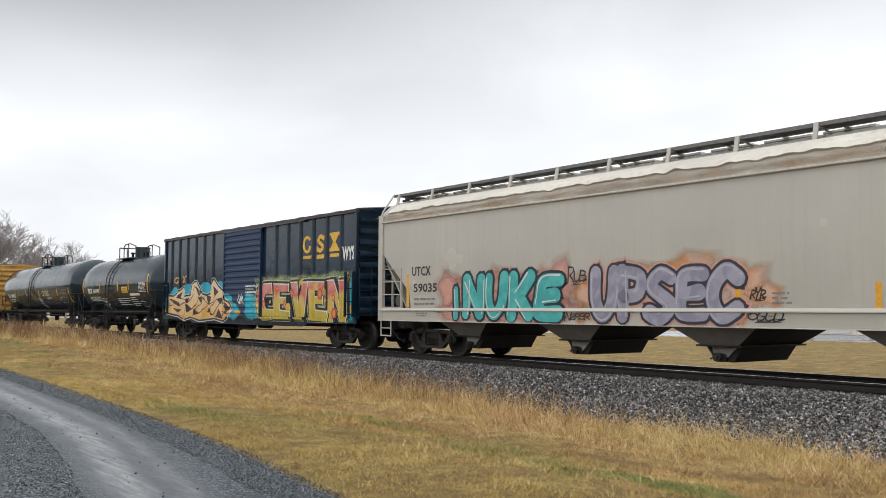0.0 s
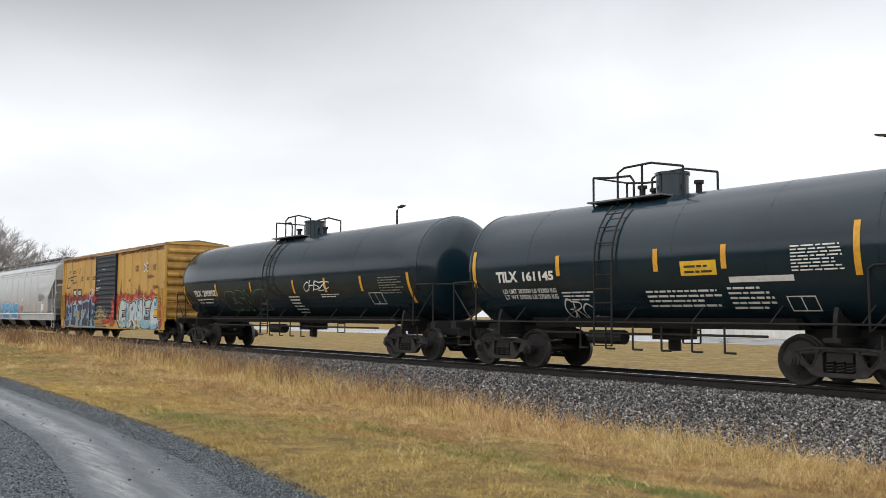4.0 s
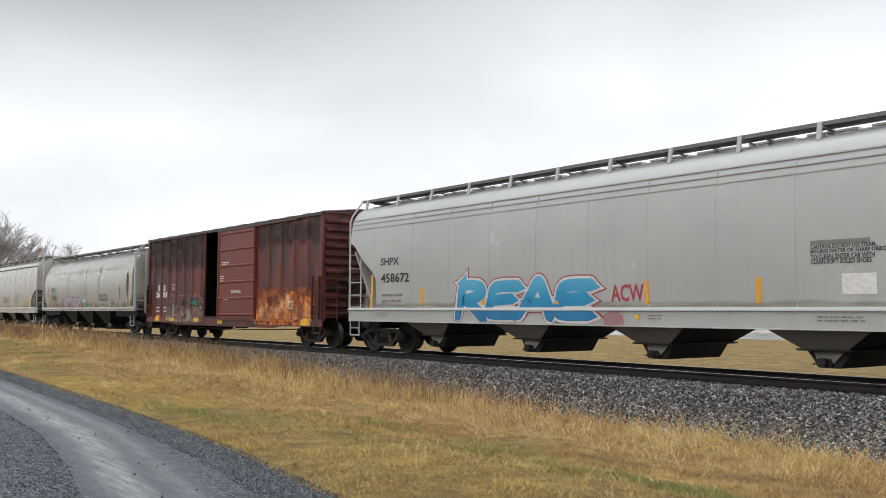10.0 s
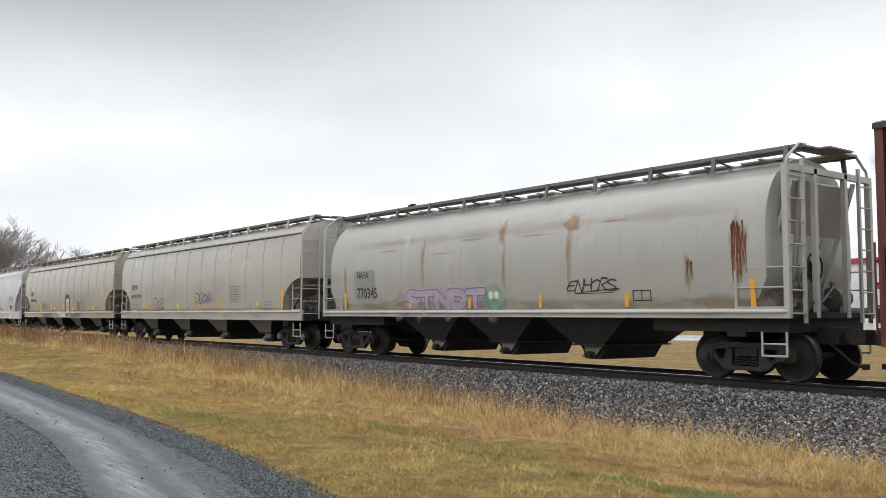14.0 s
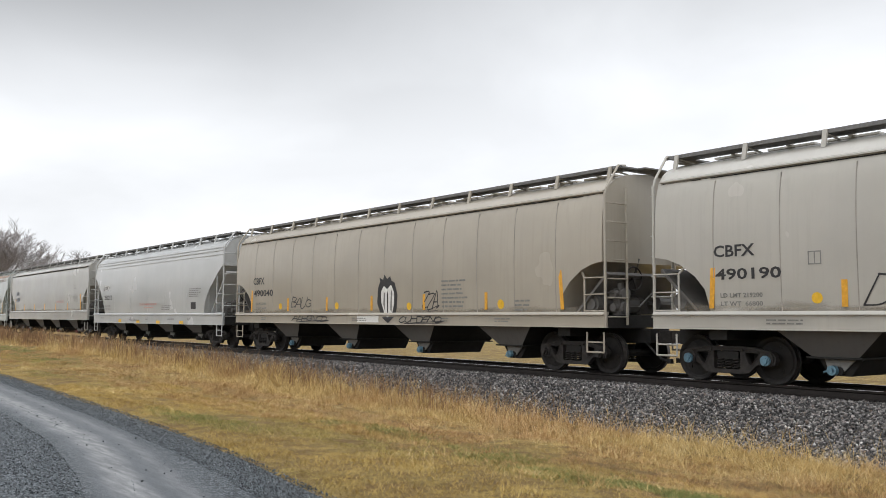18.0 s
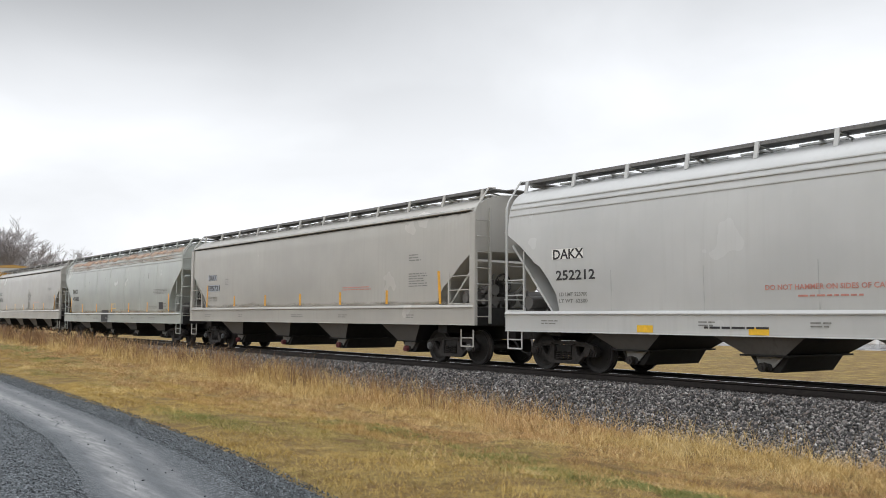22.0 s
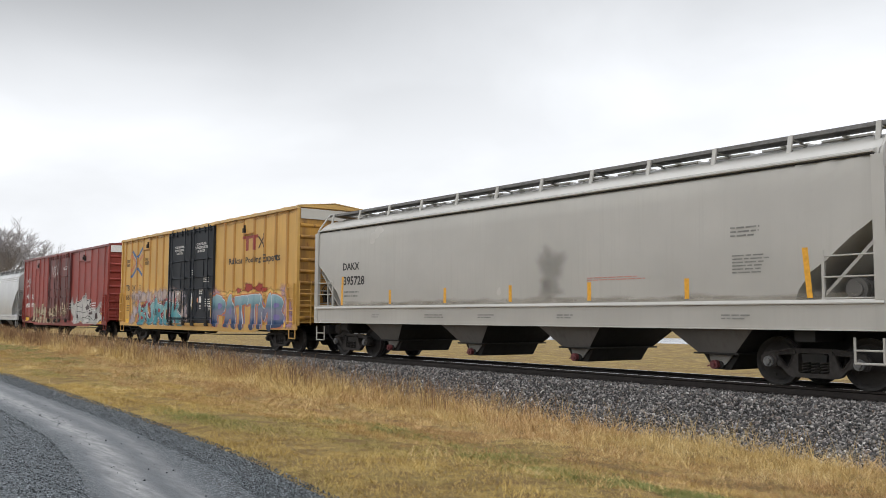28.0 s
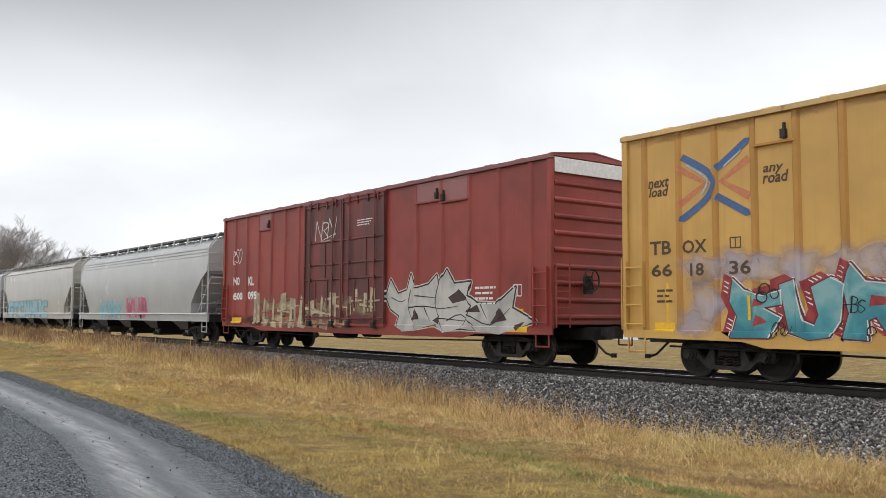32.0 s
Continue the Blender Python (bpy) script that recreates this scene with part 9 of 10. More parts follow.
decals(b2, [("K", "tag", -81.9, 1.0, -80.0, 1.35, "cream_spray"), ("K", "tag", -81.8, 1.2, -80.4, 1.7, "cream_spray"), ("K", "tag", -81.7, 1.05, -80.1, 1.6, "cream_spray"), ("K", "tag", -81.9, 0.62, -80.2, 0.85, "black"), ("K", "tag", -83.0, 2.2, -82.5, 2.7, "white")])
SOOT = (0.028, 0.015, 0.015)
mist(b3, SOOT, puffs(-125.6, -119.5, 3.55, 0.75, 8, 55, 0.62) + puffs(-125.6, -119.5, 4.15, 0.40, 8, 56, 0.7) + puffs(-114.6, -110.2, 3.9, 0.55, 6, 57, 0.5), (0.05, 0.02, 0.018), 0.0006, top=4.36)
mist(b3, (0.36, 0.32, 0.28), puffs(-123.5, -119.5, 0.92, 0.30, 9, 17, 0.9) + puffs(-122.2, -120.3, 1.35, 0.26, 5, 18, 0.5), (0.24, 0.15, 0.13))
graffiti(b3, "oganb", -123.3, -119.5, 0.74, 1.92, graded([(0.0, (0.32, 0.26, 0.23)), (0.25, (0.17, 0.07, 0.055)), (0.45, (0.20, 0.11, 0.09)), (0.65, (0.10, 0.03, 0.026)), (1.0, (0.12, 0.035, 0.028))], 0.74, 1.92, 0.4, 3.0), ink((0.42, 0.36, 0.31), (0.16, 0.06, 0.05), 5.0), 0.024, None, None,
         (ink((0.035, 0.016, 0.016), (0.10, 0.03, 0.025), 3.0), 0.10, -0.05), "block", grow=1.04, lean=0.02, seed=17, bars=ink((0.05, 0.02, 0.02)), spots=((ink((0.045, 0.02, 0.02)), 0.09, None), (ink((0.40, 0.36, 0.32)), 0.06, None), (ink((0.05, 0.02, 0.018)), 0.06, None)))
for k, (ua, ub, z0, z1, col) in enumerate(((-120.75, -119.85, 1.38, 1.75, (0.012, 0.02, 0.02)), (-120.6, -120.0, 1.45, 1.68, (0.04, 0.16, 0.14)), (-121.6, -121.15, 1.4, 1.7, (0.02, 0.03, 0.028)), (-122.75, -122.5, 0.95, 1.5, (0.30, 0.26, 0.23)), (-121.0, -120.85, 0.85, 1.3, (0.44, 0.40, 0.36)))):
    bm = bmesh.new()
    x0, x1 = ua - b3.uc, ub - b3.uc
    poly(bm, [(x0, z0 + 0.04), (x1 - 0.05, z0), (x1, z1 - 0.06), (x0 + 0.06, z1)])
    flow(b3, bm, "spray_block", ink(col), 0.0262 + 0.0006 * k)
for u, z0, z1, col in ((-122.9, 0.85, 1.35, (0.05, 0.16, 0.13)), (-120.0, 0.95, 1.4, (0.08, 0.26, 0.20)), (-120.35, 1.2, 1.8, (0.36, 0.10, 0.03)), (-121.3, 1.45, 1.8, (0.02, 0.05, 0.055))):
    bm = bmesh.new()
    bend = curve([(u - b3.uc - 0.1, z1), (u - b3.uc + 0.08, (z0 + z1) / 2), (u - b3.uc, z0)], 4)
    poly(bm, offset_line(bend, 0.05) + offset_line(bend, -0.04)[::-1])
    flow(b3, bm, "spray_stroke", ink(col), 0.024)
mist(h3, (0.50, 0.40, 0.47), puffs(-139.8, -135.4, 1.5, 0.42, 6, 19, 0.6), (0.42, 0.42, 0.48))
graffiti(h3, "stndt", -139.4, -135.9, 1.38, 1.96, ink((0.42, 0.38, 0.50), (0.50, 0.42, 0.50)), ink((0.20, 0.16, 0.28)), 0.032, (ink((0.52, 0.46, 0.55)), 0.03), ink((0.56, 0.53, 0.62)), (ink((0.26, 0.21, 0.34)), 0.07, -0.05), "brush", 0.30, 1.2, 0.1, seed=19, tip=0.5, weight=0.025)
LAVENDER = (0.46, 0.42, 0.50)
mist(b4, LAVENDER, puffs(-280.9, -274.2, 2.15, 0.42, 10, 21, 0.75) + [(-280.6, 1.5, 0.5, 0.6, 0.7), (-280.9, 1.1, 0.5, 0.4, 0.5), (-274.0, 1.4, 0.45, 0.45, 0.65), (-273.7, 1.2, 0.35, 0.3, 0.4), (-274.3, 1.95, 0.4, 0.3, 0.5)], (0.54, 0.42, 0.34))
MAROON = ink((0.27, 0.022, 0.028), (0.36, 0.05, 0.05))
graffiti(b4, "BUROK", -280.05, -274.35, 0.72, 1.98, graded([(0.0, (0.03, 0.20, 0.26)), (0.4, (0.08, 0.32, 0.36)), (0.7, (0.24, 0.44, 0.46)), (1.0, (0.12, 0.34, 0.38))], 0.76, 2.14, 0.4, 1.4), ink((0.16, 0.02, 0.03)), 0.028,
         (WHITE_INK, 0.02), WHITE_INK, (MAROON, -0.20, 0.10, WHITE_INK), "block", grow=1.02, lean=0.0, seed=21, bars=MAROON, weight=0.022)
for u, z, r in ((-279.3, 1.75, 0.11), (-279.1, 1.66, 0.09), (-279.35, 1.6, 0.10), (-275.9, 1.05, 0.11), (-275.65, 1.0, 0.10), (-275.8, 1.2, 0.08), (-277.3, 1.0, 0.08)):
    bm = bmesh.new()
    x = u - b4.uc
    stroke(bm, [(x + r * math.cos(a * 0.7), z + r * math.sin(a * 0.7)) for a in range(10)], 0.022, None, 0.0, 4)
    b4.lay("drawn_ring", bm, BLACK_INK, 0.021)
for u, z in ((-279.0, 1.0), (-277.6, 1.45), (-276.6, 1.9), (-274.9, 1.7)):
    scrawl(b4, u - b4.uc - 0.18, u - b4.uc + 0.18, z - 0.16, z + 0.16, BLACK_INK, int(-u * 10), 6, 0.018, 0.022)
mist(b4, (0.72, 0.50, 0.14), puffs(-271.0, -264.9, 2.10, 0.24, 9, 23, 1.0) + [(-270.95, 1.5, 0.25, 0.6, 1.0), (-264.75, 1.5, 0.25, 0.6, 1.0)], (0.70, 0.42, 0.16))
mist(b4, (0.40, 0.30, 0.52), [(-270.7, 2.1, 0.35, 0.4, 0.5), (-264.5, 1.5, 0.4, 0.6, 0.5), (-264.4, 1.1, 0.4, 0.4, 0.5), (-264.9, 2.2, 0.3, 0.3, 0.35), (-271.0, 1.1, 0.25, 0.25, 0.5)], (0.60, 0.36, 0.44), 0.0030)
mist(b4, (0.34, 0.03, 0.02), [(-268.6, 2.26, 0.25, 0.12, 1.0), (-267.7, 2.35, 0.5, 0.2, 1.0), (-266.8, 2.32, 0.45, 0.2, 1.0), (-266.4, 2.25, 0.3, 0.12, 0.9)], None, 0.0034)
graffiti(b4, "pattmb", -270.85, -264.8, 0.74, 2.06, graded([(0.0, (0.010, 0.025, 0.075)), (0.22, (0.018, 0.06, 0.16)), (0.34, (0.17, 0.18, 0.26)), (0.55, (0.20, 0.21, 0.29)), (0.66, (0.10, 0.20, 0.25)), (0.85, (0.22, 0.38, 0.44)), (1.0, (0.30, 0.46, 0.52))], 0.74, 2.06, 0.05), ink((0.60, 0.20, 0.07)), 0.05,
         None, ink((0.60, 0.66, 0.70)), (ink((0.22, 0.20, 0.42)), 0.10, -0.04), "block", grow=1.18, lean=-0.02, swell=True, seed=23, bars=ink((0.22, 0.18, 0.44)), weight=0.03)
spiked_piece()
worn_piece()
graffiti(h10, "wub", -315.6, -312.5, 1.0, 2.1, ink((0.42, 0.10, 0.16), (0.5, 0.2, 0.26)), ink((0.50, 0.44, 0.46)), 0.05, mode="brush", thick=0.36, grow=1.2, seed=29, tip=0.5)
graffiti(h10, "wax", -320.0, -316.5, 1.0, 2.0, ink((0.14, 0.40, 0.50), (0.30, 0.48, 0.52)), ink((0.45, 0.5, 0.5)), 0.05, mode="brush", thick=0.36, grow=1.2, seed=31, tip=0.5)
graffiti(h11, "gtcnmuc", -343.0, -331.4, 1.0, 2.1, ink((0.20, 0.46, 0.56), (0.34, 0.52, 0.58)), ink((0.14, 0.24, 0.32)), 0.07, mode="block", grow=0.95, swell=True, seed=33)
graffiti(t2, "esne", -66.5, -63.1, 1.42, 2.2, ink((0.006, 0.012, 0.016)), ink((0.15, 0.30, 0.19)), 0.026, mode="brush", thick=0.30, grow=1.2, lean=0.12, seed=41, tip=0.4)


def rust_patch():
    """Bare rusted steel where the paint of the red boxcar has burnt off."""
    k = Nodes("orange_rust")
    n = k.noise(k.coords((1, 1, 0.7)), 2.6, 10, 0.78)
    col = k.ramp(n, [(0.34, (0.055, 0.016, 0.012)), (0.43, (0.17, 0.035, 0.02)), (0.48, (0.56, 0.13, 0.025)), (0.55, (0.76, 0.31, 0.07)), (0.62, (0.66, 0.50, 0.32)), (0.70, (0.30, 0.09, 0.035))])
    col = k.mix(k.range(k.noise(k.coords((1, 1, 0.8)), 1.1, 6, 0.6), 0.50, 0.62, 0, 0.85), col, (0.10, 0.022, 0.016))
    M["rust"] = k.done(col, 0.8, 0, n, 0.2, 0.01)
    bm = bmesh.new()
    x0, x1, n = -114.7 - b3.uc, -110.6 - b3.uc, 160
    up = []
    for i in range(n + 1):
        x, t = x0 + (x1 - x0) * i / n, i / n
        hump = 1.0 + (0.62 + 0.28 * math.sin(math.pi * (t * 1.3 - 0.35))) * min(1.0, t * 30 + 0.4, (1 - t) * 90)
        wav = 0.26 * noise.noise(Vector((x * 1.3, 3, 1))) + 0.16 * noise.noise(Vector((x * 4.1, 9, 1))) + 0.14 * abs(noise.noise(Vector((x * 9, 2, 5))))
        up.append((x, max(0.9, hump + wav)))
    for (xa, za), (xb, zb) in zip(up, up[1:]):
        poly(bm, [(xa, 0.74), (xb, 0.74), (xb, zb), (xa, za)])
    bmesh.ops.remove_doubles(bm, verts=bm.verts, dist=0.0005)
    b3.lay("rust_patch", bm, M["rust"], 0.003, "bare orange rusted steel")


rust_patch()
mist(b3, (0.50, 0.16, 0.045), puffs(-114.6, -110.6, 1.62, 0.34, 8, 51, 0.8) + puffs(-114.4, -111.0, 1.85, 0.28, 5, 52, 0.45), (0.28, 0.06, 0.025), 0.0012)
mist(b3, (0.58, 0.22, 0.07), puffs(-114.5, -110.8, 1.15, 0.34, 7, 53, 0.25), (0.56, 0.36, 0.20), 0.0042)


def rust_runs(skin, u0, u1, z0, z1, n, seed, mat, w=0.03):
    """Brown runs where water has carried rust down the side."""
    rng = random.Random(seed)
    for _ in range(n):
        bm = bmesh.new()
        x = rng.uniform(u0, u1) - skin.uc
        a, b = rng.uniform(z0, z0 + (z1 - z0) * 0.45), rng.uniform(z1 - (z1 - z0) * 0.3, z1)
        stroke(bm, [(x + rng.uniform(-0.02, 0.02), b - (b - a) * i / 6) for i in range(7)], w * rng.uniform(0.6, 1.8), w * 0.3, 0, 5)
        skin.lay("rust_run", bm, mat, 0.0032)


M["rust_brown"] = plain("brown_rust_stain", (0.15, 0.062, 0.035), 0.85, 0, 0.5, 9)
# small stencils along the sills of the hoppers
rng9 = random.Random(9)
for skin, u0, u1, z in ((h1, -21.3, -5, 1.13), (h2, -107, -91, 1.13), (h4, -163, -147, 1.2), (h5, -183, -167, 1.2), (h6, -201.5, -187, 1.16), (h7, -221.6, -205, 1.29), (h8, -241, -225.5, 1.15), (h9, -261.2, -245, 1.29)):
    for i in range(5):
        u = u0 + (u1 - u0) * (i + rng9.uniform(0.1, 0.7)) / 5
        decals(skin, [("L", "2", round(u, 2), z - 0.05, round(u + rng9.uniform(0.35, 0.9), 2), z + 0.05, "grey_stencil")])
rng7 = random.Random(7)
for _ in range(46):
    u, z = rng7.choice((rng7.uniform(-87.8, -82.2), rng7.uniform(-78.5, -72.8))), rng7.choice((rng7.uniform(2.1, 2.9), rng7.uniform(2.2, 4.2), rng7.uniform(4.0, 4.3)))
    bm = bmesh.new()
    x, w = u - b2.uc, rng7.uniform(0.03, 0.16)
    stroke(bm, [(x, z), (x + w * 0.5, z + rng7.uniform(-0.02, 0.02)), (x + w, z)], rng7.uniform(0.014, 0.04), 0.008, 0, 5)
    b2.lay("rust_scar", bm, M["rust_brown"], 0.0036)
rust_runs(b2, -87.9, -82.2, 2.0, 2.7, 14, 12, M["rust_brown"], 0.02)
rust_runs(b2, -78.5, -72.8, 2.0, 2.6, 14, 13, M["rust_brown"], 0.02)
rust_runs(h3, -128.58, -128.2, 1.83, 3.06, 16, 1, M["rust_brown"], 0.035)
rust_runs(h3, -129.62, -129.48, 1.83, 2.45, 4, 2, M["rust_brown"], 0.03)
STAIN, DUST = (0.42, 0.25, 0.13), (0.42, 0.36, 0.25)
mist(h3, STAIN, [(-128.4, 2.5, 0.2, 0.7, 0.75), (-129.55, 2.1, 0.12, 0.4, 0.5), (-132.8, 3.35, 0.28, 0.22, 0.6), (-132.85, 2.6, 0.10, 0.8, 0.45), (-135.2, 3.3, 0.16, 0.35, 0.5), (-135.1, 2.4, 0.08, 0.7, 0.35), (-138.5, 2.7, 0.10, 0.8, 0.4),
                 (-131.6, 3.3, 0.5, 0.035, 0.4), (-134.0, 3.15, 0.7, 0.03, 0.3), (-136.4, 3.2, 0.6, 0.035, 0.35), (-137.6, 2.9, 0.7, 0.03, 0.3), (-140.2, 3.1, 0.6, 0.04, 0.3), (-128.6, 1.45, 0.8, 0.12, 0.7), (-142.6, 2.2, 0.08, 0.7, 0.5)], DUST)
mist(h3, DUST, puffs(-142.8, -128.0, 1.45, 0.20, 14, 61, 0.4) + puffs(-142.0, -129.0, 3.35, 0.18, 9, 62, 0.15), (0.40, 0.36, 0.28), 0.0018)
mist(h8, (0.40, 0.22, 0.13), puffs(-241.5, -224.6, 4.22, 0.20, 18, 63, 0.55) + puffs(-241.5, -224.6, 3.9, 0.12, 12, 64, 0.35), (0.44, 0.30, 0.20))
mist(h8, (0.36, 0.22, 0.13), puffs(-241.3, -224.8, 1.42, 0.14, 14, 65, 0.4), DUST, 0.0018)
rust_runs(h8, -239.0, -227.0, 2.75, 3.3, 7, 66, M["under"], 0.02)
mist(h1, (0.46, 0.30, 0.17), puffs(-21.5, -4.0, 3.92, 0.12, 18, 67, 0.45), (0.40, 0.33, 0.25))
mist(h9, (0.30, 0.29, 0.27), [(-251.3, 2.45, 0.5, 0.55, 0.40), (-251.35, 1.9, 0.45, 0.3, 0.35)], None)
for skin, u0, u1, z, seed in ((h4, -163.5, -146.2, 1.42, 71), (h5, -183.6, -166.2, 1.42, 72), (h7, -222.0, -204.4, 1.62, 73), (h9, -261.8, -244.2, 1.62, 74), (h2, -107.6, -90.2, 1.36, 75)):
    mist(skin, (0.30, 0.26, 0.20), puffs(u0, u1, z, 0.13, 16, seed, 0.3), (0.34, 0.31, 0.26), 0.0014)
mist(b2, (0.16, 0.062, 0.03), puffs(-87.9, -82.2, 4.25, 0.10, 9, 76, 0.55) + puffs(-78.4, -72.7, 4.25, 0.10, 9, 77, 0.6) + [(-77.0, 2.9, 0.16, 0.08, 0.9), (-74.2, 3.0, 0.5, 0.10, 0.6), (-73.6, 2.5, 0.5, 0.12, 0.6), (-78.2, 2.4, 0.12, 0.5, 0.7), (-75.6, 2.4, 0.15, 0.3, 0.5)], (0.26, 0.11, 0.045))
mist(b4, (0.30, 0.15, 0.06), puffs(-282.4, -276.2, 4.95, 0.10, 8, 78, 0.22) + puffs(-270.6, -264.2, 4.95, 0.10, 8, 79, 0.22), (0.36, 0.20, 0.08))
mist(b5, (0.10, 0.03, 0.025), puffs(-303.4, -297.2, 1.0, 0.25, 8, 80, 0.45), (0.14, 0.03, 0.025))
bm = bmesh.new()
blob(bm, -135.55 - h3.uc, 1.66, 0.42, 0.33, random.Random(3), 26, 0.2)
h3.lay("painted_shape", bm, ink((0.16, 0.32, 0.22), (0.26, 0.40, 0.30)), 0.006)
for dx in (-0.12, 0.1):
    bm = bmesh.new()
    blob(bm, -135.5 + dx - h3.uc, 1.74, 0.09, 0.1, random.Random(4), 12, 0.03)
    h3.lay("painted_shape", bm, M["white"], 0.009)
# a white band with faded writing across the tall boxcars' end tops
for s, key in ((b5, "white"), (b4, "hop_beige")):
    half = 9.45
    bm = bmesh.new()
    box(bm, half + 0.0, half + 0.012, -1.38, 1.38, 4.68, 5.04)
    part("end_band", bm, M[key], s.car, "pale reflective band across the end")


# ---- far side: paved lot, building, lamps, trees ----
def build_lot():
    k = Nodes("wet_asphalt")
    v = k.coords((1, 0.25, 1), False)
    n, f = k.noise(v, 0.25, 4), k.noise(v, 8, 5)
    col = k.mix(k.range(n, 0.35, 0.65), (0.12, 0.125, 0.13), (0.21, 0.22, 0.23))
    M["wet"] = k.done(col, k.range(n, 0.3, 0.7, 0.12, 0.4), 0, f, 0.1, 0.01)
    xs = spaced([(-260, 40, 6)])
    me = grid_mesh("lot", xs, [38.8, 40, 44, 50, 54], lambda x, y: -0.60 + (0.01 if y > 39 else -0.03), M["wet"])
    tagged(new("paved_lot", me), "wide wet grey asphalt lot beyond the field", "pavement", kind="structure")


build_lot()


def build_hall():
    """A low white hall with a red eaves stripe."""
    M["cladding"] = paint("white_wall_cladding", (0.74, 0.74, 0.73), 0.5, 0.12)
    M["red_trim"] = plain("red_metal_trim", (0.42, 0.03, 0.035), 0.45)
    M["roof_grey"] = plain("pale_roof_sheet", (0.62, 0.63, 0.64), 0.4, 0.2, 0.1, 3)
    M["pane"] = plain("dark_window_glass", (0.03, 0.04, 0.045), 0.08, 0, 0.2)
    M["frame_white"] = plain("white_window_frame", (0.7, 0.7, 0.7), 0.5)
    hall = thing("hall", "low white metal-clad hall with a red eaves stripe", "building")
    x0, x1, y0, y1, z1 = -52.0, -14.0, 56.0, 78.0, 5.6
    bm = bmesh.new()
    box(bm, x0, x1, y0, y1, -0.65, z1)
    part("wall", bm, M["cladding"], hall)
    for i in range(int((x1 - x0) / 0.9)):
        bm = bmesh.new()
        x = x0 + 0.45 + i * 0.9
        box(bm, x - 0.03, x + 0.03, y0 - 0.04, y0, -0.6, z1 - 0.1)
        part("cladding_rib", bm, M["cladding"], hall)
    bm = bmesh.new()
    box(bm, x0 - 0.25, x1 + 0.25, y0 - 0.25, y1 + 0.25, z1, z1 + 0.42)
    part("eaves_trim", bm, M["red_trim"], hall, "red metal eaves stripe")
    bm = bmesh.new()
    prism(bm, [(y0 - 0.2, z1 + 0.42), (y1 + 0.2, z1 + 0.42), ((y0 + y1) / 2, z1 + 2.2)], x0 - 0.2, x1 + 0.2, "x")
    part("roof", bm, M["roof_grey"], hall)
    for x in (-49, -45.5, -41.4, -36.0, -31.5, -27.0, -22.0, -17.5):
        bm = bmesh.new()
        box(bm, x - 0.75, x + 0.75, y0 - 0.08, y0 + 0.02, 0.6, 2.0)
        win = part("window", bm, M["frame_white"], hall)
        for dx in (-0.36, 0.36):
            bm = bmesh.new()
            box(bm, x + dx - 0.31, x + dx + 0.31, y0 - 0.10, y0 - 0.082, 0.68, 1.92)
            part("pane", bm, M["pane"], win)
    for x in (-39.0, -29.3):
        bm = bmesh.new()
        box(bm, x - 1.4, x + 1.4, y0 - 0.10, y0 + 0.02, -0.6, 2.6)
        part("door", bm, M["roof_grey"], hall, "pale roller door")
    porch = thing("porch", "small white gabled porch with a red edge", "building")
    bm = bmesh.new()
    prism(bm, [(-35.4, 3.4), (-33.4, 4.5), (-31.4, 3.4)], y0 - 2.5, y0 - 0.3)
    part("gable_roof", bm, M["red_trim"], porch)
    for x in (-35.0, -31.8):
        bm = bmesh.new()
        box(bm, x - 0.12, x + 0.12, y0 - 2.4, y0 - 2.15, -0.6, 3.42)
        part("post", bm, M["cladding"], porch)


build_hall()


def lamp_post(x, y, h, label, arms=((0, 1),)):
    """A tall dark post with flat flood lamps."""
    post = thing("lamp_post", label, "lamp post", at=pose(x, y, -0.62))
    bm = bmesh.new()
    bmesh.ops.create_cone(bm, cap_ends=True, segments=10, radius1=0.14, radius2=0.09, depth=h, matrix=Matrix.Translation((0, 0, h / 2)))
    part("pole", bm, M["under"], post)
    for k, s in enumerate(arms):
        bm = bmesh.new()
        pipe(bm, [(0, 0, h - 0.05), (0.25 * s[1], 0, h + 0.16), (0.55 * s[1], 0, h + 0.16)], 0.035)
        part("arm", bm, M["under"], post)
        bm = bmesh.new()
        prism(bm, [(0.35 * s[1], h + 0.13), (1.0 * s[1], h + 0.27), (1.0 * s[1], h + 0.37), (0.35 * s[1], h + 0.27)], -0.22, 0.22)
        part("lamp_head", bm, M["steel_dark"], post)


lamp_post(-65.2, 30.0, 11.4, "dark steel lamp post with one flat lamp", ((0, 1),))
lamp_post(-23.0, 34.0, 11.9, "tall dark lamp post with a flat lamp", ((0, -1),))


def bark_material():
    k = Nodes("hazed_grey_bark")
    n = k.noise(k.coords((1, 1, 0.3)), 6, 5)
    # bark paled: the haze of distance is put into its colour
    return k.done(k.mix(n, (0.21, 0.195, 0.195), (0.34, 0.32, 0.32)), 0.9, 0, n, 0.3, 0.02)


M["bark"] = bark_material()


def tube_mesh(name, segs, material, sides=4):
    """Tapered tubes from (start, end, r0, r1), joined."""
    verts, faces = [], []
    for a, b, r0, r1 in segs:
        a, b = Vector(a), Vector(b)
        d = (b - a).normalized()
        u = d.orthogonal().normalized()
        v = d.cross(u)
        k = len(verts)
        n = sides if r0 > 0.03 else 3
        for c, r in ((a, r0), (b, r1)):
            for i in range(n):
                t = 2 * math.pi * i / n
                verts.append(c + (u * math.cos(t) + v * math.sin(t)) * r)
        faces += [(k + i, k + (i + 1) % n, k + n + (i + 1) % n, k + n + i) for i in range(n)]
    me = bpy.data.meshes.new(name)
    me.from_pydata(verts, [], faces)
    me.materials.append(material)
    return me


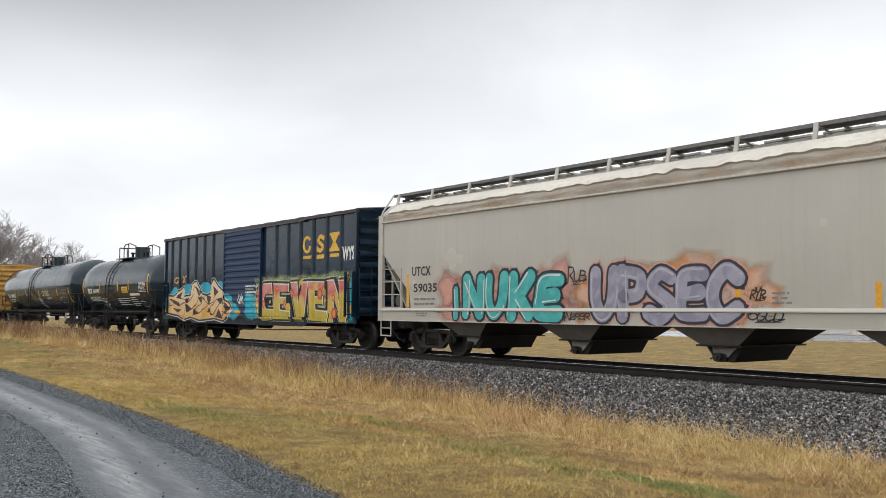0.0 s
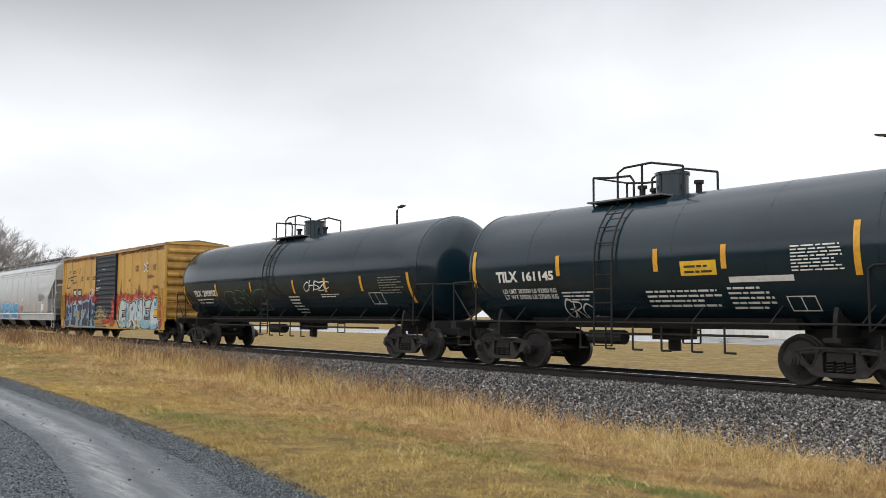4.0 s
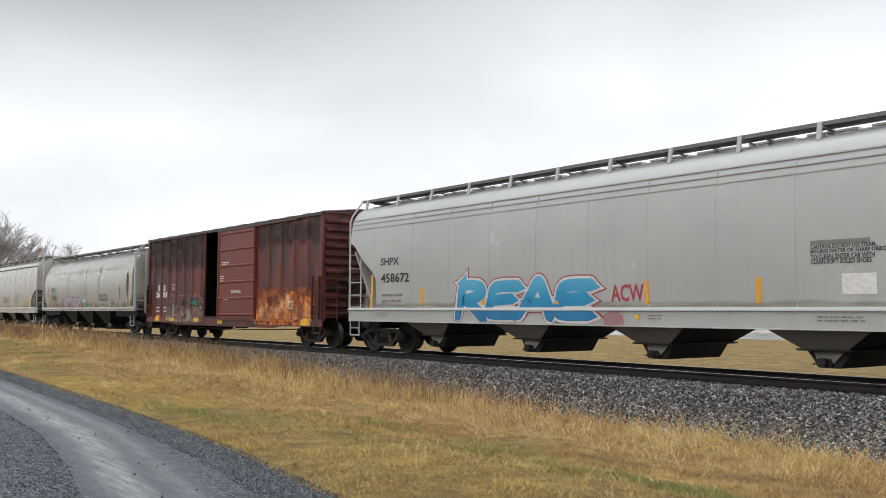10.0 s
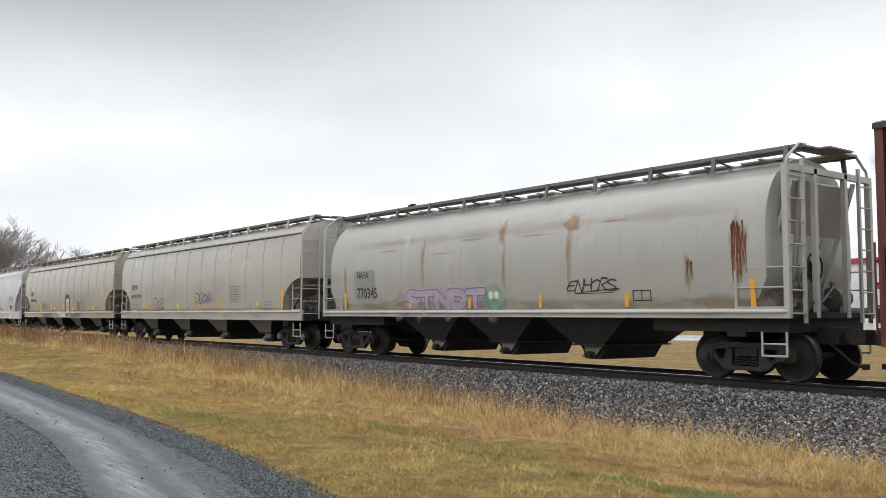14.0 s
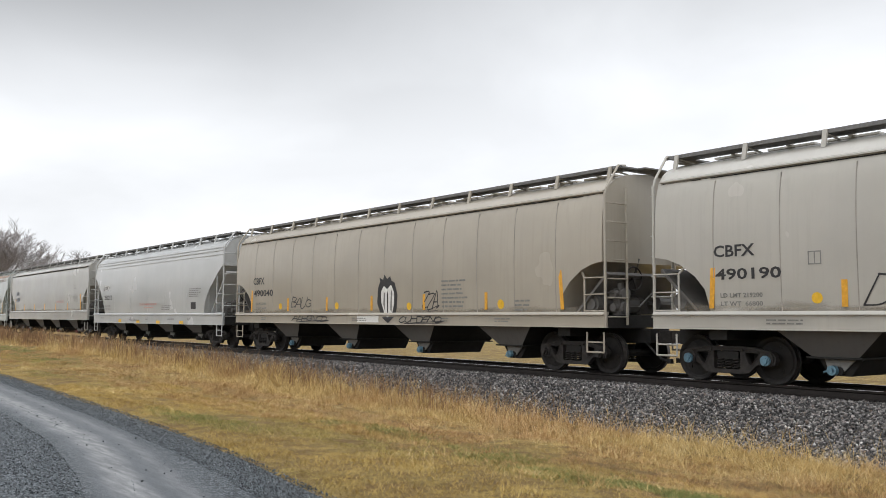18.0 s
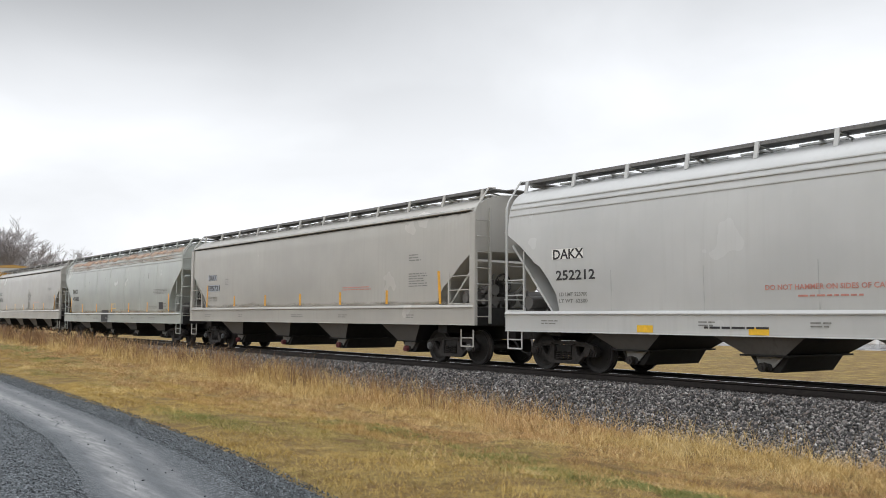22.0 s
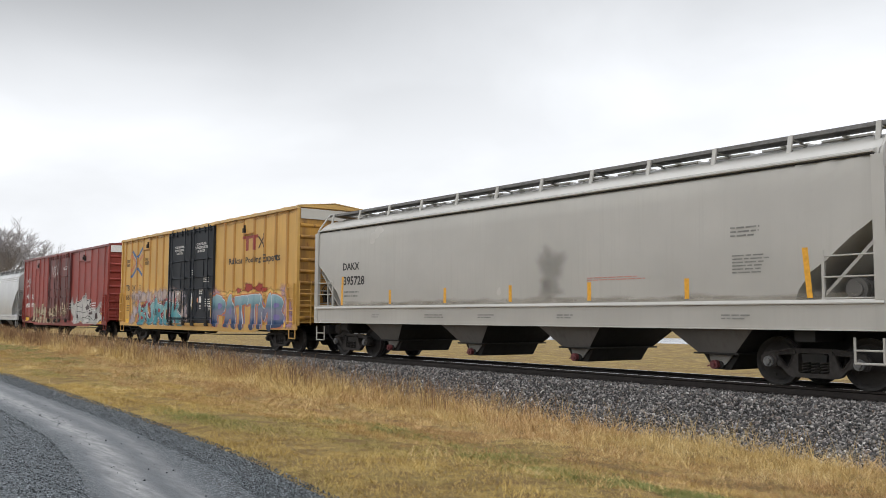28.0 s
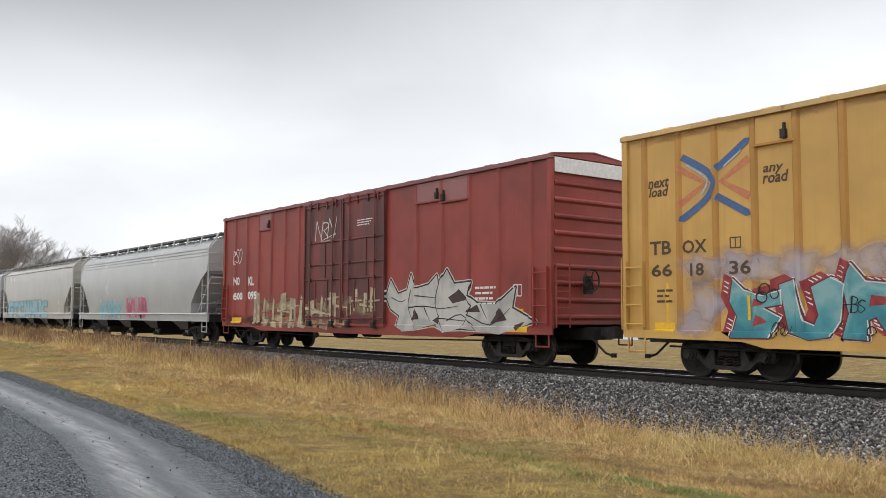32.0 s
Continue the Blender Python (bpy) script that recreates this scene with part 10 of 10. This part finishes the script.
def bare_tree(seed, height, label):
    """A leafless tree: trunk, limbs that fork, and a haze of fine twigs."""
    rng = random.Random(seed)
    trunk, crown = [], []

    def grow(p, d, length, r, level):
        n = 3 if level < 2 else 2
        for i in range(n):
            q = p + d * (length / n)
            r1 = r * (0.82 if i < n - 1 else 0.7)
            (trunk if level == 0 else crown).append((p, q, r, r1))
            d = (d + Vector((rng.uniform(-1, 1), rng.uniform(-1, 1), rng.uniform(-0.4, 0.7))) * 0.16).normalized()
            p, r = q, r1
            if level >= 1 and level < 5:
                fork(p, d, length * 0.62, r * 0.6, level + 1, 1)
        if level < 5:
            fork(p, d, length * 0.74, r * 0.78, level + 1, 3 if level < 4 else 2)

    def fork(p, d, length, r, level, n):
        for _ in range(n):
            side = Vector((rng.uniform(-1, 1), rng.uniform(-1, 1), rng.uniform(-0.15, 0.35)))
            grow(p, (d * 0.75 + side * 0.62).normalized(), length * rng.uniform(0.75, 1.15), max(0.019, r), level)

    grow(Vector((0, 0, -0.2)), Vector((0, 0, 1)), height * 0.27, height * 0.018, 0)
    tree = thing("bare_tree", label, "tree", "bare trees beyond the field")
    part("trunk", tube_mesh("trunk", trunk, M["bark"], 7), None, tree)
    part("crown", tube_mesh("crown", crown, M["bark"]), None, tree, "leafless grey-brown branches")
    return tree


kinds = [bare_tree(s, h, "leafless grey-brown tree with a spreading crown") for s, h in ((3, 15), (8, 13.5), (21, 14))]
for i, (dx, dy, dist, size) in enumerate(((-0.990, 0.140, 150, 1.0), (-0.985, 0.172, 140, 0.95), (-0.981, 0.194, 152, 1.02), (-0.977, 0.213, 148, 0.86), (-0.974, 0.226, 165, 0.80),
                                          (-0.970, 0.243, 168, 0.84), (-0.965, 0.262, 190, 0.86), (-0.960, 0.280, 210, 0.80), (-0.953, 0.303, 240, 0.85), (-0.944, 0.330, 250, 0.8),
                                          (-0.930, 0.367, 260, 0.75), (-0.91, 0.414, 280, 0.8), (-0.712, 0.702, 92, 0.62), (-0.983, 0.183, 190, 1.15), (-0.972, 0.235, 215, 1.0), (-0.9875, 0.157, 175, 1.1))):
    t = kinds[i] if i < 3 else copy_thing(kinds[i % 3], Matrix.Identity(4))
    t.matrix_basis = pose(dist * dx, dist * dy - 16.3, -0.65, 0, 0, i * 67 % 360) @ Matrix.Diagonal((size * 1.5, size * 1.5, size * 1.5, 1))


# ---- scattered stuff: ties, stones, grass ----
def arrays_mesh(name, verts, faces, material):
    """A mesh from numpy arrays: verts (n, 3), faces (m, k) all with k corners."""
    me = bpy.data.meshes.new(name)
    m, k = faces.shape
    me.vertices.add(len(verts))
    me.vertices.foreach_set("co", np.ascontiguousarray(verts, dtype=np.float32).ravel())
    me.loops.add(m * k)
    me.loops.foreach_set("vertex_index", np.ascontiguousarray(faces, dtype=np.int32).ravel())
    me.polygons.add(m)
    me.polygons.foreach_set("loop_start", np.arange(0, m * k, k, dtype=np.int32))
    me.update(calc_edges=True)
    me.materials.append(material)
    return me


rs = np.random.RandomState(5)
soil_v = np.vectorize(soil_height, otypes=[float])
bed_v = np.vectorize(bed_z, otypes=[float])
edge_v = np.vectorize(road_edge, otypes=[float])
ditch_v = np.vectorize(ditch, otypes=[float])


def pebbles(name, pos, size, material, label, category):
    """Angular stones at the given places, joined."""
    n = len(pos)
    tips = np.array([(1, 0, 0), (-1, 0, 0), (0, 1, 0), (0, -1, 0), (0, 0, 1), (0, 0, -1)], float) * 1.25
    v = (tips[None] * (0.65 + 0.6 * rs.rand(n, 6, 1)) + 0.25 * rs.randn(n, 6, 3)) * (size[:, None, None] * (0.6 + 0.7 * rs.rand(n, 1, 3)))
    a = rs.rand(n, 3) * 6.28
    for i, (p, q) in enumerate(((0, 1), (1, 2), (0, 2))):
        c, s = np.cos(a[:, i])[:, None], np.sin(a[:, i])[:, None]
        v[:, :, p], v[:, :, q] = v[:, :, p] * c - v[:, :, q] * s, v[:, :, p] * s + v[:, :, q] * c
    v += pos[:, None, :]
    f = np.array([(0, 2, 4), (2, 1, 4), (1, 3, 4), (3, 0, 4), (2, 0, 5), (1, 2, 5), (3, 1, 5), (0, 3, 5)])
    faces = (np.arange(n)[:, None, None] * 6 + f[None]).reshape(-1, 3)
    return tagged(new(name, arrays_mesh(name, v.reshape(-1, 3), faces, material)), label, category, kind="stuff")


def build_stones():
    n = 112000
    x = -4.2 - 54 * rs.rand(n) ** 1.7
    y = -1.05 - 2.75 * rs.rand(n)
    z = bed_v(y) + 0.012 + 0.02 * rs.rand(n)
    keep = z > ditch_v(x) - 0.02
    pos = np.stack([x, y, z], 1)[keep]
    pebbles("ballast_stones", pos, 0.011 + 0.019 * rs.rand(len(pos)), M["ballast"], "loose grey crushed stone on the track bank", "gravel")
    n = 7000
    x = -5 - 60 * rs.rand(n)
    y = 3.0 * rs.rand(n) - 0.6
    pos = np.stack([x, y, bed_v(y) + 0.01], 1)
    pebbles("ballast_stones", pos, 0.016 + 0.02 * rs.rand(n), M["ballast"], "loose grey crushed stone between the rails", "gravel")
    n = 40000
    x = -4.5 - 24 * rs.rand(n) ** 1.5
    inner = 1.75 + np.interp(x, [-13, -8, -4], [0.0, 0.3, 0.5])
    d = np.where(rs.rand(n) < 0.42, 0.66 * rs.rand(n) - 0.06, inner + 2.0 * rs.rand(n) ** 1.2)
    pos = np.stack([x, edge_v(x) - d, -0.446 + 0.004 * rs.rand(n)], 1)
    M["chips"] = ballast_chips()
    pebbles("road_chips", pos, 0.0035 + 0.0065 * rs.rand(n) ** 2, M["chips"], "dark stone chips along the road's edge", "gravel")
    n = 150
    x = -5 - 18 * rs.rand(n)
    pos = np.stack([x, edge_v(x) - 0.5 - 1.1 * rs.rand(n), np.full(n, -0.446)], 1)
    pebbles("road_chips", pos, 0.006 + 0.008 * rs.rand(n) ** 2, M["chips"], "stray dark chips on the worn wheel track", "gravel")


def ballast_chips():
    k = Nodes("dark_stone_chips")
    g = k.add("ShaderNodeNewGeometry")
    col = k.ramp(g.outputs["Random Per Island"], [(0.0, (0.012, 0.016, 0.019)), (0.55, (0.042, 0.052, 0.060)), (0.85, (0.12, 0.14, 0.155)), (1.0, (0.36, 0.39, 0.41))])
    return k.done(col, 0.45)


build_stones()


def blade_material(name, stops, green=None, lo=0.52, hi=0.64):
    """Blade colours by chance, drifting in patches; a second set of colours where the patches are damp."""
    k = Nodes(name)
    g = k.add("ShaderNodeNewGeometry")
    v = k.coords(random_shift=False)
    n = k.noise(v, 0.8, 4)
    m = k.noise(k.coords((0.5, 1.5, 1), False), 3.2, 4, 0.65)
    r = k.math("ADD", k.math("MULTIPLY", g.outputs["Random Per Island"], 0.44), k.math("ADD", k.range(n, 0.33, 0.67, 0, 0.26), k.range(m, 0.36, 0.62, 0, 0.30)))
    col = k.ramp(r, stops)
    if green:
        col = k.mix(k.range(k.noise(k.coords((0.55, 1.3, 1), False), 0.42, 3, 0.5), lo, hi, 0, 0.85), col, k.ramp(g.outputs["Random Per Island"], green))
    return k.done(col, 0.7)


def blades(name, x, y, h, w, bend, material, label, droop=0.0, way=None):
    """Grass: each blade a bent, tapering strip of three pieces."""
    n = len(x)
    z = soil_v(x, y)
    a, b = rs.rand(n) * 6.28, rs.rand(n) * 6.28 if way is None else way
    dx, dy = np.cos(a) * w, np.sin(a) * w
    bx, by = np.cos(b) * bend, np.sin(b) * bend
    pts = []
    for t, ww, k in ((0, 1, 0), (0.4, 0.85, 0.18), (0.75, 0.6, 0.55)):
        for s in (-1, 1):
            pts.append(np.stack([x + bx * k + s * dx * ww, y + by * k + s * dy * ww, z + h * t - 0.01], 1))
    pts.append(np.stack([x + bx, y + by, z + h * (1.0 - droop)], 1))
    v = np.stack(pts, 1)
    f = np.array([(0, 1, 3), (0, 3, 2), (2, 3, 5), (2, 5, 4), (4, 5, 6)])
    faces = (np.arange(n)[:, None, None] * 7 + f[None]).reshape(-1, 3)
    return tagged(new(name, arrays_mesh(name, v.reshape(-1, 3), faces, material)), label, "grass", kind="stuff")


def clumps(n, lo, hi, spread, per):
    """Blade roots gathered in tufts inside a box."""
    m = n // per
    cx, cy = lo[0] + (hi[0] - lo[0]) * rs.rand(m), lo[1] + (hi[1] - lo[1]) * rs.rand(m)
    wide = spread * np.repeat(0.35 + 1.5 * rs.rand(m), per)
    x = np.repeat(cx, per) + wide * rs.randn(m * per)
    y = np.repeat(cy, per) + wide * rs.randn(m * per)
    return x, y


def short_blades(name, x, y, h, w, bend, material, label):
    """Low grass: each blade a leaning strip of two pieces."""
    n = len(x)
    z = soil_v(x, y)
    a, b = rs.rand(n) * 6.28, rs.rand(n) * 6.28
    dx, dy, bx, by = np.cos(a) * w, np.sin(a) * w, np.cos(b) * bend, np.sin(b) * bend
    pts = []
    for t, ww, k in ((0, 1, 0), (0.62, 0.8, 0.4)):
        for s in (-1, 1):
            pts.append(np.stack([x + bx * k + s * dx * ww, y + by * k + s * dy * ww, z + h * t - 0.006], 1))
    pts.append(np.stack([x + bx, y + by, z + h], 1))
    f = np.array([(0, 1, 3), (0, 3, 2), (2, 3, 4)])
    faces = (np.arange(n)[:, None, None] * 5 + f[None]).reshape(-1, 3)
    return tagged(new(name, arrays_mesh(name, np.stack(pts, 1).reshape(-1, 3), faces, material)), label, "grass", kind="stuff")


def drift(x, y, scale, seed):
    return np.array([noise.noise(Vector((a * scale, b * scale * 1.6, seed))) for a, b in zip(x, y)])


def verge(n, x0, x1, y0, y1, power=1.0):
    """Roots spread over the verge from y0 to y1, never over the road's edge."""
    x = x1 + (x0 - x1) * rs.rand(n) ** power
    e = np.maximum(edge_v(x) + 0.02 + 0.12 * rs.rand(n) ** 2, y0)
    return x, e + (y1 - e) * rs.rand(n)


def build_grass():
    straw = blade_material("straw_grass", [(0.0, (0.22, 0.115, 0.036)), (0.25, (0.47, 0.30, 0.10)), (0.55, (0.60, 0.43, 0.17)), (0.8, (0.72, 0.56, 0.27)), (1.0, (0.82, 0.71, 0.48))],
                           [(0.0, (0.24, 0.12, 0.042)), (0.5, (0.50, 0.29, 0.115)), (1.0, (0.72, 0.52, 0.27))])
    lawn = blade_material("short_winter_grass", [(0.0, (0.11, 0.066, 0.018)), (0.3, (0.345, 0.226, 0.056)), (0.6, (0.52, 0.36, 0.10)), (0.85, (0.64, 0.468, 0.165)), (1.0, (0.78, 0.63, 0.34))],
                          [(0.0, (0.09, 0.10, 0.022)), (0.5, (0.27, 0.25, 0.06)), (0.85, (0.42, 0.36, 0.11)), (1.0, (0.52, 0.42, 0.18))], 0.50, 0.64)
    thatch = blade_material("matted_dead_grass", [(0.0, (0.085, 0.045, 0.016)), (0.35, (0.31, 0.17, 0.06)), (0.7, (0.53, 0.33, 0.13)), (1.0, (0.76, 0.58, 0.33))])
    green = blade_material("green_winter_grass", [(0.0, (0.07, 0.09, 0.022)), (0.5, (0.19, 0.215, 0.055)), (0.85, (0.32, 0.31, 0.10)), (1.0, (0.50, 0.42, 0.18))])
    weed = blade_material("dead_weed_stalks", [(0.0, (0.10, 0.052, 0.024)), (0.6, (0.27, 0.155, 0.075)), (1.0, (0.52, 0.37, 0.20))])
    # the tall band beside the stones
    xs, ys = [], []
    for n, lo, hi, per in ((19200, (-14, -6.7), (-4, -3.55), 12), (18000, (-26, -6.2), (-14, -3.2), 12), (14400, (-46, -5.7), (-26, -2.4), 12), (9600, (-90, -5.6), (-46, -2.1), 12)):
        x, y = clumps(n, lo, hi, 0.09, per)
        xs.append(x)
        ys.append(y)
    x, y = np.concatenate(xs), np.concatenate(ys)
    tall = np.interp(x, [-90, -45, -28, -12, -4], [1.05, 0.88, 0.58, 0.36, 0.32])
    front = np.interp(x, [-60, -26, -14, -4], [-5.4, -5.7, -6.1, -6.6])
    h = tall * (0.25 + 0.8 * rs.rand(len(x)) ** 1.4) * np.clip(0.22 + 0.78 * (y - front) / 1.7 + 0.5 * drift(x, y, 0.8, 2), 0.14, 1.0)
    h *= np.repeat(0.45 + 1.0 * rs.rand(len(x) // 12) ** 1.5, 12)
    wide = np.interp(x, [-90, -40, -4], [0.013, 0.006, 0.0024])
    blades("tall_dry_grass", x, y, h, wide, h * (0.3 + 1.5 * rs.rand(len(x)) ** 1.1), straw, "tall straw-coloured dry grass beside the stones", 0.14,
           np.repeat(6.28 * rs.rand(len(x) // 12), 12) + 0.8 * rs.randn(len(x)))
    # pale arching stalks in front of the stones
    x, y = clumps(900, (-34, -4.3), (-5, -3.2), 0.12, 5)
    h = np.interp(x, [-34, -5], [0.80, 0.62]) * (0.6 + 0.5 * rs.rand(len(x)))
    blades("grass_stalks", x, y, h, np.interp(x, [-34, -5], [0.005, 0.0025]), h * (0.2 + 0.5 * rs.rand(len(x))), straw, "thin pale arching grass stalks", 0.12)
    # matted dead grass in the middle of the verge
    X, Y = [], []
    for n, x0, x1 in ((30000, -13, -3.5), (26000, -24, -13), (16000, -46, -24)):
        x, y = verge(n, x0, x1, -9.0, -5.2)
        X.append(x)
        Y.append(y)
    x, y = np.concatenate(X), np.concatenate(Y)
    keep = drift(x, y, 0.45, 11) > -0.22
    x, y = x[keep], y[keep]
    h = (0.018 + 0.05 * rs.rand(len(x)) ** 1.6) * (1.0 + 1.5 * np.clip(drift(x, y, 1.4, 4), -0.4, 1.0))
    short_blades("matted_grass", x, y, h, np.interp(x, [-46, -20, -3], [0.009, 0.0044, 0.0021]), 0.03 + 0.16 * rs.rand(len(x)) ** 1.7, thatch, "matted tan dead grass on the verge")
    # short yellow-green grass towards the road
    X, Y = [], []
    for n, x0, x1 in ((46000, -13, -1.5), (30000, -24, -13), (18000, -48, -24)):
        x, y = verge(n, x0, x1, -20, -7.4)
        X.append(x)
        Y.append(y)
    x, y = np.concatenate(X), np.concatenate(Y)
    h = (0.012 + 0.032 * rs.rand(len(x))) * (1.0 + 1.0 * drift(x, y, 0.7, 8))
    short_blades("short_grass", x, y, h, np.interp(x, [-48, -20, -2], [0.009, 0.0044, 0.0025]), 0.01 + h * (0.5 + 1.0 * rs.rand(len(x))), lawn, "short yellow-green winter grass on the verge")
    # green patches, long and narrow
    X, Y = [], []
    for cx, cy, rx, ry, n in ((-8.8, -8.4, 1.6, 0.45, 3600), (-12.6, -8.1, 1.3, 0.4, 2600), (-6.0, -8.55, 1.5, 0.34, 8000), (-38.0, -7.3, 6.0, 0.7, 3500), (-48, -6.3, 6.0, 0.6, 2000), (-15, -10.2, 1.6, 0.3, 1800)):
        x, y = cx + rx * rs.randn(n) * 0.6, cy + ry * rs.randn(n) * 0.7
        keep = (drift(x, y, 0.9, 6) > -0.12) & (y > edge_v(x) + 0.05)
        X.append(x[keep])
        Y.append(y[keep])
    x, y = np.concatenate(X), np.concatenate(Y)
    h = 0.025 + 0.04 * rs.rand(len(x))
    short_blades("green_grass", x, y, h, np.interp(x, [-48, -20, -3], [0.009, 0.0045, 0.0026]), 0.01 + h * (0.4 + 0.8 * rs.rand(len(x))), green, "dull green patches of low winter grass")
    # longer straggling tufts in the verge
    x, y = clumps(22000, (-34, -10.5), (-3, -4.6), 0.055, 10)
    keep = (y > edge_v(x) + 0.15) & (drift(x, y, 0.5, 15) + 0.12 * (y + 8.5) > 0.0)
    x, y = x[keep], y[keep]
    h = 0.04 + 0.13 * rs.rand(len(x)) ** 2
    blades("grass_tufts", x, y, h, np.interp(x, [-34, -3], [0.005, 0.0024]), h * (0.6 + 1.8 * rs.rand(len(x))), straw, "loose tufts of straw-coloured grass", 0.15)
    # upright dead stalks with seed heads
    x, y = clumps(5400, (-66, -4.6), (-13, -2.4), 0.16, 6)
    h = np.interp(x, [-64, -25, -13], [1.2, 0.88, 0.55]) * (0.6 + 0.5 * rs.rand(len(x)))
    blades("dead_weeds", x, y, h, np.interp(x, [-64, -5], [0.010, 0.0035]), h * (0.12 + 0.3 * rs.rand(len(x))), weed, "thin upright dead weed stalks", 0.16)


build_grass()


def wood_behind():
    """A dark leafless wood behind the road, which the glossy cars mirror."""
    V, F = [], []
    rng = random.Random(77)
    for i in range(900):
        x, y = -330 + 500 * i / 900 + rng.uniform(-1, 1), -66 - rng.uniform(0, 14)
        top, w = 10.0 + 3.5 * noise.noise(Vector((x * 0.05, 1, 2))) + rng.uniform(-1.5, 1.2), rng.uniform(0.5, 1.5)
        k = len(V)
        V += [(x - w * 0.3, y, -0.7), (x + w * 0.3, y, -0.7), (x + w, y + rng.uniform(-1, 1), top * 0.55), (x + rng.uniform(-0.4, 0.4), y, top), (x - w, y + rng.uniform(-1, 1), top * 0.6)]
        F.append((k, k + 1, k + 2, k + 3, k + 4))
    me = bpy.data.meshes.new("far_wood")
    me.from_pydata(V, [], F)
    me.materials.append(plain("dark_wood_in_winter", (0.05, 0.045, 0.04), 0.9, 0, 0.4, 0.3))
    tagged(new("far_wood", me), "dark leafless wood far behind the road", "woods", kind="stuff")


wood_behind()


def build_ties():
    bm = bmesh.new()
    box(bm, -0.115, 0.115, -1.30, 1.30, -0.36, -0.187)
    bmesh.ops.bevel(bm, geom=bm.edges[:], offset=0.012, segments=1, affect="EDGES")
    me = finish("tie", bm, M["tie"])
    bm = bmesh.new()
    for s in (-1, 1):
        box(bm, -0.09, 0.09, s * 0.752 - 0.17, s * 0.752 + 0.17, -0.187, -0.176)
        for dx in (-0.05, 0.05):
            for dy in (-0.085, 0.085):
                box(bm, dx - 0.014, dx + 0.014, s * 0.752 + dy - 0.02, s * 0.752 + dy + 0.02, -0.176, -0.15)
    plate = finish("tie_plates", bm, M["rail"])
    bed = bpy.data.objects["ballast_bed"]
    for i in range(150):
        x = -3.5 - i * 0.53
        t = part("tie", me, None, bed, at=pose(x, 0.03 * math.sin(i * 3.1), 0, 0, 0, 0.8 * math.sin(i * 7.7)))
        if i < 60:
            part("tie_plates", plate, None, t)


build_ties()


def motions():
    """The whole train rolls past; every wheelset turns as it rolls."""
    for car, uc in CARS:
        walk(car, [(t, pose(uc + gone(t), 0, 0)) for t in range(33)])
    for i, (wheel, dx) in enumerate(WHEELS):
        rows = []
        for k in range(481):
            t = k / 15
            rows.append((t, pose(dx, 0, 0.457, 0, math.degrees(gone(t) / 0.457) + 40 * i, 0)))
        walk(wheel, rows)


motions()
